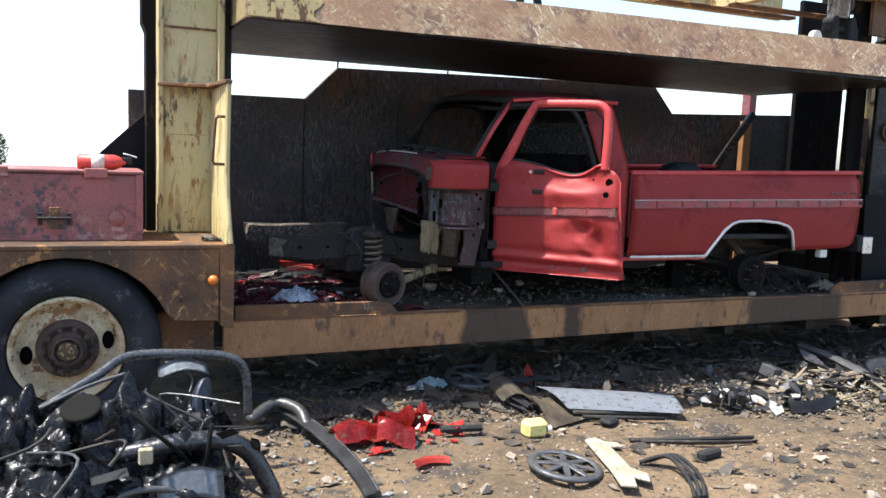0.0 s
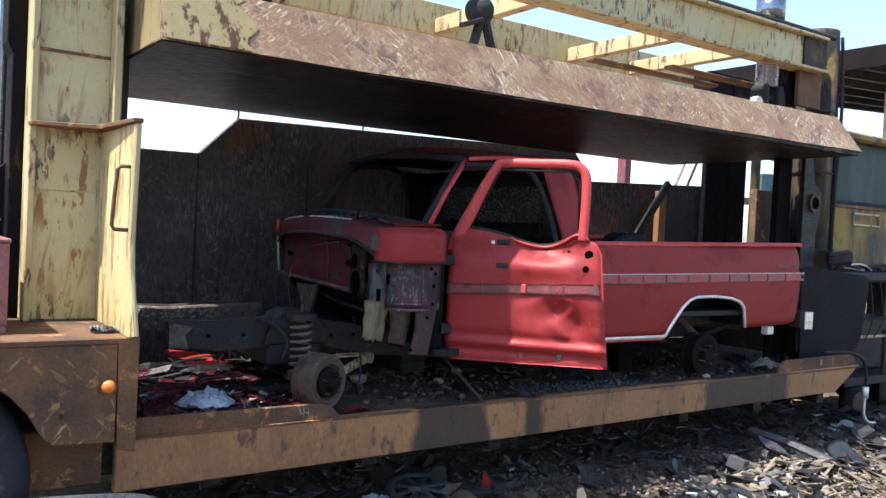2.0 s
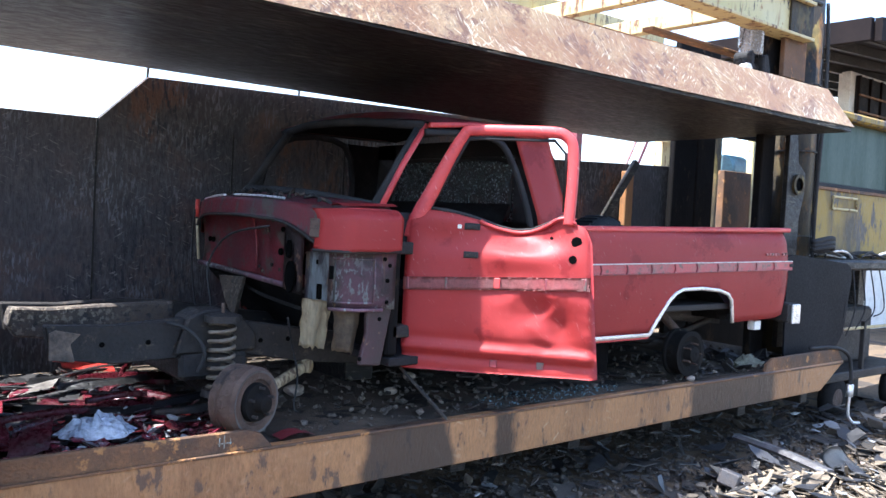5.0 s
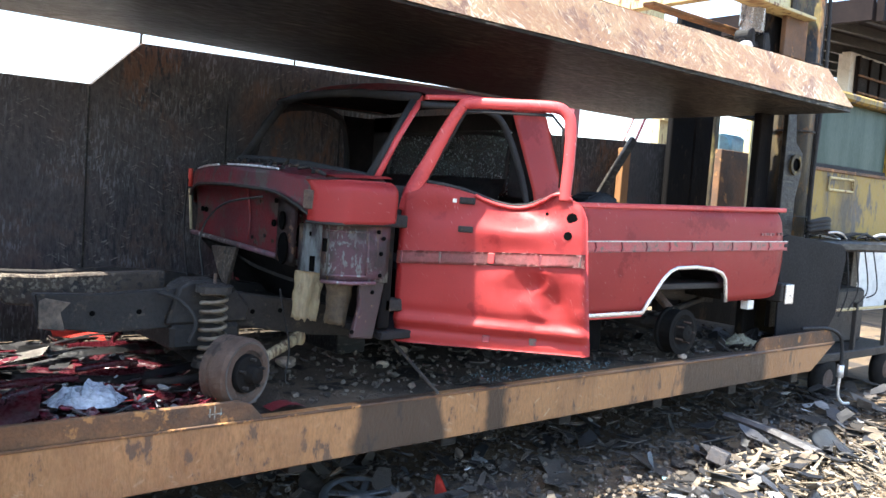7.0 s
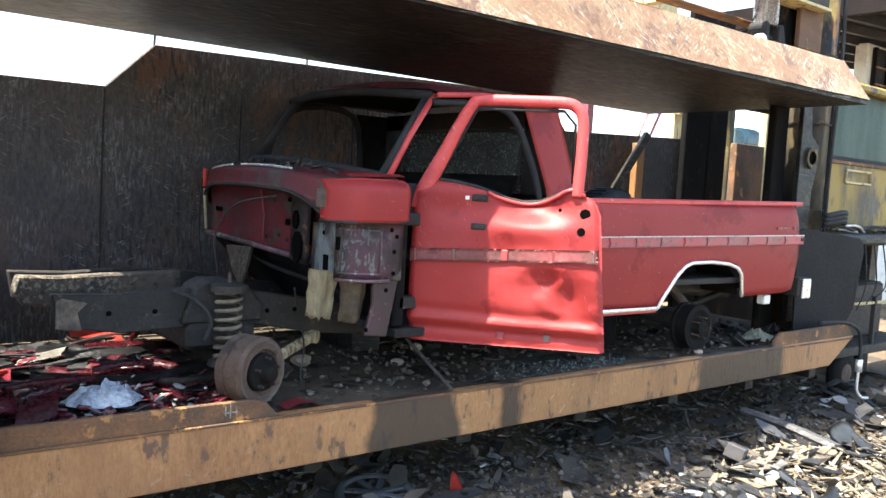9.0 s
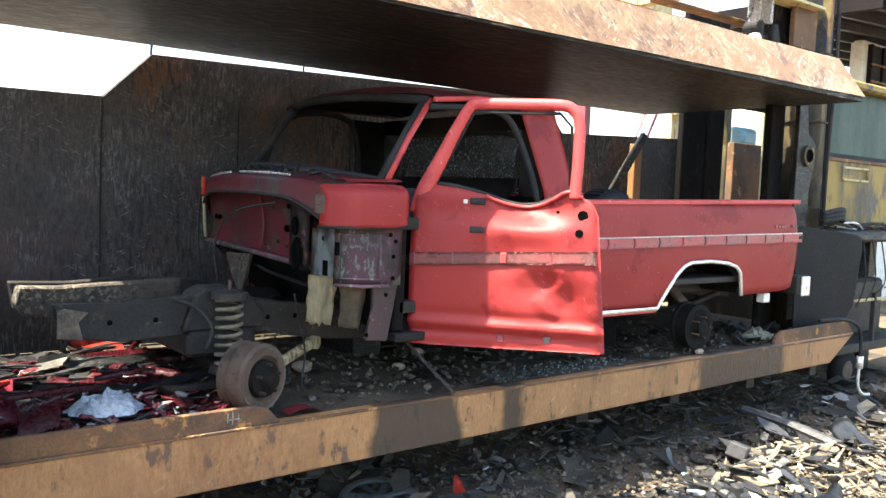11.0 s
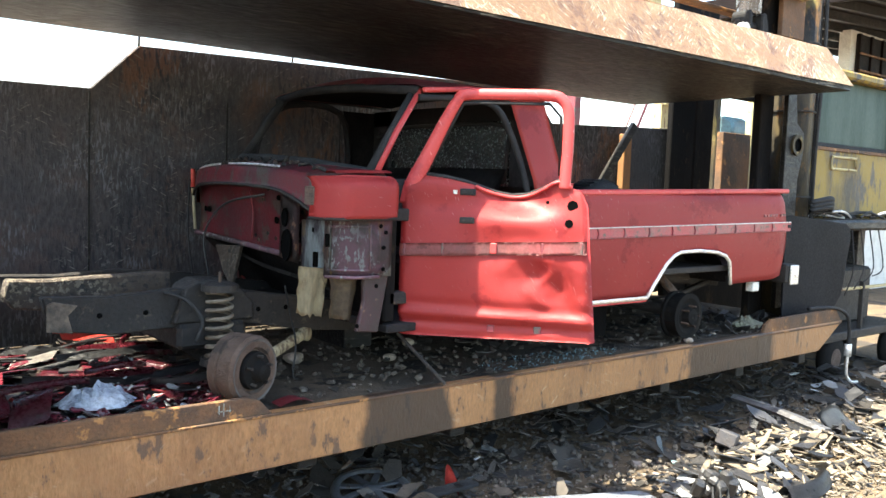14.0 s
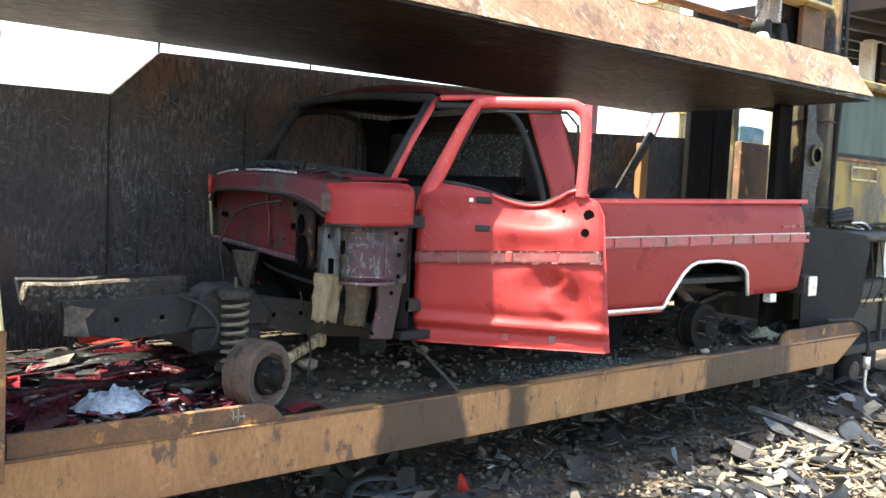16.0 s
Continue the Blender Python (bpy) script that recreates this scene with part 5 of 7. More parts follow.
for z in (1.02, 1.42):
    part("hinge", box(2.13, 2.235, 5.53, 5.60, z, z + 0.06, 0.006), GREASE, door)

# ---- yard beyond the crusher ----
# Made-up low pale wall on three sides, added to close the yard off whitish.
yard = bmesh.new()
for a, b in (((24, 34), (24, -14)), ((24, -14), (-30, -14)), ((-30, -14), (-30, 34))):
    v = Vector((b[0] - a[0], b[1] - a[1], 0))
    m = Matrix.Translation(((a[0] + b[0]) / 2, (a[1] + b[1]) / 2, 0.7)) @ Matrix.Rotation(math.atan2(v.y, v.x), 4, "Z")
    obox(m, v.length + 0.2, 0.2, 1.4, 0, yard)
PALE = mat("pale_render", (0.82, 0.80, 0.76), (0.74, 0.71, 0.66), 0.6, 0.4, 0.85, 0, 0.1, 30)
# Added wall with its own glow, so the far distance shows as overexposed white.
BACKGLOW = mat("glowing_backdrop_white", (0.85, 0.85, 0.84), (0.80, 0.80, 0.79), 0.05, 0.5, 0.95, 0, 0)
BACKGLOW.node_tree.nodes["Principled BSDF"].inputs["Emission Color"].default_value = (1, 0.99, 0.97, 1)
BACKGLOW.node_tree.nodes["Principled BSDF"].inputs["Emission Strength"].default_value = 0.6
tagged(link("backdrop", box(-60, 24, 34, 34.2, 0, 2.6, 0), BACKGLOW), "added glowing white wall standing in for the overexposed distance", "backdrop", kind="structure")
tagged(link("yard_wall", yard, PALE), "added pale wall closing off the yard, mostly unseen", "wall", kind="structure")

# far shed
shed = thing("shed", "dark brown open shed roof beside a pale building", "shed")
part("roof", prism([(11.0, 4.35), (11.0, 4.45), (26.0, 5.25), (26.0, 5.15)], "y", 7.4, 11.0, 0), ROOFMAT, shed)
for k in range(7):
    part("rafter", prism([(11.0, 4.22), (11.0, 4.36), (26.0, 5.16), (26.0, 5.02)], "y", 7.5 + k * 0.55, 7.58 + k * 0.55, 0), GREASE, shed)
part("fascia", box(10.9, 11.0, 7.4, 11.0, 4.2, 4.5), ROOFMAT, shed)
part("fascia", prism([(11.0, 4.2), (11.0, 4.5), (26.0, 5.3), (26.0, 5.0)], "y", 7.3, 7.4, 0), ROOFMAT, shed)
for x, y in ((25.5, 7.6), (25.5, 10.8)):
    part("post", box(x - 0.1, x + 0.1, y - 0.1, y + 0.1, 0, 4.3), REDDUST, shed)
win = part("window", box(13.98, 17.4, 8.96, 9.0, 3.3, 4.35), DARKMATTE, shed, "dark window with a lattice of bars")
for k in range(9):
    part("window_bar", box(13.98 + k * 0.42, 14.03 + k * 0.42, 8.92, 8.97, 3.3, 4.35, 0), ROOFMAT, win)
for k in range(3):
    part("window_bar", box(13.98, 17.4, 8.90, 8.93, 3.45 + k * 0.28, 3.48 + k * 0.28, 0), RUST, win)
part("wall", box(13.8, 22, 9.0, 9.2, 0, 4.4), WHITE, shed, "white shed wall")

# yellow loader standing behind the rear of the crusher
loader = thing("loader_cab", "sooty yellow machine cab with a dusty green window", "machine")
LX = 6.88
part("body", box(LX, 10.2, 6.02, 6.45, 1.42, 2.06, 0.03), LOADER, loader)
for a, b in ((LX, LX + 0.07), (8.55, 8.65), (10.1, 10.2)):
    part("window_post", box(a, b, 6.02, 6.12, 2.06, 2.68, 0.01), LOADER, loader)
part("roof", box(LX - 0.08, 10.3, 5.95, 6.5, 2.68, 2.76, 0.02), LOADER, loader, "dirty yellow cab roof")
part("window", box(LX + 0.07, 8.55, 6.06, 6.08, 2.10, 2.68, 0.004), GLASSY, loader, "dusty green side window")
part("window", box(8.65, 10.1, 6.06, 6.08, 2.10, 2.68, 0.004), GLASSY, loader)
part("window_seal", box(LX + 0.05, 8.6, 6.04, 6.065, 2.06, 2.10, 0.006), BLACK, loader)
part("cab_back", box(LX, 10.2, 6.38, 6.45, 2.06, 2.68), DARKPLATE, loader)
ring = tube([(7.35, 6.01, 1.87), (7.82, 6.01, 1.87), (7.82, 6.01, 1.98), (7.35, 6.01, 1.98), (7.35, 6.01, 1.87)], 0.012, 6)
part("handle_recess", ring, YRUST, loader)
part("trim_line", box(LX, 10.2, 6.0, 6.02, 2.03, 2.06, 0.004), RUST, loader)
part("engine_shelf", box(6.45, 10.4, 5.66, 6.45, 1.33, 1.42, 0.02), DARKPLATE, loader, "black engine shelf")
for x in (8.4, 9.8):
    part("support", box(x, x + 0.15, 6.2, 6.4, 0.0, 1.33), DARKPLATE, loader)
random.seed(5)
for k in range(14):
    x = 6.5 + random.random() * 1.6
    part("shelf_cable", tube(curve([(x, 5.75 + random.random() * 0.25, 1.435 + 0.02 * random.random()), (x + 0.25, 5.72 + random.random() * 0.2, 1.46 + 0.04 * random.random()), (x + 0.6, 5.75 + random.random() * 0.2, 1.435)], 5), 0.008 + 0.006 * random.random(), 6), random.choice((GREASE, CHROME, BLACK, GREASE)), loader)
for k in range(5):
    x = 6.9 + k * 0.17
    part("hanging_wire", tube(curve([(x, 5.66, 1.34), (x + 0.02 * k, 5.63, 1.0), (x - 0.05, 5.66, 0.72 + 0.05 * k)], 5), 0.006, 6), BLACK, loader)
for k in range(3):
    part("hose", tube(curve([(6.42, 5.7, 1.50 + 0.03 * k), (6.7, 5.68, 1.53 + 0.035 * k), (6.95, 5.8, 1.50 + 0.03 * k)], 5), 0.022, 8), BLACK, loader, "", True)

# dark rear frame, stake and plank
part("rear_frame", box(6.68, 7.06, 7.28, 7.34, 0.0, 3.45, 0.01), NEARBLACK, crusher, "black rear frame column")
part("rear_frame", box(7.08, 7.38, 7.28, 7.34, 0.0, 3.45, 0.01), NEARBLACK, crusher)
part("frame_arm", box(6.60, 7.9, 7.0, 7.1, 2.56, 2.72, 0.01), NEARBLACK, crusher)
part("orange_stake", box(6.04, 6.15, 7.33, 7.40, 0.6, 2.13, 0.006), WOOD, crusher, "weathered orange stake")
part("plank", obox(pose(5.86, 7.28, 1.90, 0, -52, 0), 0.80, 0.05, 0.075, 0.006), DARKPLATE, crusher, "blackened leaning plank")
part("rust_panel", box(7.79, 8.33, 7.42, 7.5, 0.0, 2.27, 0.006), RUST, crusher, "rusty upright panel")
# Added near-black plate that keeps the view under the bed dark.
part("rear_skirt", box(6.96, 8.52, 7.36, 7.41, 0.0, 1.25, 0.006), NEARBLACK, crusher, "added near-black plate covering the lower rust panel")
part("guide_pole", box(8.38, 8.46, 7.45, 7.53, 0.0, 3.2, 0.006), YELLOW, crusher, "thin yellow pole")
pump = thing("pump_unit", "dusty teal pump unit on a yellow frame", "pump")
TEAL = mat("teal_paint", (0.10, 0.20, 0.22), (0.06, 0.09, 0.10), 6, 0.5, 0.5, 0, 0.15)
part("motor", lathe([(0, 0), (0.16, 0), (0.18, 0.05), (0.18, 0.4), (0.12, 0.45), (0, 0.45)], pose(9.55, 8.6, 2.45, 0, 90, 0), 18), TEAL, pump)
part("bracket", box(9.4, 10.2, 8.45, 8.75, 2.18, 2.28, 0.01), GREASE, pump)
part("frame_post", box(9.3, 9.4, 8.5, 8.6, 0, 3.0, 0.01), YDIRT, pump)
part("frame_post", box(10.15, 10.25, 8.3, 8.4, 0, 3.0, 0.01), YELLOW, pump)
part("frame_top", box(9.0, 10.3, 8.4, 8.6, 2.95, 3.05, 0.01), YDIRT, pump)
lad = thing("red_crane_mast", "thin red lattice mast beyond the wall", "mast")
for dx in (0.0, 0.36):
    part("mast_leg", tube([(11.53 + dx, 13.0, 0), (14.33 + dx, 13.0, 5.2)], 0.03, 6), REDDUST, lad)
for k in range(6):
    part("rung", tube([(11.53 + 2.8 * k / 6, 13.0, 5.2 * k / 6), (11.89 + 2.8 * k / 6, 13.0, 5.2 * k / 6)], 0.02, 6), RUST, lad)
mast = thing("yellow_post", "rust-streaked yellow post behind the wall", "post")
part("shaft", box(14.2, 14.7, 13, 13.2, 0, 3.6), YRUST, mast)
part("arm", box(14.2, 15.2, 12.9, 13.0, 3.4, 3.55), YRUST, mast)
rp = thing("red_pillar", "faded red pillar in the yard beyond", "pillar")
part("shaft", box(10.47, 10.62, 12.0, 12.2, 0, 3.9), REDDUST, rp)

# grey guard plate and hose at the tail of the deck
gp = [(5.95, 0.66), (6.50, 0.62), (6.80, 0.70), (6.90, 0.80), (7.00, 1.28), (6.97, 1.36), (6.90, 1.395), (6.0, 1.46), (5.9, 1.44)]
part("guard_plate", prism(gp, "y", 5.63, 5.645, 0.003), GREY, crusher, "dark grey rounded guard plate")
hose = thing("hose_end", "hanging black hose with a bright fitting", "hose")
part("hose", tube(curve([(6.10, 5.5, 0.74), (6.45, 5.47, 0.73), (6.62, 5.44, 0.66), (6.68, 5.44, 0.52), (6.68, 5.44, 0.42)], 6), 0.014, 8), BLACK, hose, "", True)
part("fitting", tube([(6.68, 5.44, 0.42), (6.68, 5.44, 0.32)], 0.028, 12), CHROME, hose, "", True)
part("nozzle", tube(curve([(6.68, 5.44, 0.32), (6.68, 5.44, 0.18), (6.72, 5.42, 0.11), (6.80, 5.40, 0.10)], 6), 0.012, 8), CHROME, hose, "", True)

cart = thing("welding_cart", "dark greasy flat cart with boxes behind the crusher", "cart")
part("bed", box(6.9, 8.6, 5.75, 6.6, 0.34, 0.42, 0.01), GREASE, cart)
# Cart wheels near black, as the shade around the cart is painted in.
for x, y in ((7.15, 5.80), (8.35, 5.80), (7.15, 6.55), (8.35, 6.55)):
    w = part("wheel", lathe([(0, -0.05), (0.10, -0.05), (0.19, -0.04), (0.20, 0), (0.19, 0.04), (0.10, 0.05), (0, 0.05)], pose(x, y, 0.19, 90), 24), DRUM, cart, "", True)
    part("rim", lathe([(0, 0.052), (0.07, 0.058), (0.09, 0.050)], pose(x, y, 0.19, 90), 18), HUB, w, "", True)
for x in (6.95, 7.6, 8.25):
    part("upright", box(x, x + 0.04, 5.76, 5.80, 0.42, 0.86, 0.004), GREASE, cart)
part("rail", tube([(6.9, 5.78, 0.80), (8.6, 5.78, 0.80)], 0.014, 8), YRUST, cart)
part("battery_box", box(7.0, 7.35, 5.9, 6.3, 0.42, 0.78, 0.01), BLACK, cart)
part("tank", box(7.5, 8.3, 6.0, 6.5, 0.42, 0.95, 0.03), GREASE, cart)


# far tree at the left edge of the yard
def tree(x, y, h, seed):
    random.seed(seed)
    t = thing("tree", "distant small tree with pale green leaves", "tree")
    part("trunk", lathe([(0.09 * h / 4, 0), (0.05 * h / 4, h * 0.5), (0.02, h * 0.8)], pose(x, y, 0), 8), WOOD, t)
    bm = bmesh.new()
    for _ in range(900):
        a, r, z = random.random() * math.tau, random.random() ** 0.6, random.random()
        rad = h * 0.28 * math.sin(math.pi * min(0.97, 0.1 + z * 0.85)) * (0.7 + 0.4 * noise.noise((a, z * 3, seed)))
        c = Vector((x + math.cos(a) * r * rad, y + math.sin(a) * r * rad, h * (0.3 + 0.7 * z)))
        d1, d2 = Vector((random.gauss(0, 1), random.gauss(0, 1), random.gauss(0, 1))).normalized() * h * 0.03, Vector((random.gauss(0, 1), random.gauss(0, 1), random.gauss(0, 1))).normalized() * h * 0.018
        bm.faces.new([bm.verts.new(c + d) for d in (-d1, d2, d1, -d2)])
    LEAF = bpy.data.materials.get("leaves") or mat("leaves", (0.10, 0.13, 0.05), (0.07, 0.10, 0.035), 3, 0.5, 0.7, 0, 0)
    part("crown", bm, LEAF, t)


tree(-3.15, 33, 1.75, 3)


# ---- scrap and debris ----
def shards(name, n, place, size, material, seed, label, flat=0.35, thick=0.006, bend=0.25, long=1.0, kind="stuff"):
    """Many irregular bent scraps in one mesh, dropped at place(random) -> x, y, z."""
    rnd = random.Random(seed)
    V, F = [], []
    for _ in range(n):
        x, y, z = place(rnd)
        s = size * (0.35 + rnd.random() ** 2 * 1.3)
        k = rnd.randint(4, 6)
        m = Euler((rnd.gauss(0, flat), rnd.gauss(0, flat), rnd.random() * math.tau)).to_matrix()
        ring = []
        for i in range(k):
            a = (i + rnd.random() * 0.6) * math.tau / k
            px, py = math.cos(a) * s * long * (0.6 + 0.5 * rnd.random()), math.sin(a) * s * (0.6 + 0.5 * rnd.random())
            ring.append(Vector((px, py, bend * px * px / (s * long * long) - bend * s * 0.3)))
        base = len(V)
        low = min((m @ p).z for p in ring)
        o = Vector((x, y, z - low * 0.6))
        V += [tuple(o + m @ p) for p in ring] + [tuple(o + m @ (p + Vector((0, 0, thick)))) for p in ring]
        c = len(V)
        V += [tuple(o + m @ Vector((0, 0, -bend * s * 0.3))), tuple(o + m @ Vector((0, 0, thick - bend * s * 0.3)))]
        for i in range(k):
            j = (i + 1) % k
            F += [(base + i, base + j, c), (base + k + j, base + k + i, c + 1), (base + i, base + k + i, base + k + j, base + j)]
    me = bpy.data.meshes.new(name)
    me.from_pydata(V, [], F)
    me.materials.append(material)
    return tagged(new(name, me), label, "debris", kind=kind)


def rubble(name, n, place, size, material, seed, label):
    """Small faceted stones in one mesh."""
    rnd = random.Random(seed)
    base = [(1, 0, 0), (-1, 0, 0), (0, 1, 0), (0, -1, 0), (0, 0, 1), (0, 0, -1), (0.6, 0.6, 0.5), (-0.6, 0.5, 0.6), (0.5, -0.6, 0.6), (-0.5, -0.6, 0.55)]
    faces = [(0, 6, 4), (0, 4, 8), (0, 8, 3), (0, 2, 6), (2, 7, 6), (6, 7, 4), (7, 9, 4), (4, 9, 8), (8, 9, 3), (1, 9, 7), (1, 7, 2), (1, 3, 9), (0, 3, 5), (3, 1, 5), (1, 2, 5), (2, 0, 5)]
    V, F = [], []
    for _ in range(n):
        x, y, z = place(rnd)
        s = size * (0.3 + rnd.random() ** 3 * 1.9)
        m = Euler((rnd.random() * 6, rnd.random() * 6, rnd.random() * 6)).to_matrix()
        q = Vector((1, 0.6 + 0.4 * rnd.random(), 0.5 + 0.3 * rnd.random()))
        o = len(V)
        for b in base:
            p = m @ Vector((b[0] * q.x, b[1] * q.y, b[2] * q.z)) * (0.8 + 0.4 * rnd.random())
            V.append((x + s * p.x, y + s * p.y, z + s * 0.3 + s * p.z * 0.7))
        F += [tuple(o + i for i in f) for f in faces]
    me = bpy.data.meshes.new(name)
    me.from_pydata(V, [], F)
    me.materials.append(material)
    return tagged(new(name, me), label, "rubble", kind="stuff")


def island(m, spread=0.5):
    """Varies the brightness from scrap to scrap."""
    n, l = m.node_tree.nodes, m.node_tree.links
    b = n["Principled BSDF"]
    g = n.new("ShaderNodeNewGeometry")
    r = n.new("ShaderNodeMapRange")
    r.inputs[3].default_value, r.inputs[4].default_value = 1 - spread, 1 + spread
    h = n.new("ShaderNodeHueSaturation")
    l.new(g.outputs["Random Per Island"], r.inputs[0])
    l.new(r.outputs[0], h.inputs["Value"])
    l.new(b.inputs["Base Color"].links[0].from_socket, h.inputs["Color"])
    l.new(h.outputs[0], b.inputs["Base Color"])
    return m


S_BLACK = island(mat("black_plastic", (0.016, 0.016, 0.0175), (0.032, 0.03, 0.029), 8, 0.5, 0.4, 0, 0.1), 0.7)
S_DARK = island(mat("dirty_scrap", (0.038, 0.032, 0.026), (0.075, 0.06, 0.046), 6, 0.5, 0.7, 0.1, 0.25), 0.7)
S_RED = island(mat("red_plastic", (0.12, 0.012, 0.02), (0.065, 0.010, 0.016), 6, 0.5, 0.28, 0, 0.05, 60, (0.10, 0.075, 0.06), 12, 0.25), 0.7)
S_TAN = island(mat("splintered_board", (0.24, 0.19, 0.13), (0.07, 0.055, 0.04), 8, 0.5, 0.85, 0, 0.3, stretch=(1, 0.3, 1)), 0.5)
S_PALE = island(mat("pale_plastic", (0.26, 0.26, 0.26), (0.17, 0.17, 0.165), 6, 0.5, 0.45, 0, 0.1), 0.6)
S_STONE = island(mat("gravel_stone", (0.24, 0.19, 0.14), (0.15, 0.12, 0.10), 10, 0.5, 0.9, 0, 0.3), 0.6)
S_TEAL = island(mat("broken_teal_glass", (0.11, 0.21, 0.23), (0.2, 0.28, 0.29), 10, 0.5, 0.15, 0, 0.0), 0.5)
S_SOIL = island(mat("deck_soil", (0.06, 0.05, 0.04), (0.10, 0.08, 0.06), 10, 0.5, 0.9, 0, 0.3), 0.6)


def area(x0, x1, y0, y1, z=None, lift=0.0):
    def f(r):
        x, y = x0 + (x1 - x0) * r.random(), y0 + (y1 - y0) * r.random()
        return x, y, (ground_z(x, y) if z is None else z) + lift * r.random() ** 2
    return f


def heap(cx, cy, rx, ry, z, h):
    def f(r):
        a, d = r.random() * math.tau, math.sqrt(r.random())
        x, y = cx + rx * d * math.cos(a), cy + ry * d * math.sin(a)
        return x, y, (z if z is not None else ground_z(x, y)) + h * (1 - d * d) * r.random()
    return f


# on the deck
shards("red_scrap_pile", 200, heap(0.95, 6.38, 0.50, 0.78, 0.60, 0.09), 0.045, S_RED, 11, "broken dark red lamp and trim plastic on the deck", 0.10, long=2.4, bend=0.5)
shards("black_scrap_pile", 330, heap(0.95, 6.42, 0.50, 0.80, 0.60, 0.12), 0.055, S_BLACK, 12, "black plastic scraps heaped on the deck", 0.10, long=2.4, bend=0.5)
shards("grey_scrap_pile", 150, heap(1.0, 6.25, 0.5, 0.70, 0.62, 0.12), 0.016, S_PALE, 13, "small grey plastic chips on the deck", 0.35, long=1.4)
shards("near_red_scrap", 110, area(0.45, 1.38, 5.57, 5.98, 0.61, 0.07), 0.035, S_RED, 61, "broken dark red plastic at the deck edge", 0.25, long=2.0, bend=0.5)
shards("near_pale_scrap", 80, area(0.45, 1.45, 5.57, 6.2, 0.62, 0.10), 0.013, S_PALE, 62, "pale and pinkish chips at the deck edge", 0.35, long=1.6, bend=0.3)
shards("lens_splinters", 22, area(0.5, 1.42, 5.58, 6.3, 0.64, 0.06), 0.028, EXTRED, 63, "bright red lens splinters on the pile", 0.3, long=1.6, bend=0.4)
rubble("deck_soil", 2600, area(0.42, 6.3, 5.56, 7.38, 0.60, 0.02), 0.012, S_SOIL, 14, "oily soil and crumbs on the deck")
rubble("deck_stones", 420, area(1.6, 6.0, 5.56, 6.6, 0.60, 0.01), 0.013, S_SOIL, 15, "small dirty stones on the deck")
rubble("glass_crumbs", 900, heap(3.4, 5.68, 0.6, 0.16, 0.60, 0.01), 0.0035, S_TEAL, 16, "teal broken glass crumbs on the deck")
shards("deck_scraps", 120, area(1.6, 6.2, 5.58, 7.2, 0.60), 0.04, S_DARK, 17, "dirty scraps on the deck", 0.3, long=1.5)
shards("deck_end_scraps", 60, area(4.9, 6.3, 5.60, 6.2, 0.60), 0.05, S_BLACK, 18, "black scraps below the truck tail", 0.4, long=1.6)

# under and before the deck
shards("dark_ground_scrap", 260, area(0.6, 7.5, 5.1, 6.7, None, 0.12), 0.036, S_DARK, 21, "dark trampled scrap under the crusher", 0.4, long=1.9, bend=0.15)
shards("black_ground_scrap", 420, area(0.6, 7.5, 5.0, 6.6, None, 0.14), 0.04, S_BLACK, 22, "black broken plastic under the crusher", 0.25, long=2.2, bend=0.15)
shards("pale_ground_scrap", 32, area(0.8, 7.0, 5.0, 6.2, None, 0.12), 0.04, S_PALE, 23, "pale scraps among the dark debris", 0.25, long=1.7, bend=0.15)
shards("board_scrap_heap", 260, heap(4.9, 4.75, 1.25, 0.42, None, 0.09), 0.026, S_TAN, 24, "splintered tan board scraps in the sun", 0.3, long=3.0, bend=0.3)
rubble("board_crumbs", 3200, heap(4.9, 4.72, 1.35, 0.5, None, 0.05), 0.011, S_TAN, 38, "fine tan crumbs and splinters in the heap")
shards("board_splinters", 420, heap(4.9, 4.75, 1.3, 0.45, None, 0.08), 0.010, S_TAN, 39, "thin tan splinters in the heap", 0.35, long=7.0, bend=0.3)
shards("black_scrap_heap", 220, heap(4.8, 4.8, 1.3, 0.45, None, 0.12), 0.032, S_BLACK, 25, "black trim scraps in the sunlit heap", 0.25, long=2.4, bend=0.2)
shards("pale_scrap_heap", 70, heap(4.7, 4.8, 1.3, 0.4, None, 0.13), 0.045, S_PALE, 26, "pale plastic scraps in the sunlit heap", 0.25, long=1.7, bend=0.2)
shards("far_scrap", 320, area(6.0, 10.5, 3.8, 6.0, None, 0.06), 0.06, S_DARK, 27, "scattered scrap beyond the crusher", 0.2, long=2.0, bend=0.15)
rubble("dark_gravel", 7000, area(0.5, 7.2, 4.9, 6.5, None, 0.04), 0.014, S_SOIL, 35, "dark oily gravel under the crusher")
rubble("clods", 900, area(0.5, 7.2, 4.9, 6.4, None, 0.05), 0.015, S_SOIL, 36, "dark clods and lumps under the crusher")
rubble("gravel", 6500, area(-1.2, 6.5, 2.6, 5.8), 0.009, S_STONE, 28, "loose gravel on the dirt")
rubble("stones", 420, area(-0.8, 6.0, 3.0, 5.6), 0.024, S_STONE, 29, "stones on the dirt")
rubble("pale_stones", 110, heap(0.6, 4.35, 0.5, 0.6, None, 0.01), 0.013, S_PALE, 30, "pale broken pieces on the dirt")
rubble("fine_gravel", 9000, area(-0.6, 5.2, 3.3, 5.3), 0.0055, S_STONE, 71, "fine pale gravel on the dirt")
shards("brown_chips", 240, area(0.4, 6.0, 3.4, 5.3), 0.018, S_TAN, 72, "small brown wood chips on the dirt", 0.2, long=2.4, bend=0.2)
shards("small_litter", 260, area(-0.2, 6.2, 3.2, 5.4), 0.03, S_DARK, 31, "small dark litter on the dirt", 0.25, long=1.6)
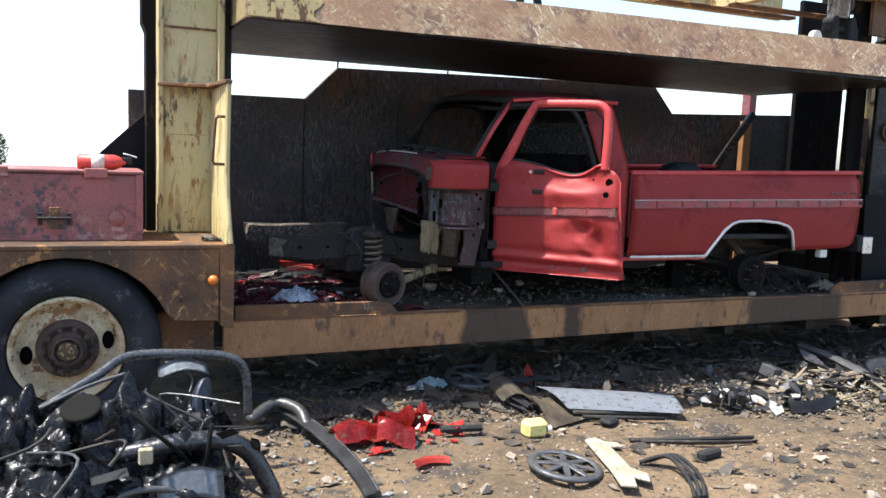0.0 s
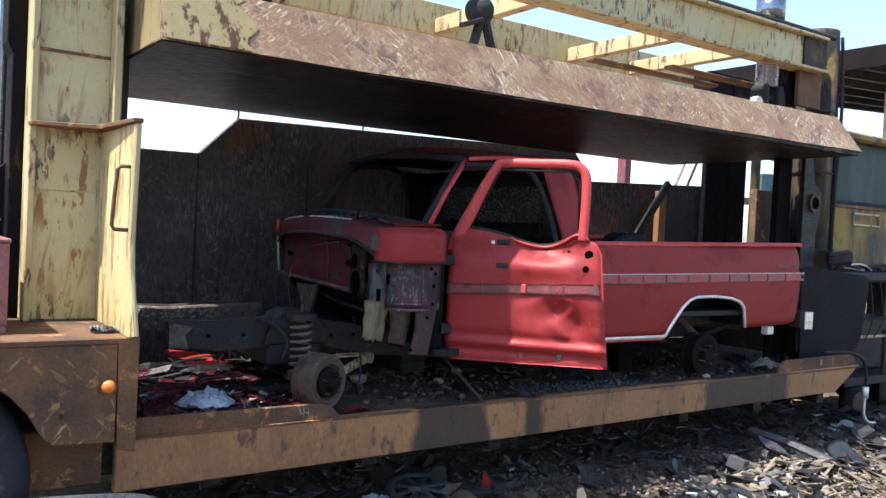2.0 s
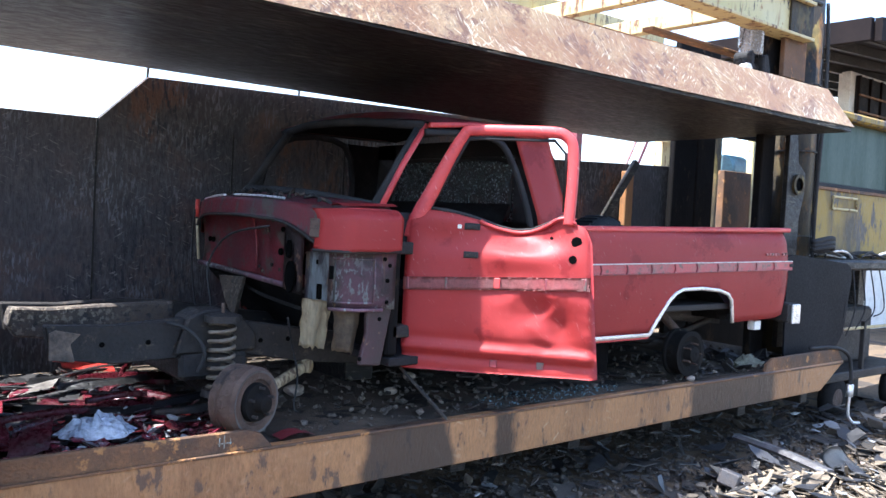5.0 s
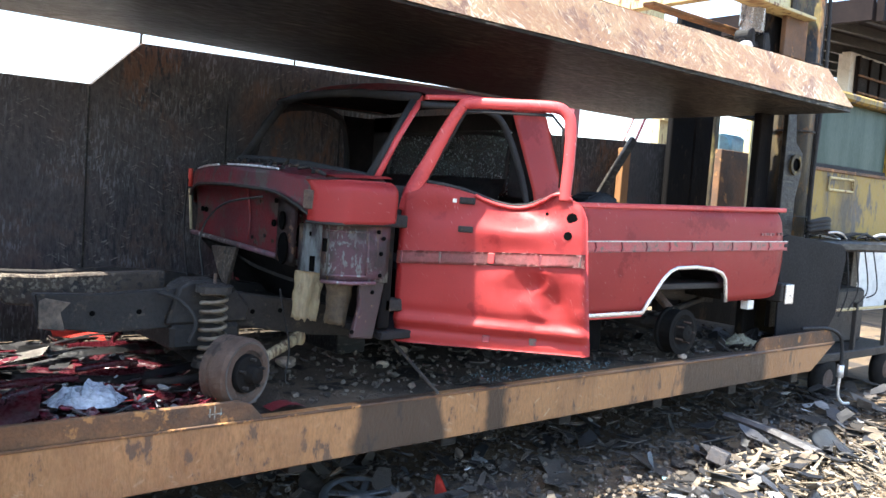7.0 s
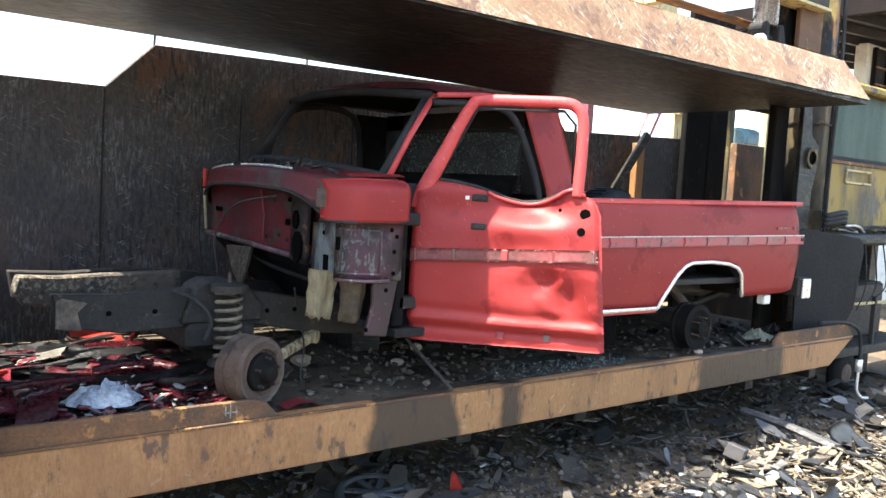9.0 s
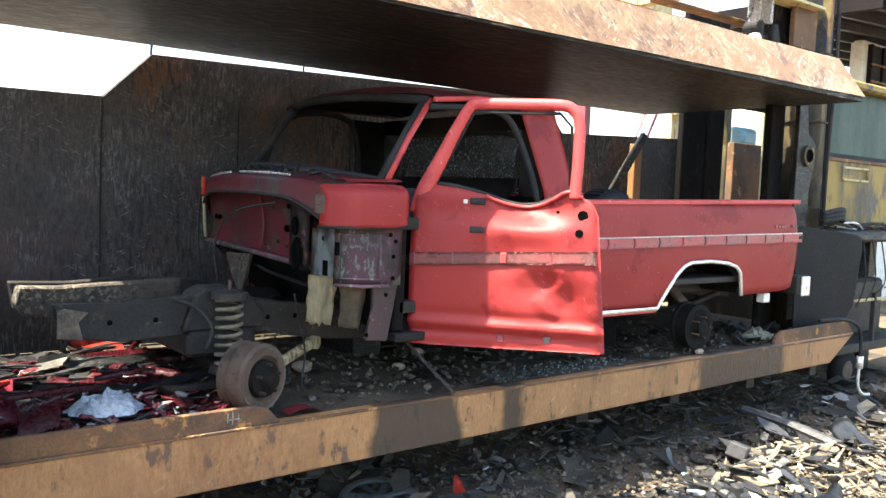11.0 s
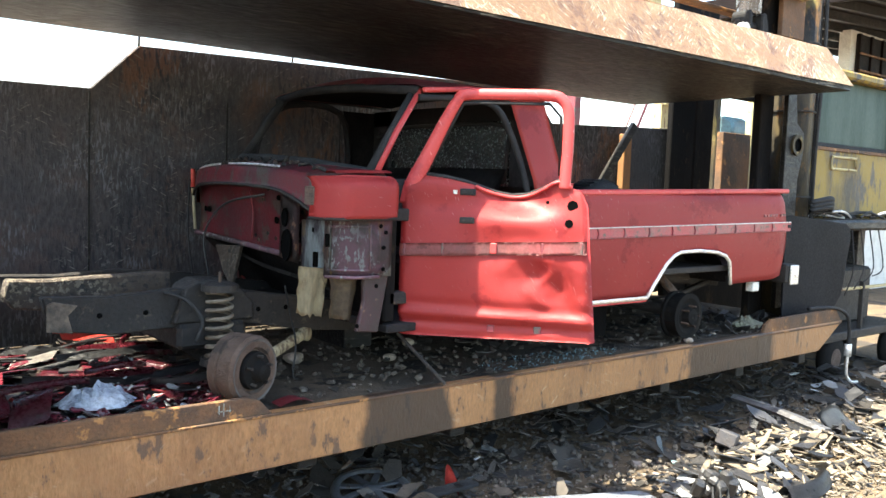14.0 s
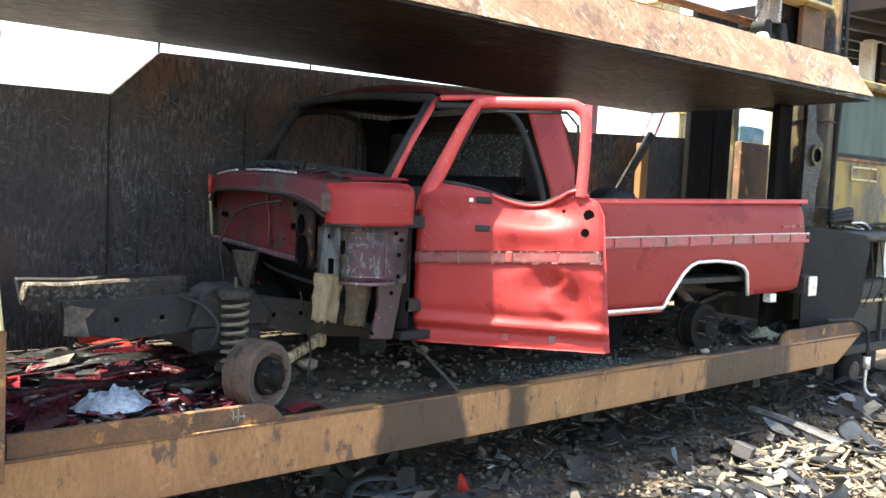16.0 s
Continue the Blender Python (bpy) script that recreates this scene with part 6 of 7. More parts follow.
shards("teal_litter", 40, heap(4.3, 5.0, 0.4, 0.3, None, 0.0), 0.02, S_TEAL, 32, "teal glass on the dirt", 0.3)

# larger scraps that stand out singly
for name, n, where, size, m, seed, label, cat, group in (
        ("plastic_scrap", 26, area(1.0, 6.6, 5.05, 5.9, None, 0.06), 0.11, S_DARK, 300, "bent dark plastic scrap under the crusher edge", "scrap", "dark scraps"),
        ("board_scrap", 30, heap(4.95, 4.8, 1.25, 0.4, None, 0.10), 0.085, S_TAN, 400, "splintered tan board piece in the heap", "board", "board pieces"),
        ("plastic_curl", 16, heap(4.7, 4.85, 1.2, 0.4, None, 0.10), 0.10, S_BLACK, 500, "curved black trim piece in the heap", "plastic", "black plastic pieces"),
        ("red_plastic_piece", 12, heap(0.92, 6.3, 0.42, 0.6, 0.66, 0.06), 0.07, S_RED, 600, "dark red plastic trim on the deck pile", "plastic", "red plastic pieces")):
    for k in range(n):
        ob = shards(name, 1, where, size, m, seed + k, label, 0.14, long=2.2, bend=0.4, kind="")
        tagged(ob, label, cat, group)
rnd = random.Random(21)
for k in range(22):
    x, y, a = 0.55 + 0.85 * rnd.random(), 5.75 + 1.1 * rnd.random(), rnd.gauss(0, 0.5)
    s, h = 0.10 + 0.16 * rnd.random(), 0.66 + 0.07 * rnd.random()
    d = Vector((math.cos(a), math.sin(a), 0))
    q = Vector((-d.y, d.x, 0)) * rnd.gauss(0, 0.05)
    c = Vector((x, y, h))
    tagged(link("plastic_strip", tube(curve([c - d * s, c + q + Vector((0, 0, 0.02)), c + d * s], 5), 0.010 + 0.008 * rnd.random(), 6, None, 0.4), rnd.choice((S_RED, S_BLACK, S_BLACK))), "thin curved trim strip on the scrap pile", "plastic strip", "plastic strips")

# long curved bumper skins lying across the pile
rnd = random.Random(33)
for k in range(16):
    x, y, a = 0.62 + 0.75 * rnd.random(), 5.72 + 0.95 * rnd.random(), rnd.gauss(-0.1, 0.45)
    ln, wd, bow, h = 0.22 + 0.30 * rnd.random(), 0.035 + 0.05 * rnd.random(), rnd.gauss(0, 0.09), 0.67 + 0.08 * rnd.random()
    ca, sa, m = math.cos(a), math.sin(a), rnd.choice((S_RED, S_BLACK, S_BLACK, S_RED))
    def trim(u, v):
        du, dv = (u - 0.5) * ln, (v - 0.5) * wd + bow * math.sin(math.pi * u)
        return P(x + ca * du - sa * dv, y + sa * du + ca * dv, h + 0.025 * math.sin(math.pi * v) + 0.015 * math.sin(2.5 * u + k))
    tagged(link("bumper_skin", sheet(trim, 14, 5, 0.005), m, smooth=True), "dark curved bumper skin on the scrap pile", "bumper skin", "bumper skins")

# ---- single pieces of scrap ----
def crumple(x, y, z, r, h, seed, material, name, label, cat):
    def f(u, v):
        a, d = u * math.tau, v
        n = noise.noise((math.cos(a) * 2 * d + seed, math.sin(a) * 2 * d, seed))
        return P(x + r * d * math.cos(a) * (1 + 0.4 * n), y + r * 0.7 * d * math.sin(a) * (1 + 0.4 * n), z + h * (1 - d ** 2) * (0.6 + 0.9 * abs(noise.noise((d * 4 * math.cos(a), d * 4 * math.sin(a), seed * 2)))) + 0.004)
    return tagged(link(name, sheet(f, 28, 9, 0.003), material), label, cat)


BLUEWHITE = mat("bluish_white_film", (0.84, 0.86, 0.90), (0.40, 0.44, 0.52), 7, 0.5, 0.3, 0, 0.15)
crumple(0.87, 5.78, 0.66, 0.16, 0.08, 3.1, BLUEWHITE, "crumpled_film", "crumpled bluish white plastic film on the scrap", "plastic film")
crumple(1.80, 5.62, 0.03, 0.13, 0.08, 5.2, mat("pale_teal_film", (0.42, 0.52, 0.54), None, 8, 0.4, 0.5, 0, 0.2), "crumpled_film", "crumpled pale teal film under the crusher", "plastic film")
crumple(5.60, 5.72, 0.61, 0.15, 0.075, 4.3, mat("pale_foam", (0.50, 0.47, 0.34), (0.36, 0.33, 0.24), 9, 0.5, 0.9, 0, 0.4), "foam_lump", "dirty pale foam lump at the tail of the deck", "foam")
tagged(link("paper_sheet", sheet(lambda u, v: P(0.66 + 0.20 * u + 0.10 * v, 6.40 + 0.20 * v + 0.02 * u, 0.70 + 0.03 * u + 0.02 * math.sin(4 * v)), 6, 6, 0.004), mat("grimy_card", (0.30, 0.28, 0.25), (0.16, 0.14, 0.12), 9, 0.5, 0.8, 0, 0.1)), "grimy pale card lying on the scrap", "card")
# Brighter red than the pile: the sun patch is put into this piece's colour.
tagged(link("red_lamp_lens", sheet(lambda u, v: P(1.02 + 0.24 * u, 6.90 + 0.20 * v - 0.10 * u, 0.72 + 0.04 * math.sin(math.pi * v) - 0.02 * u), 8, 8, 0.006), EXTRED, smooth=True), "red plastic piece on the scrap, brightened as if sunlit", "lamp lens")
tagged(link("red_body_piece", sheet(lambda u, v: P(0.50 + 0.15 * u + 0.06 * v, 5.60 + 0.17 * v + 0.02 * u, 0.64 + 0.09 * v + 0.03 * u + 0.02 * math.sin(math.pi * v)), 6, 6, 0.008), S_RED), "dark red body trim piece on the scrap", "plastic")
tagged(link("red_chip", sheet(lambda u, v: P(1.56 + 0.17 * u, 5.52 + 0.09 * v, 0.61 + 0.02 * math.sin(math.pi * u)), 6, 4, 0.008), REDDUST), "faded red chip on the deck edge", "plastic")
for i, (x, y, a) in enumerate(((1.3, 5.95, 10), (0.75, 6.45, -15), (1.15, 6.6, 25))):
    tagged(link("black_strip", tube(curve([(x - 0.35, y - 0.05, 0.66), (x, y + 0.04, 0.68 + 0.02 * i), (x + 0.35, y - 0.02, 0.65)], 6), 0.02, 6, None, 0.4), S_BLACK), "curved black trim strip on the scrap", "plastic")
tagged(link("fallen_rod", tube([(2.25, 5.62, 0.86), (2.42, 5.44, 0.62)], 0.009, 6), GREASE), "dark rod leaning below the open door", "rod")
for x, y, s in ((2.05, 6.3, 0.05), (2.55, 6.1, 0.03), (4.62, 5.56, 0.03), (2.9, 6.4, 0.035)):
    bm = bmesh.new()
    bmesh.ops.create_icosphere(bm, subdivisions=2, radius=s)
    for v in bm.verts:
        v.co = v.co * (1 + 0.35 * noise.noise(v.co * 20 + Vector((x * 9, y, 0))))
        v.co = Vector((v.co.x * 1.3 + x, v.co.y + y, v.co.z * 0.7 + 0.60 + s * 0.6))
    tagged(link("stone", bm, S_STONE), "dusty grey stone on the oily deck", "stone")
random.seed(8)
for k in range(7):
    x = 0.20 + random.random() * 0.15
    tagged(link("leaf_scrap", sheet(lambda u, v: P(x + 0.06 * u, 5.36 + 0.05 * k / 7 + 0.06 * v, 1.102 + 0.03 * random.random()), 3, 3, 0.003), random.choice((S_DARK, S_PALE, S_TAN))), "dry scrap on the rusty base plate", "scrap", "scraps on the base plate")

panel = thing("sheet_panel", "long pale grey-white body panel on the ground", "panel")
part("skin", sheet(lambda u, v: P(2.42 + 0.75 * u - 0.01 * v + 0.125 * u * v, 4.79 - 0.23 * u + 0.42 * v - 0.09 * u * v, 0.075 + 0.03 * v + 0.03 * math.sin(math.pi * v) - 0.03 * u), 12, 8, 0.012), mat("pale_panel_paint", (0.29, 0.31, 0.35), (0.22, 0.24, 0.27), 3, 0.4, 0.5, 0.0, 0.05, 60, (0.12, 0.11, 0.10), 16, 0.25), panel, "", True)
tagged(link("cardboard_flap", sheet(lambda u, v: P(2.20 + 0.33 * u + 0.13 * v, 4.62 + 0.11 * u + 0.42 * v, 0.02 + 0.045 * v), 4, 4, 0.01), S_TAN), "tan board flap under the pale panel", "board")
tagged(link("torn_board", sheet(lambda u, v: P(2.10 + 0.32 * u, 5.08 + 0.24 * v, 0.06 + 0.05 * math.sin(5 * u) + 0.05 * v), 8, 5, 0.01), S_TAN), "torn tan board beside the pale panel", "board")
tagged(link("black_board", box(2.2, 2.6, 5.36, 5.44, 0.09, 0.11, 0.004), BLACK), "flat black strip by the pale panel", "strip")

jug = thing("jug", "small dirty yellow plastic jug on its side", "jug")
part("body", box(1.96, 2.11, 4.50, 4.60, 0.01, 0.115, 0.022), mat("yellow_plastic", (0.66, 0.55, 0.20), (0.58, 0.47, 0.16), 9, 0.4, 0.5, 0, 0.05), jug)
part("cap", lathe([(0, 0.03), (0.02, 0.03), (0.02, 0)], pose(2.10, 4.52, 0.06, 0, 90, 0), 12), WHITE, jug)


def wheel_cover(m, label, material):
    w = thing("wheel_cover", label, "wheel cover", "wheel covers")
    w.matrix_basis = m
    part("rim_ring", lathe([(0.19, 0.0), (0.205, 0.008), (0.20, 0.025), (0.17, 0.03), (0.16, 0.02)], Matrix.Identity(4), 36), material, w, "", True)
    for k in range(8):
        part("spoke", obox(pose(0, 0, 0, 0, 0, k * 45) @ pose(0.105, 0, 0.018, 0, 6, 0), 0.15, 0.035, 0.012, 0.003), material, w)
    part("centre", lathe([(0, 0.035), (0.04, 0.033), (0.05, 0.02), (0.05, 0.005)], Matrix.Identity(4), 20), material, w, "", True)
    return w


GREYP = mat("dull_grey_plastic", (0.055, 0.058, 0.062), (0.09, 0.09, 0.09), 7, 0.5, 0.45, 0.2, 0.1)
cover = wheel_cover(pose(1.93, 4.03, 0.02, 4, 3, 20), "dusty grey wheel cover lying on the dirt", GREYP)
tagged(copy_thing(cover, pose(2.15, 5.66, 0.06, 8, -4, 0)), "dark wheel cover on the scrap below the deck")

tagged(link("white_bracket", prism([(2.25, 4.33), (2.33, 4.35), (2.35, 4.27), (2.41, 4.23), (2.40, 4.17), (2.33, 4.18), (2.28, 3.98), (2.25, 3.88), (2.29, 3.78), (2.24, 3.70), (2.19, 3.77), (2.13, 3.66), (2.06, 3.70), (2.13, 3.90), (2.18, 4.08)], "z", 0.03, 0.045, 0.004), mat("dirty_cream_bracket", (0.36, 0.32, 0.245), (0.25, 0.21, 0.15), 7, 0.45, 0.55, 0, 0.1, 60, (0.12, 0.09, 0.06), 22, 0.18)), "bent white metal bracket on the dirt", "bracket")
for k in range(3):
    tagged(link("black_hose", tube(curve([(2.38 + 0.03 * k, 3.98, 0.02), (2.50 + 0.03 * k, 3.90, 0.07), (2.48 + 0.04 * k, 3.70, 0.03), (2.36 + 0.03 * k, 3.5, 0.02)], 6), 0.011, 8), BLACK, smooth=True), "curved black hose on the dirt", "hose")
for pts, r in (([(2.55, 4.30, 0.02), (3.30, 4.09, 0.03)], 0.013), ([(2.60, 4.26, 0.02), (3.25, 4.05, 0.02)], 0.010), ([(2.45, 4.78, 0.05), (3.1, 4.62, 0.03)], 0.018), ([(2.5, 4.74, 0.03), (3.0, 4.55, 0.03)], 0.012)):
    tagged(link("thin_pipe", tube(pts, r, 8), GREASE, smooth=True), "thin dirty grey pipe on the dirt", "pipe", "pipes on the dirt")
tagged(link("rubber_block", obox(pose(2.84, 3.95, 0.03, 0, 0, 12), 0.17, 0.06, 0.05, 0.012), BLACK), "short black rubber block on the dirt", "rubber block")
tagged(link("black_clod", obox(pose(2.62, 4.62, 0.03, 5, 0, 30), 0.13, 0.09, 0.04, 0.015), BLACK), "black plastic piece on the dirt", "plastic piece")
engine = thing("engine_part", "oily black bundle of engine scrap", "engine part")
for k in range(9):
    random.seed(40 + k)
    part("lump", obox(pose(3.55 + random.random() * 0.22, 4.62 + random.random() * 0.16, 0.07 + random.random() * 0.08, random.random() * 90, random.random() * 90, random.random() * 90), 0.10, 0.06, 0.05, 0.012), S_BLACK, engine)
for k in range(5):
    part("wire", tube(curve([(3.5 + 0.07 * k, 4.60, 0.05), (3.58 + 0.05 * k, 4.66, 0.10 + 0.02 * (k % 3)), (3.70 + 0.03 * k, 4.72, 0.04)], 5), 0.006, 6), BLACK, engine)
tagged(link("bumper_scrap", sheet(lambda u, v: P(3.95 + 0.42 * u, 4.42 - 0.05 * math.sin(math.pi * u) + 0.10 * v, 0.02 + 0.07 * math.sin(math.pi * v) + 0.02 * u), 14, 6, 0.008), S_BLACK, smooth=True), "curved black bumper scrap on the dirt", "bumper")
tagged(link("steel_channel", tube(curve([(5.22, 5.55, 0.15), (5.20, 5.2, 0.13), (5.12, 4.82, 0.10)], 6), 0.055, 6, None, 0.5), mat("bare_steel_channel", (0.20, 0.20, 0.21), (0.12, 0.115, 0.115), 5, 0.5, 0.4, 0.6, 0.1)), "dull bare steel channel among the scrap", "channel")
tagged(link("dark_scoop", sheet(lambda u, v: P(5.20 + 0.38 * u, 4.72 + 0.22 * v + 0.04 * u, 0.05 + 0.12 * v * v + 0.03 * math.sin(math.pi * u)), 8, 8, 0.01), GREYP, smooth=True), "dark grey curved duct on the scrap", "duct")
tagged(link("dark_box_scrap", obox(pose(4.45, 5.12, 0.09, 14, 12, 25), 0.16, 0.12, 0.09, 0.008), mat("blue_grey_motor_paint", (0.03, 0.034, 0.045), (0.06, 0.05, 0.045), 9, 0.5, 0.6, 0.1, 0.2)), "battered blue-grey box on the scrap", "box")
tagged(link("red_cone_scrap", sheet(lambda u, v: P(2.46 + 0.10 * u, 5.46 + 0.05 * math.sin(3 * u), 0.02 + 0.16 * v * math.sin(math.pi * (0.1 + 0.8 * u))), 8, 6, 0.006), EXTRED, smooth=True), "upright red lens scrap below the deck", "lens")
def strip_at(u, v):
    """A long bowed bumper strip, an angle in section, lying on the dirt."""
    line = curve([(0.50, 5.60, 0.10), (0.675, 5.24, 0.09), (0.785, 4.85, 0.07), (0.838, 4.46, 0.05), (0.845, 4.18, 0.04), (0.83, 3.98, 0.03)], 8)
    p = line[min(int(u * (len(line) - 1)), len(line) - 1)]
    return p + P(0.09 * (v - 0.5), 0.02 * (v - 0.5), 0.04 * max(0.0, v - 0.6) + 0.012 * math.sin(math.pi * v))


tagged(link("curved_strip", sheet(strip_at, 40, 6, 0.008), mat("weathered_grey_strip", (0.085, 0.085, 0.088), (0.045, 0.045, 0.048), 7, 0.5, 0.4, 0.1, 0.1), smooth=True), "long curved grey bumper strip", "bumper strip")
tagged(link("bent_hose", tube(curve([(0.45, 5.1, 0.08), (0.62, 5.2, 0.14), (0.74, 5.08, 0.12), (0.76, 4.95, 0.04)], 6), 0.035, 10), S_BLACK, smooth=True), "thick bent black hose", "hose")
LENS = mat("dusty_red_lens", (0.33, 0.018, 0.016), (0.20, 0.014, 0.014), 7, 0.5, 0.25, 0, 0.06, 60, (0.22, 0.10, 0.07), 16, 0.22)
for i, (x, y, w, d, a) in enumerate(((0.98, 4.75, 0.30, 0.17, 15), (1.22, 4.72, 0.22, 0.22, -20), (1.30, 4.95, 0.30, 0.14, 35), (1.45, 4.92, 0.16, 0.10, 60))):
    c, s = math.cos(radians(a)), math.sin(radians(a))
    lens = link("tail_lamp_lens", sheet(lambda u, v: P(x + c * (u - 0.5) * w - s * (v - 0.5) * d, y + s * (u - 0.5) * w + c * (v - 0.5) * d, 0.03 + 0.09 * math.sin(math.pi * v) + 0.03 * math.sin(4 * u + i) + 0.02 * noise.noise((u * 4, v * 4, i))), 16, 12, 0.006), LENS, smooth=True)
    tagged(lens, "broken bright red tail lamp lens", "lamp lens", "red lamp lenses")
shards("red_lens_chips", 45, heap(1.25, 4.80, 0.45, 0.28, None, 0.04), 0.05, island(mat("bright_red_plastic", (0.45, 0.03, 0.02), (0.3, 0.02, 0.02), 6, 0.5, 0.25, 0, 0.05), 0.5), 51, "bright red lens chips on the dirt", 0.3, long=1.4)
tagged(link("black_rod_scrap", tube([(1.50, 4.72, 0.05), (1.75, 4.68, 0.05)], 0.022, 8), BLACK), "short black rod beside the red lenses", "rod")
tagged(link("red_sliver", sheet(lambda u, v: P(1.16 + 0.2 * u, 4.25 + 0.06 * v + 0.04 * math.sin(3 * u), 0.03 + 0.03 * math.sin(math.pi * v)), 8, 4, 0.005), EXTRED), "thin red lens sliver on the dirt", "lamp lens")

# ---- the tangled front-end wreck near the camera ----
wreck = thing("dashboard_wreck", "tangled black car front-end wreck with bent tube", "car wreck")
GLOSS = island(mat("glossy_black_plastic", (0.014, 0.015, 0.018), (0.026, 0.027, 0.032), 6, 0.5, 0.25, 0, 0.1, 60, (0.06, 0.06, 0.062), 20, 0.2), 0.6)
part("bent_tube", tube(curve([(-0.95, 4.25, 0.30), (-0.60, 4.40, 0.46), (-0.38, 4.52, 0.56), (-0.22, 4.60, 0.63), (0.10, 4.60, 0.62), (0.27, 4.58, 0.59), (0.33, 4.57, 0.50), (0.34, 4.55, 0.30)], 8), 0.024, 10), mat("scuffed_black_tube", (0.028, 0.03, 0.035), (0.05, 0.052, 0.056), 6, 0.5, 0.3, 0.0, 0.03), wreck, "bent dark grey tube", True)
part("curved_bumper", tube(curve([(-0.3, 4.15, 0.30), (0.05, 4.12, 0.34), (0.25, 4.12, 0.28), (0.36, 4.10, 0.10), (0.38, 4.08, 0.02)], 8), 0.055, 8, None, 0.8), GLOSS, wreck, "curved black plastic arm", True)
rnd = random.Random(77)
def hull(cx, cy, cz, sx, sy, sz, seed):
    """A crushed hollow body: a rough dome with sharp folds."""
    def f(u, v):
        a, e = u * math.tau, v * math.pi / 2
        d = P(math.cos(a) * math.cos(e), math.sin(a) * math.cos(e), math.sin(e))
        r = 0.78 + 0.45 * abs(noise.noise(d * 1.9 + P(seed, 0, 0))) + 0.30 * abs(noise.noise(d * 4.0 + P(0, seed, 0))) + 0.10 * abs(noise.noise(d * 11 + P(0, 0, seed)))
        return P(cx + sx * d.x * r, cy + sy * d.y * r, cz + sz * d.z * r)
    return sheet(f, 72, 26, 0.006)


for k, (cx, cy, cz, sx, sy, sz) in enumerate(((-0.70, 4.24, 0.0, 0.36, 0.28, 0.50), (-0.28, 4.30, 0.0, 0.32, 0.24, 0.52), (0.06, 4.38, 0.0, 0.20, 0.18, 0.46), (-0.50, 3.98, 0.0, 0.32, 0.22, 0.34), (-1.05, 4.15, 0.0, 0.32, 0.30, 0.60), (-0.06, 4.05, 0.0, 0.24, 0.16, 0.26))):
    part("crushed_body", hull(cx, cy, cz, sx, sy, sz, 3.3 * k), GLOSS, wreck, "crushed glossy black front-end body", True)
part("mirror_shell", lathe([(0, 0.0), (0.05, 0.0), (0.085, 0.03), (0.09, 0.06), (0.08, 0.065), (0.0, 0.05)], pose(0.06, 4.40, 0.45, 75, 25, 30) @ Matrix.Diagonal((0.5, 1.15, 1, 1)), 24), mat("blue_black_shell", (0.010, 0.014, 0.026), (0.014, 0.018, 0.028), 6, 0.5, 0.45, 0, 0.05), wreck, "blue-black oval shell", True)
part("round_grille", lathe([(0.10, 0.0), (0.11, 0.012), (0.10, 0.022), (0.075, 0.015), (0.03, 0.02), (0, 0.02)], pose(-0.44, 4.20, 0.50, 24, -10, 0) @ Matrix.Diagonal((0.8, 0.8, 1, 1)), 28), DRUM, wreck, "round dark lamp bowl", True)
part("pale_connector", box(-0.22, -0.16, 3.99, 4.02, 0.30, 0.37, 0.006), LEATHER, wreck, "pale plastic connector")
part("fender_edge", tube(curve([(-0.95, 4.05, 0.30), (-0.70, 4.28, 0.44), (-0.45, 4.42, 0.53), (-0.25, 4.50, 0.57)], 8), 0.009, 8), GREYP, wreck, "torn grey edge", True)
part("lower_edge", tube(curve([(-0.62, 3.78, 0.14), (-0.45, 3.84, 0.19), (-0.22, 3.92, 0.22), (0.0, 3.96, 0.17)], 8), 0.014, 8), GREYP, wreck, "", True)
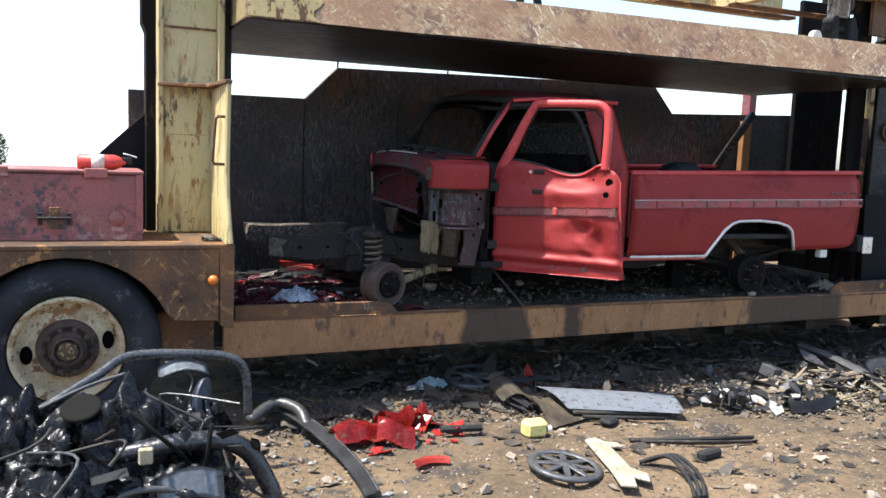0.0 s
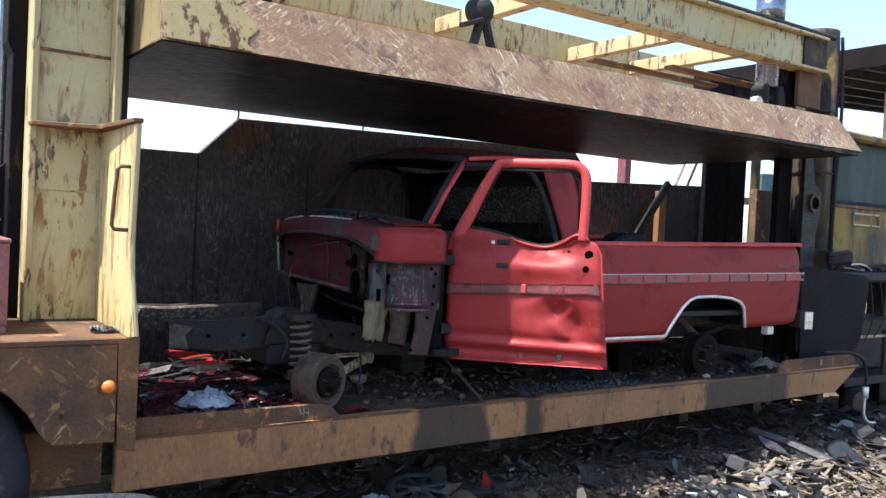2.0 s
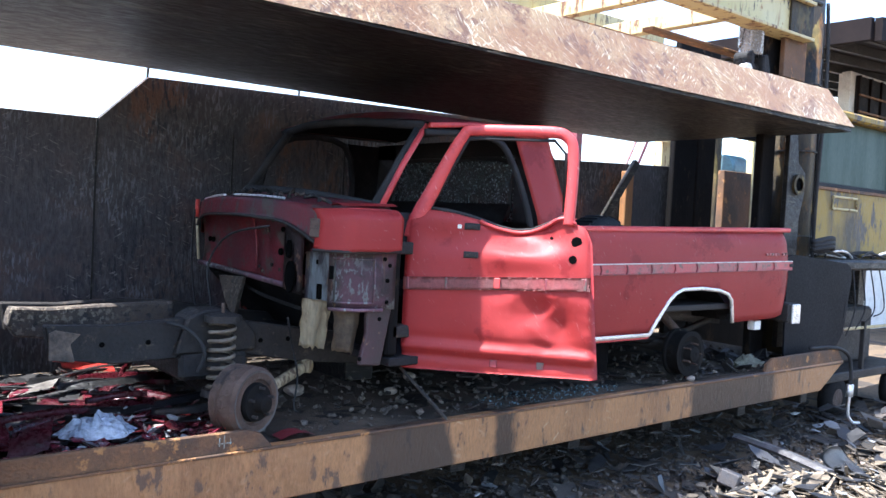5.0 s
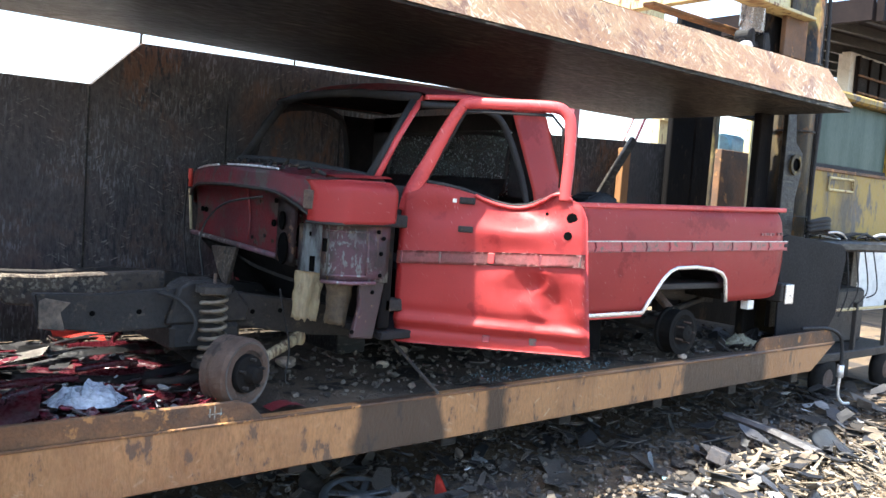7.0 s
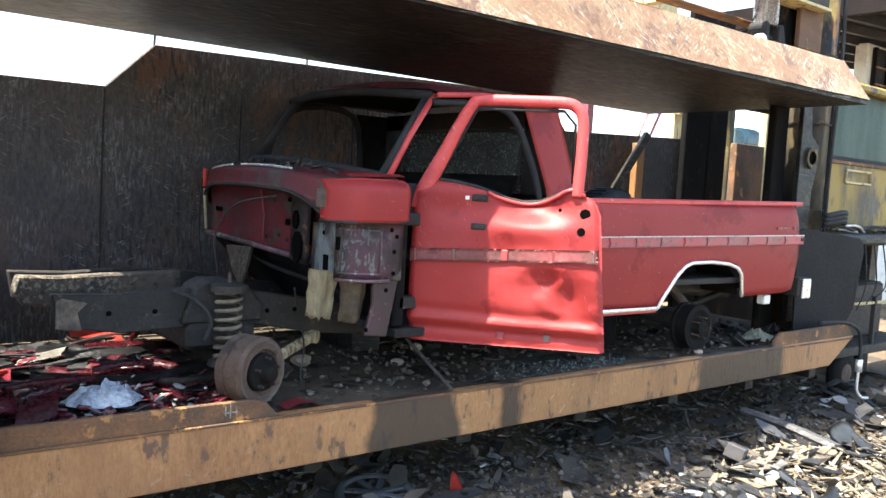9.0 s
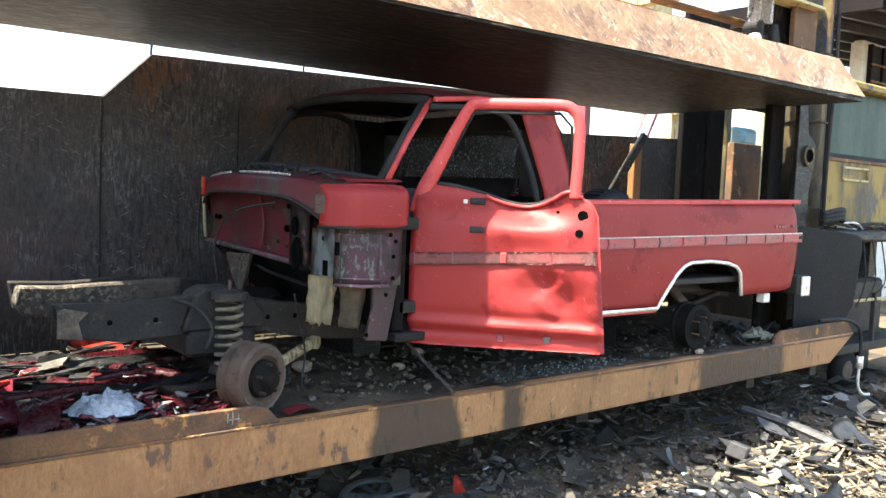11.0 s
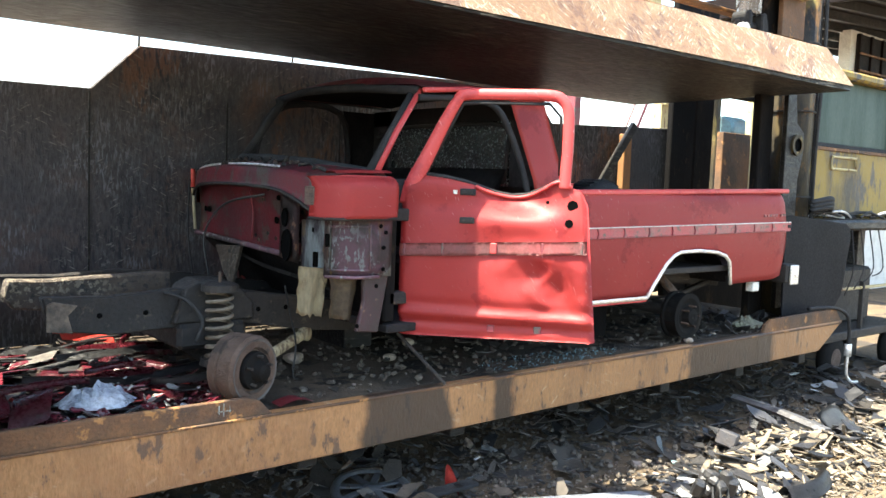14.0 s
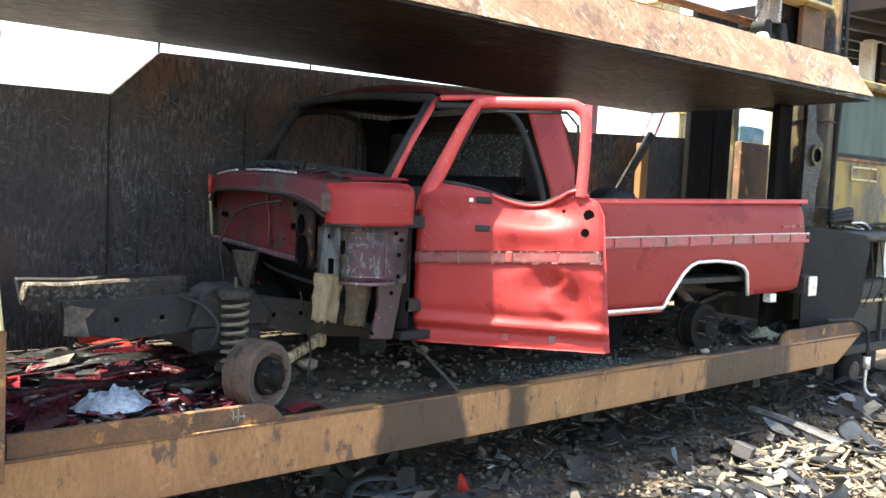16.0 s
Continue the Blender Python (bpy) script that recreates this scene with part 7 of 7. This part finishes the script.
for k in range(80):
    cx, cy = -1.2 + 1.5 * rnd.random(), 3.85 + 0.75 * rnd.random()
    cz = 0.14 + 0.36 * rnd.random() * (1 - 0.35 * abs(cx + 0.5))
    s = 0.03 + 0.09 * rnd.random() ** 1.5
    e = Euler((rnd.gauss(0, 0.7), rnd.gauss(0, 0.7), rnd.random() * 6)).to_matrix()
    c1, c2, bend = rnd.gauss(0, 1), rnd.gauss(0, 1), 0.3 * rnd.random()
    part("bent_panel", sheet(lambda u, v: P(cx, cy, cz) + e @ P((u - 0.5) * s * 1.6, (v - 0.5) * s, bend * s * math.sin(3 * u + c1) * math.cos(3 * v + c2)), 6, 5, 0.008), rnd.choice((GLOSS, GLOSS, S_BLACK, GREYP, GLOSS)), wreck, "", True)
for k in range(26):
    a = P(-1.1 + 1.4 * rnd.random(), 3.9 + 0.6 * rnd.random(), 0.15 + 0.35 * rnd.random())
    b = a + P(rnd.gauss(0, 0.18), rnd.gauss(0, 0.12), rnd.gauss(0, 0.10))
    c = b + P(rnd.gauss(0, 0.15), rnd.gauss(0, 0.12), rnd.gauss(-0.05, 0.10))
    for q in (a, b, c):
        q.z = max(q.z, 0.03)
    part("loose_wire", tube(curve([a, b, c], 6), 0.004 + 0.004 * rnd.random(), 6), rnd.choice((BLACK, GREASE, GREYP)), wreck)
for k in range(8):
    a = P(-1.1 + 1.3 * rnd.random(), 4.0 + 0.5 * rnd.random(), 0.05)
    b = P(a.x + rnd.gauss(0, 0.25), a.y + rnd.gauss(0, 0.15), 0.35 + 0.2 * rnd.random())
    part("frame_bar", tube([a, (a + b) / 2 + P(0.03, 0, 0), b], 0.010, 8), rnd.choice((GLOSS, DRUM)), wreck, "", True)
CLEAR = mat("hazy_lamp_plastic", (0.30, 0.33, 0.36), (0.2, 0.22, 0.24), 7, 0.5, 0.15, 0.1, 0.1)
part("lamp_lens", sheet(lambda u, v: P(-0.10 + 0.24 * u, 4.50 + 0.12 * v, 0.53 + 0.04 * math.sin(3 * u) + 0.03 * v), 8, 6, 0.006), CLEAR, wreck, "hazy clear lamp piece", True)
part("lamp_lens", sheet(lambda u, v: P(-1.02 + 0.22 * u, 4.20 + 0.14 * v, 0.52 - 0.05 * u + 0.05 * math.sin(3 * v)), 8, 6, 0.006), CLEAR, wreck, "", True)
part("lamp_lens", sheet(lambda u, v: P(-0.15 + 0.28 * u, 3.92 + 0.05 * v, 0.12 + 0.12 * v + 0.04 * math.sin(3 * u)), 8, 6, 0.006), CLEAR, wreck, "", True)
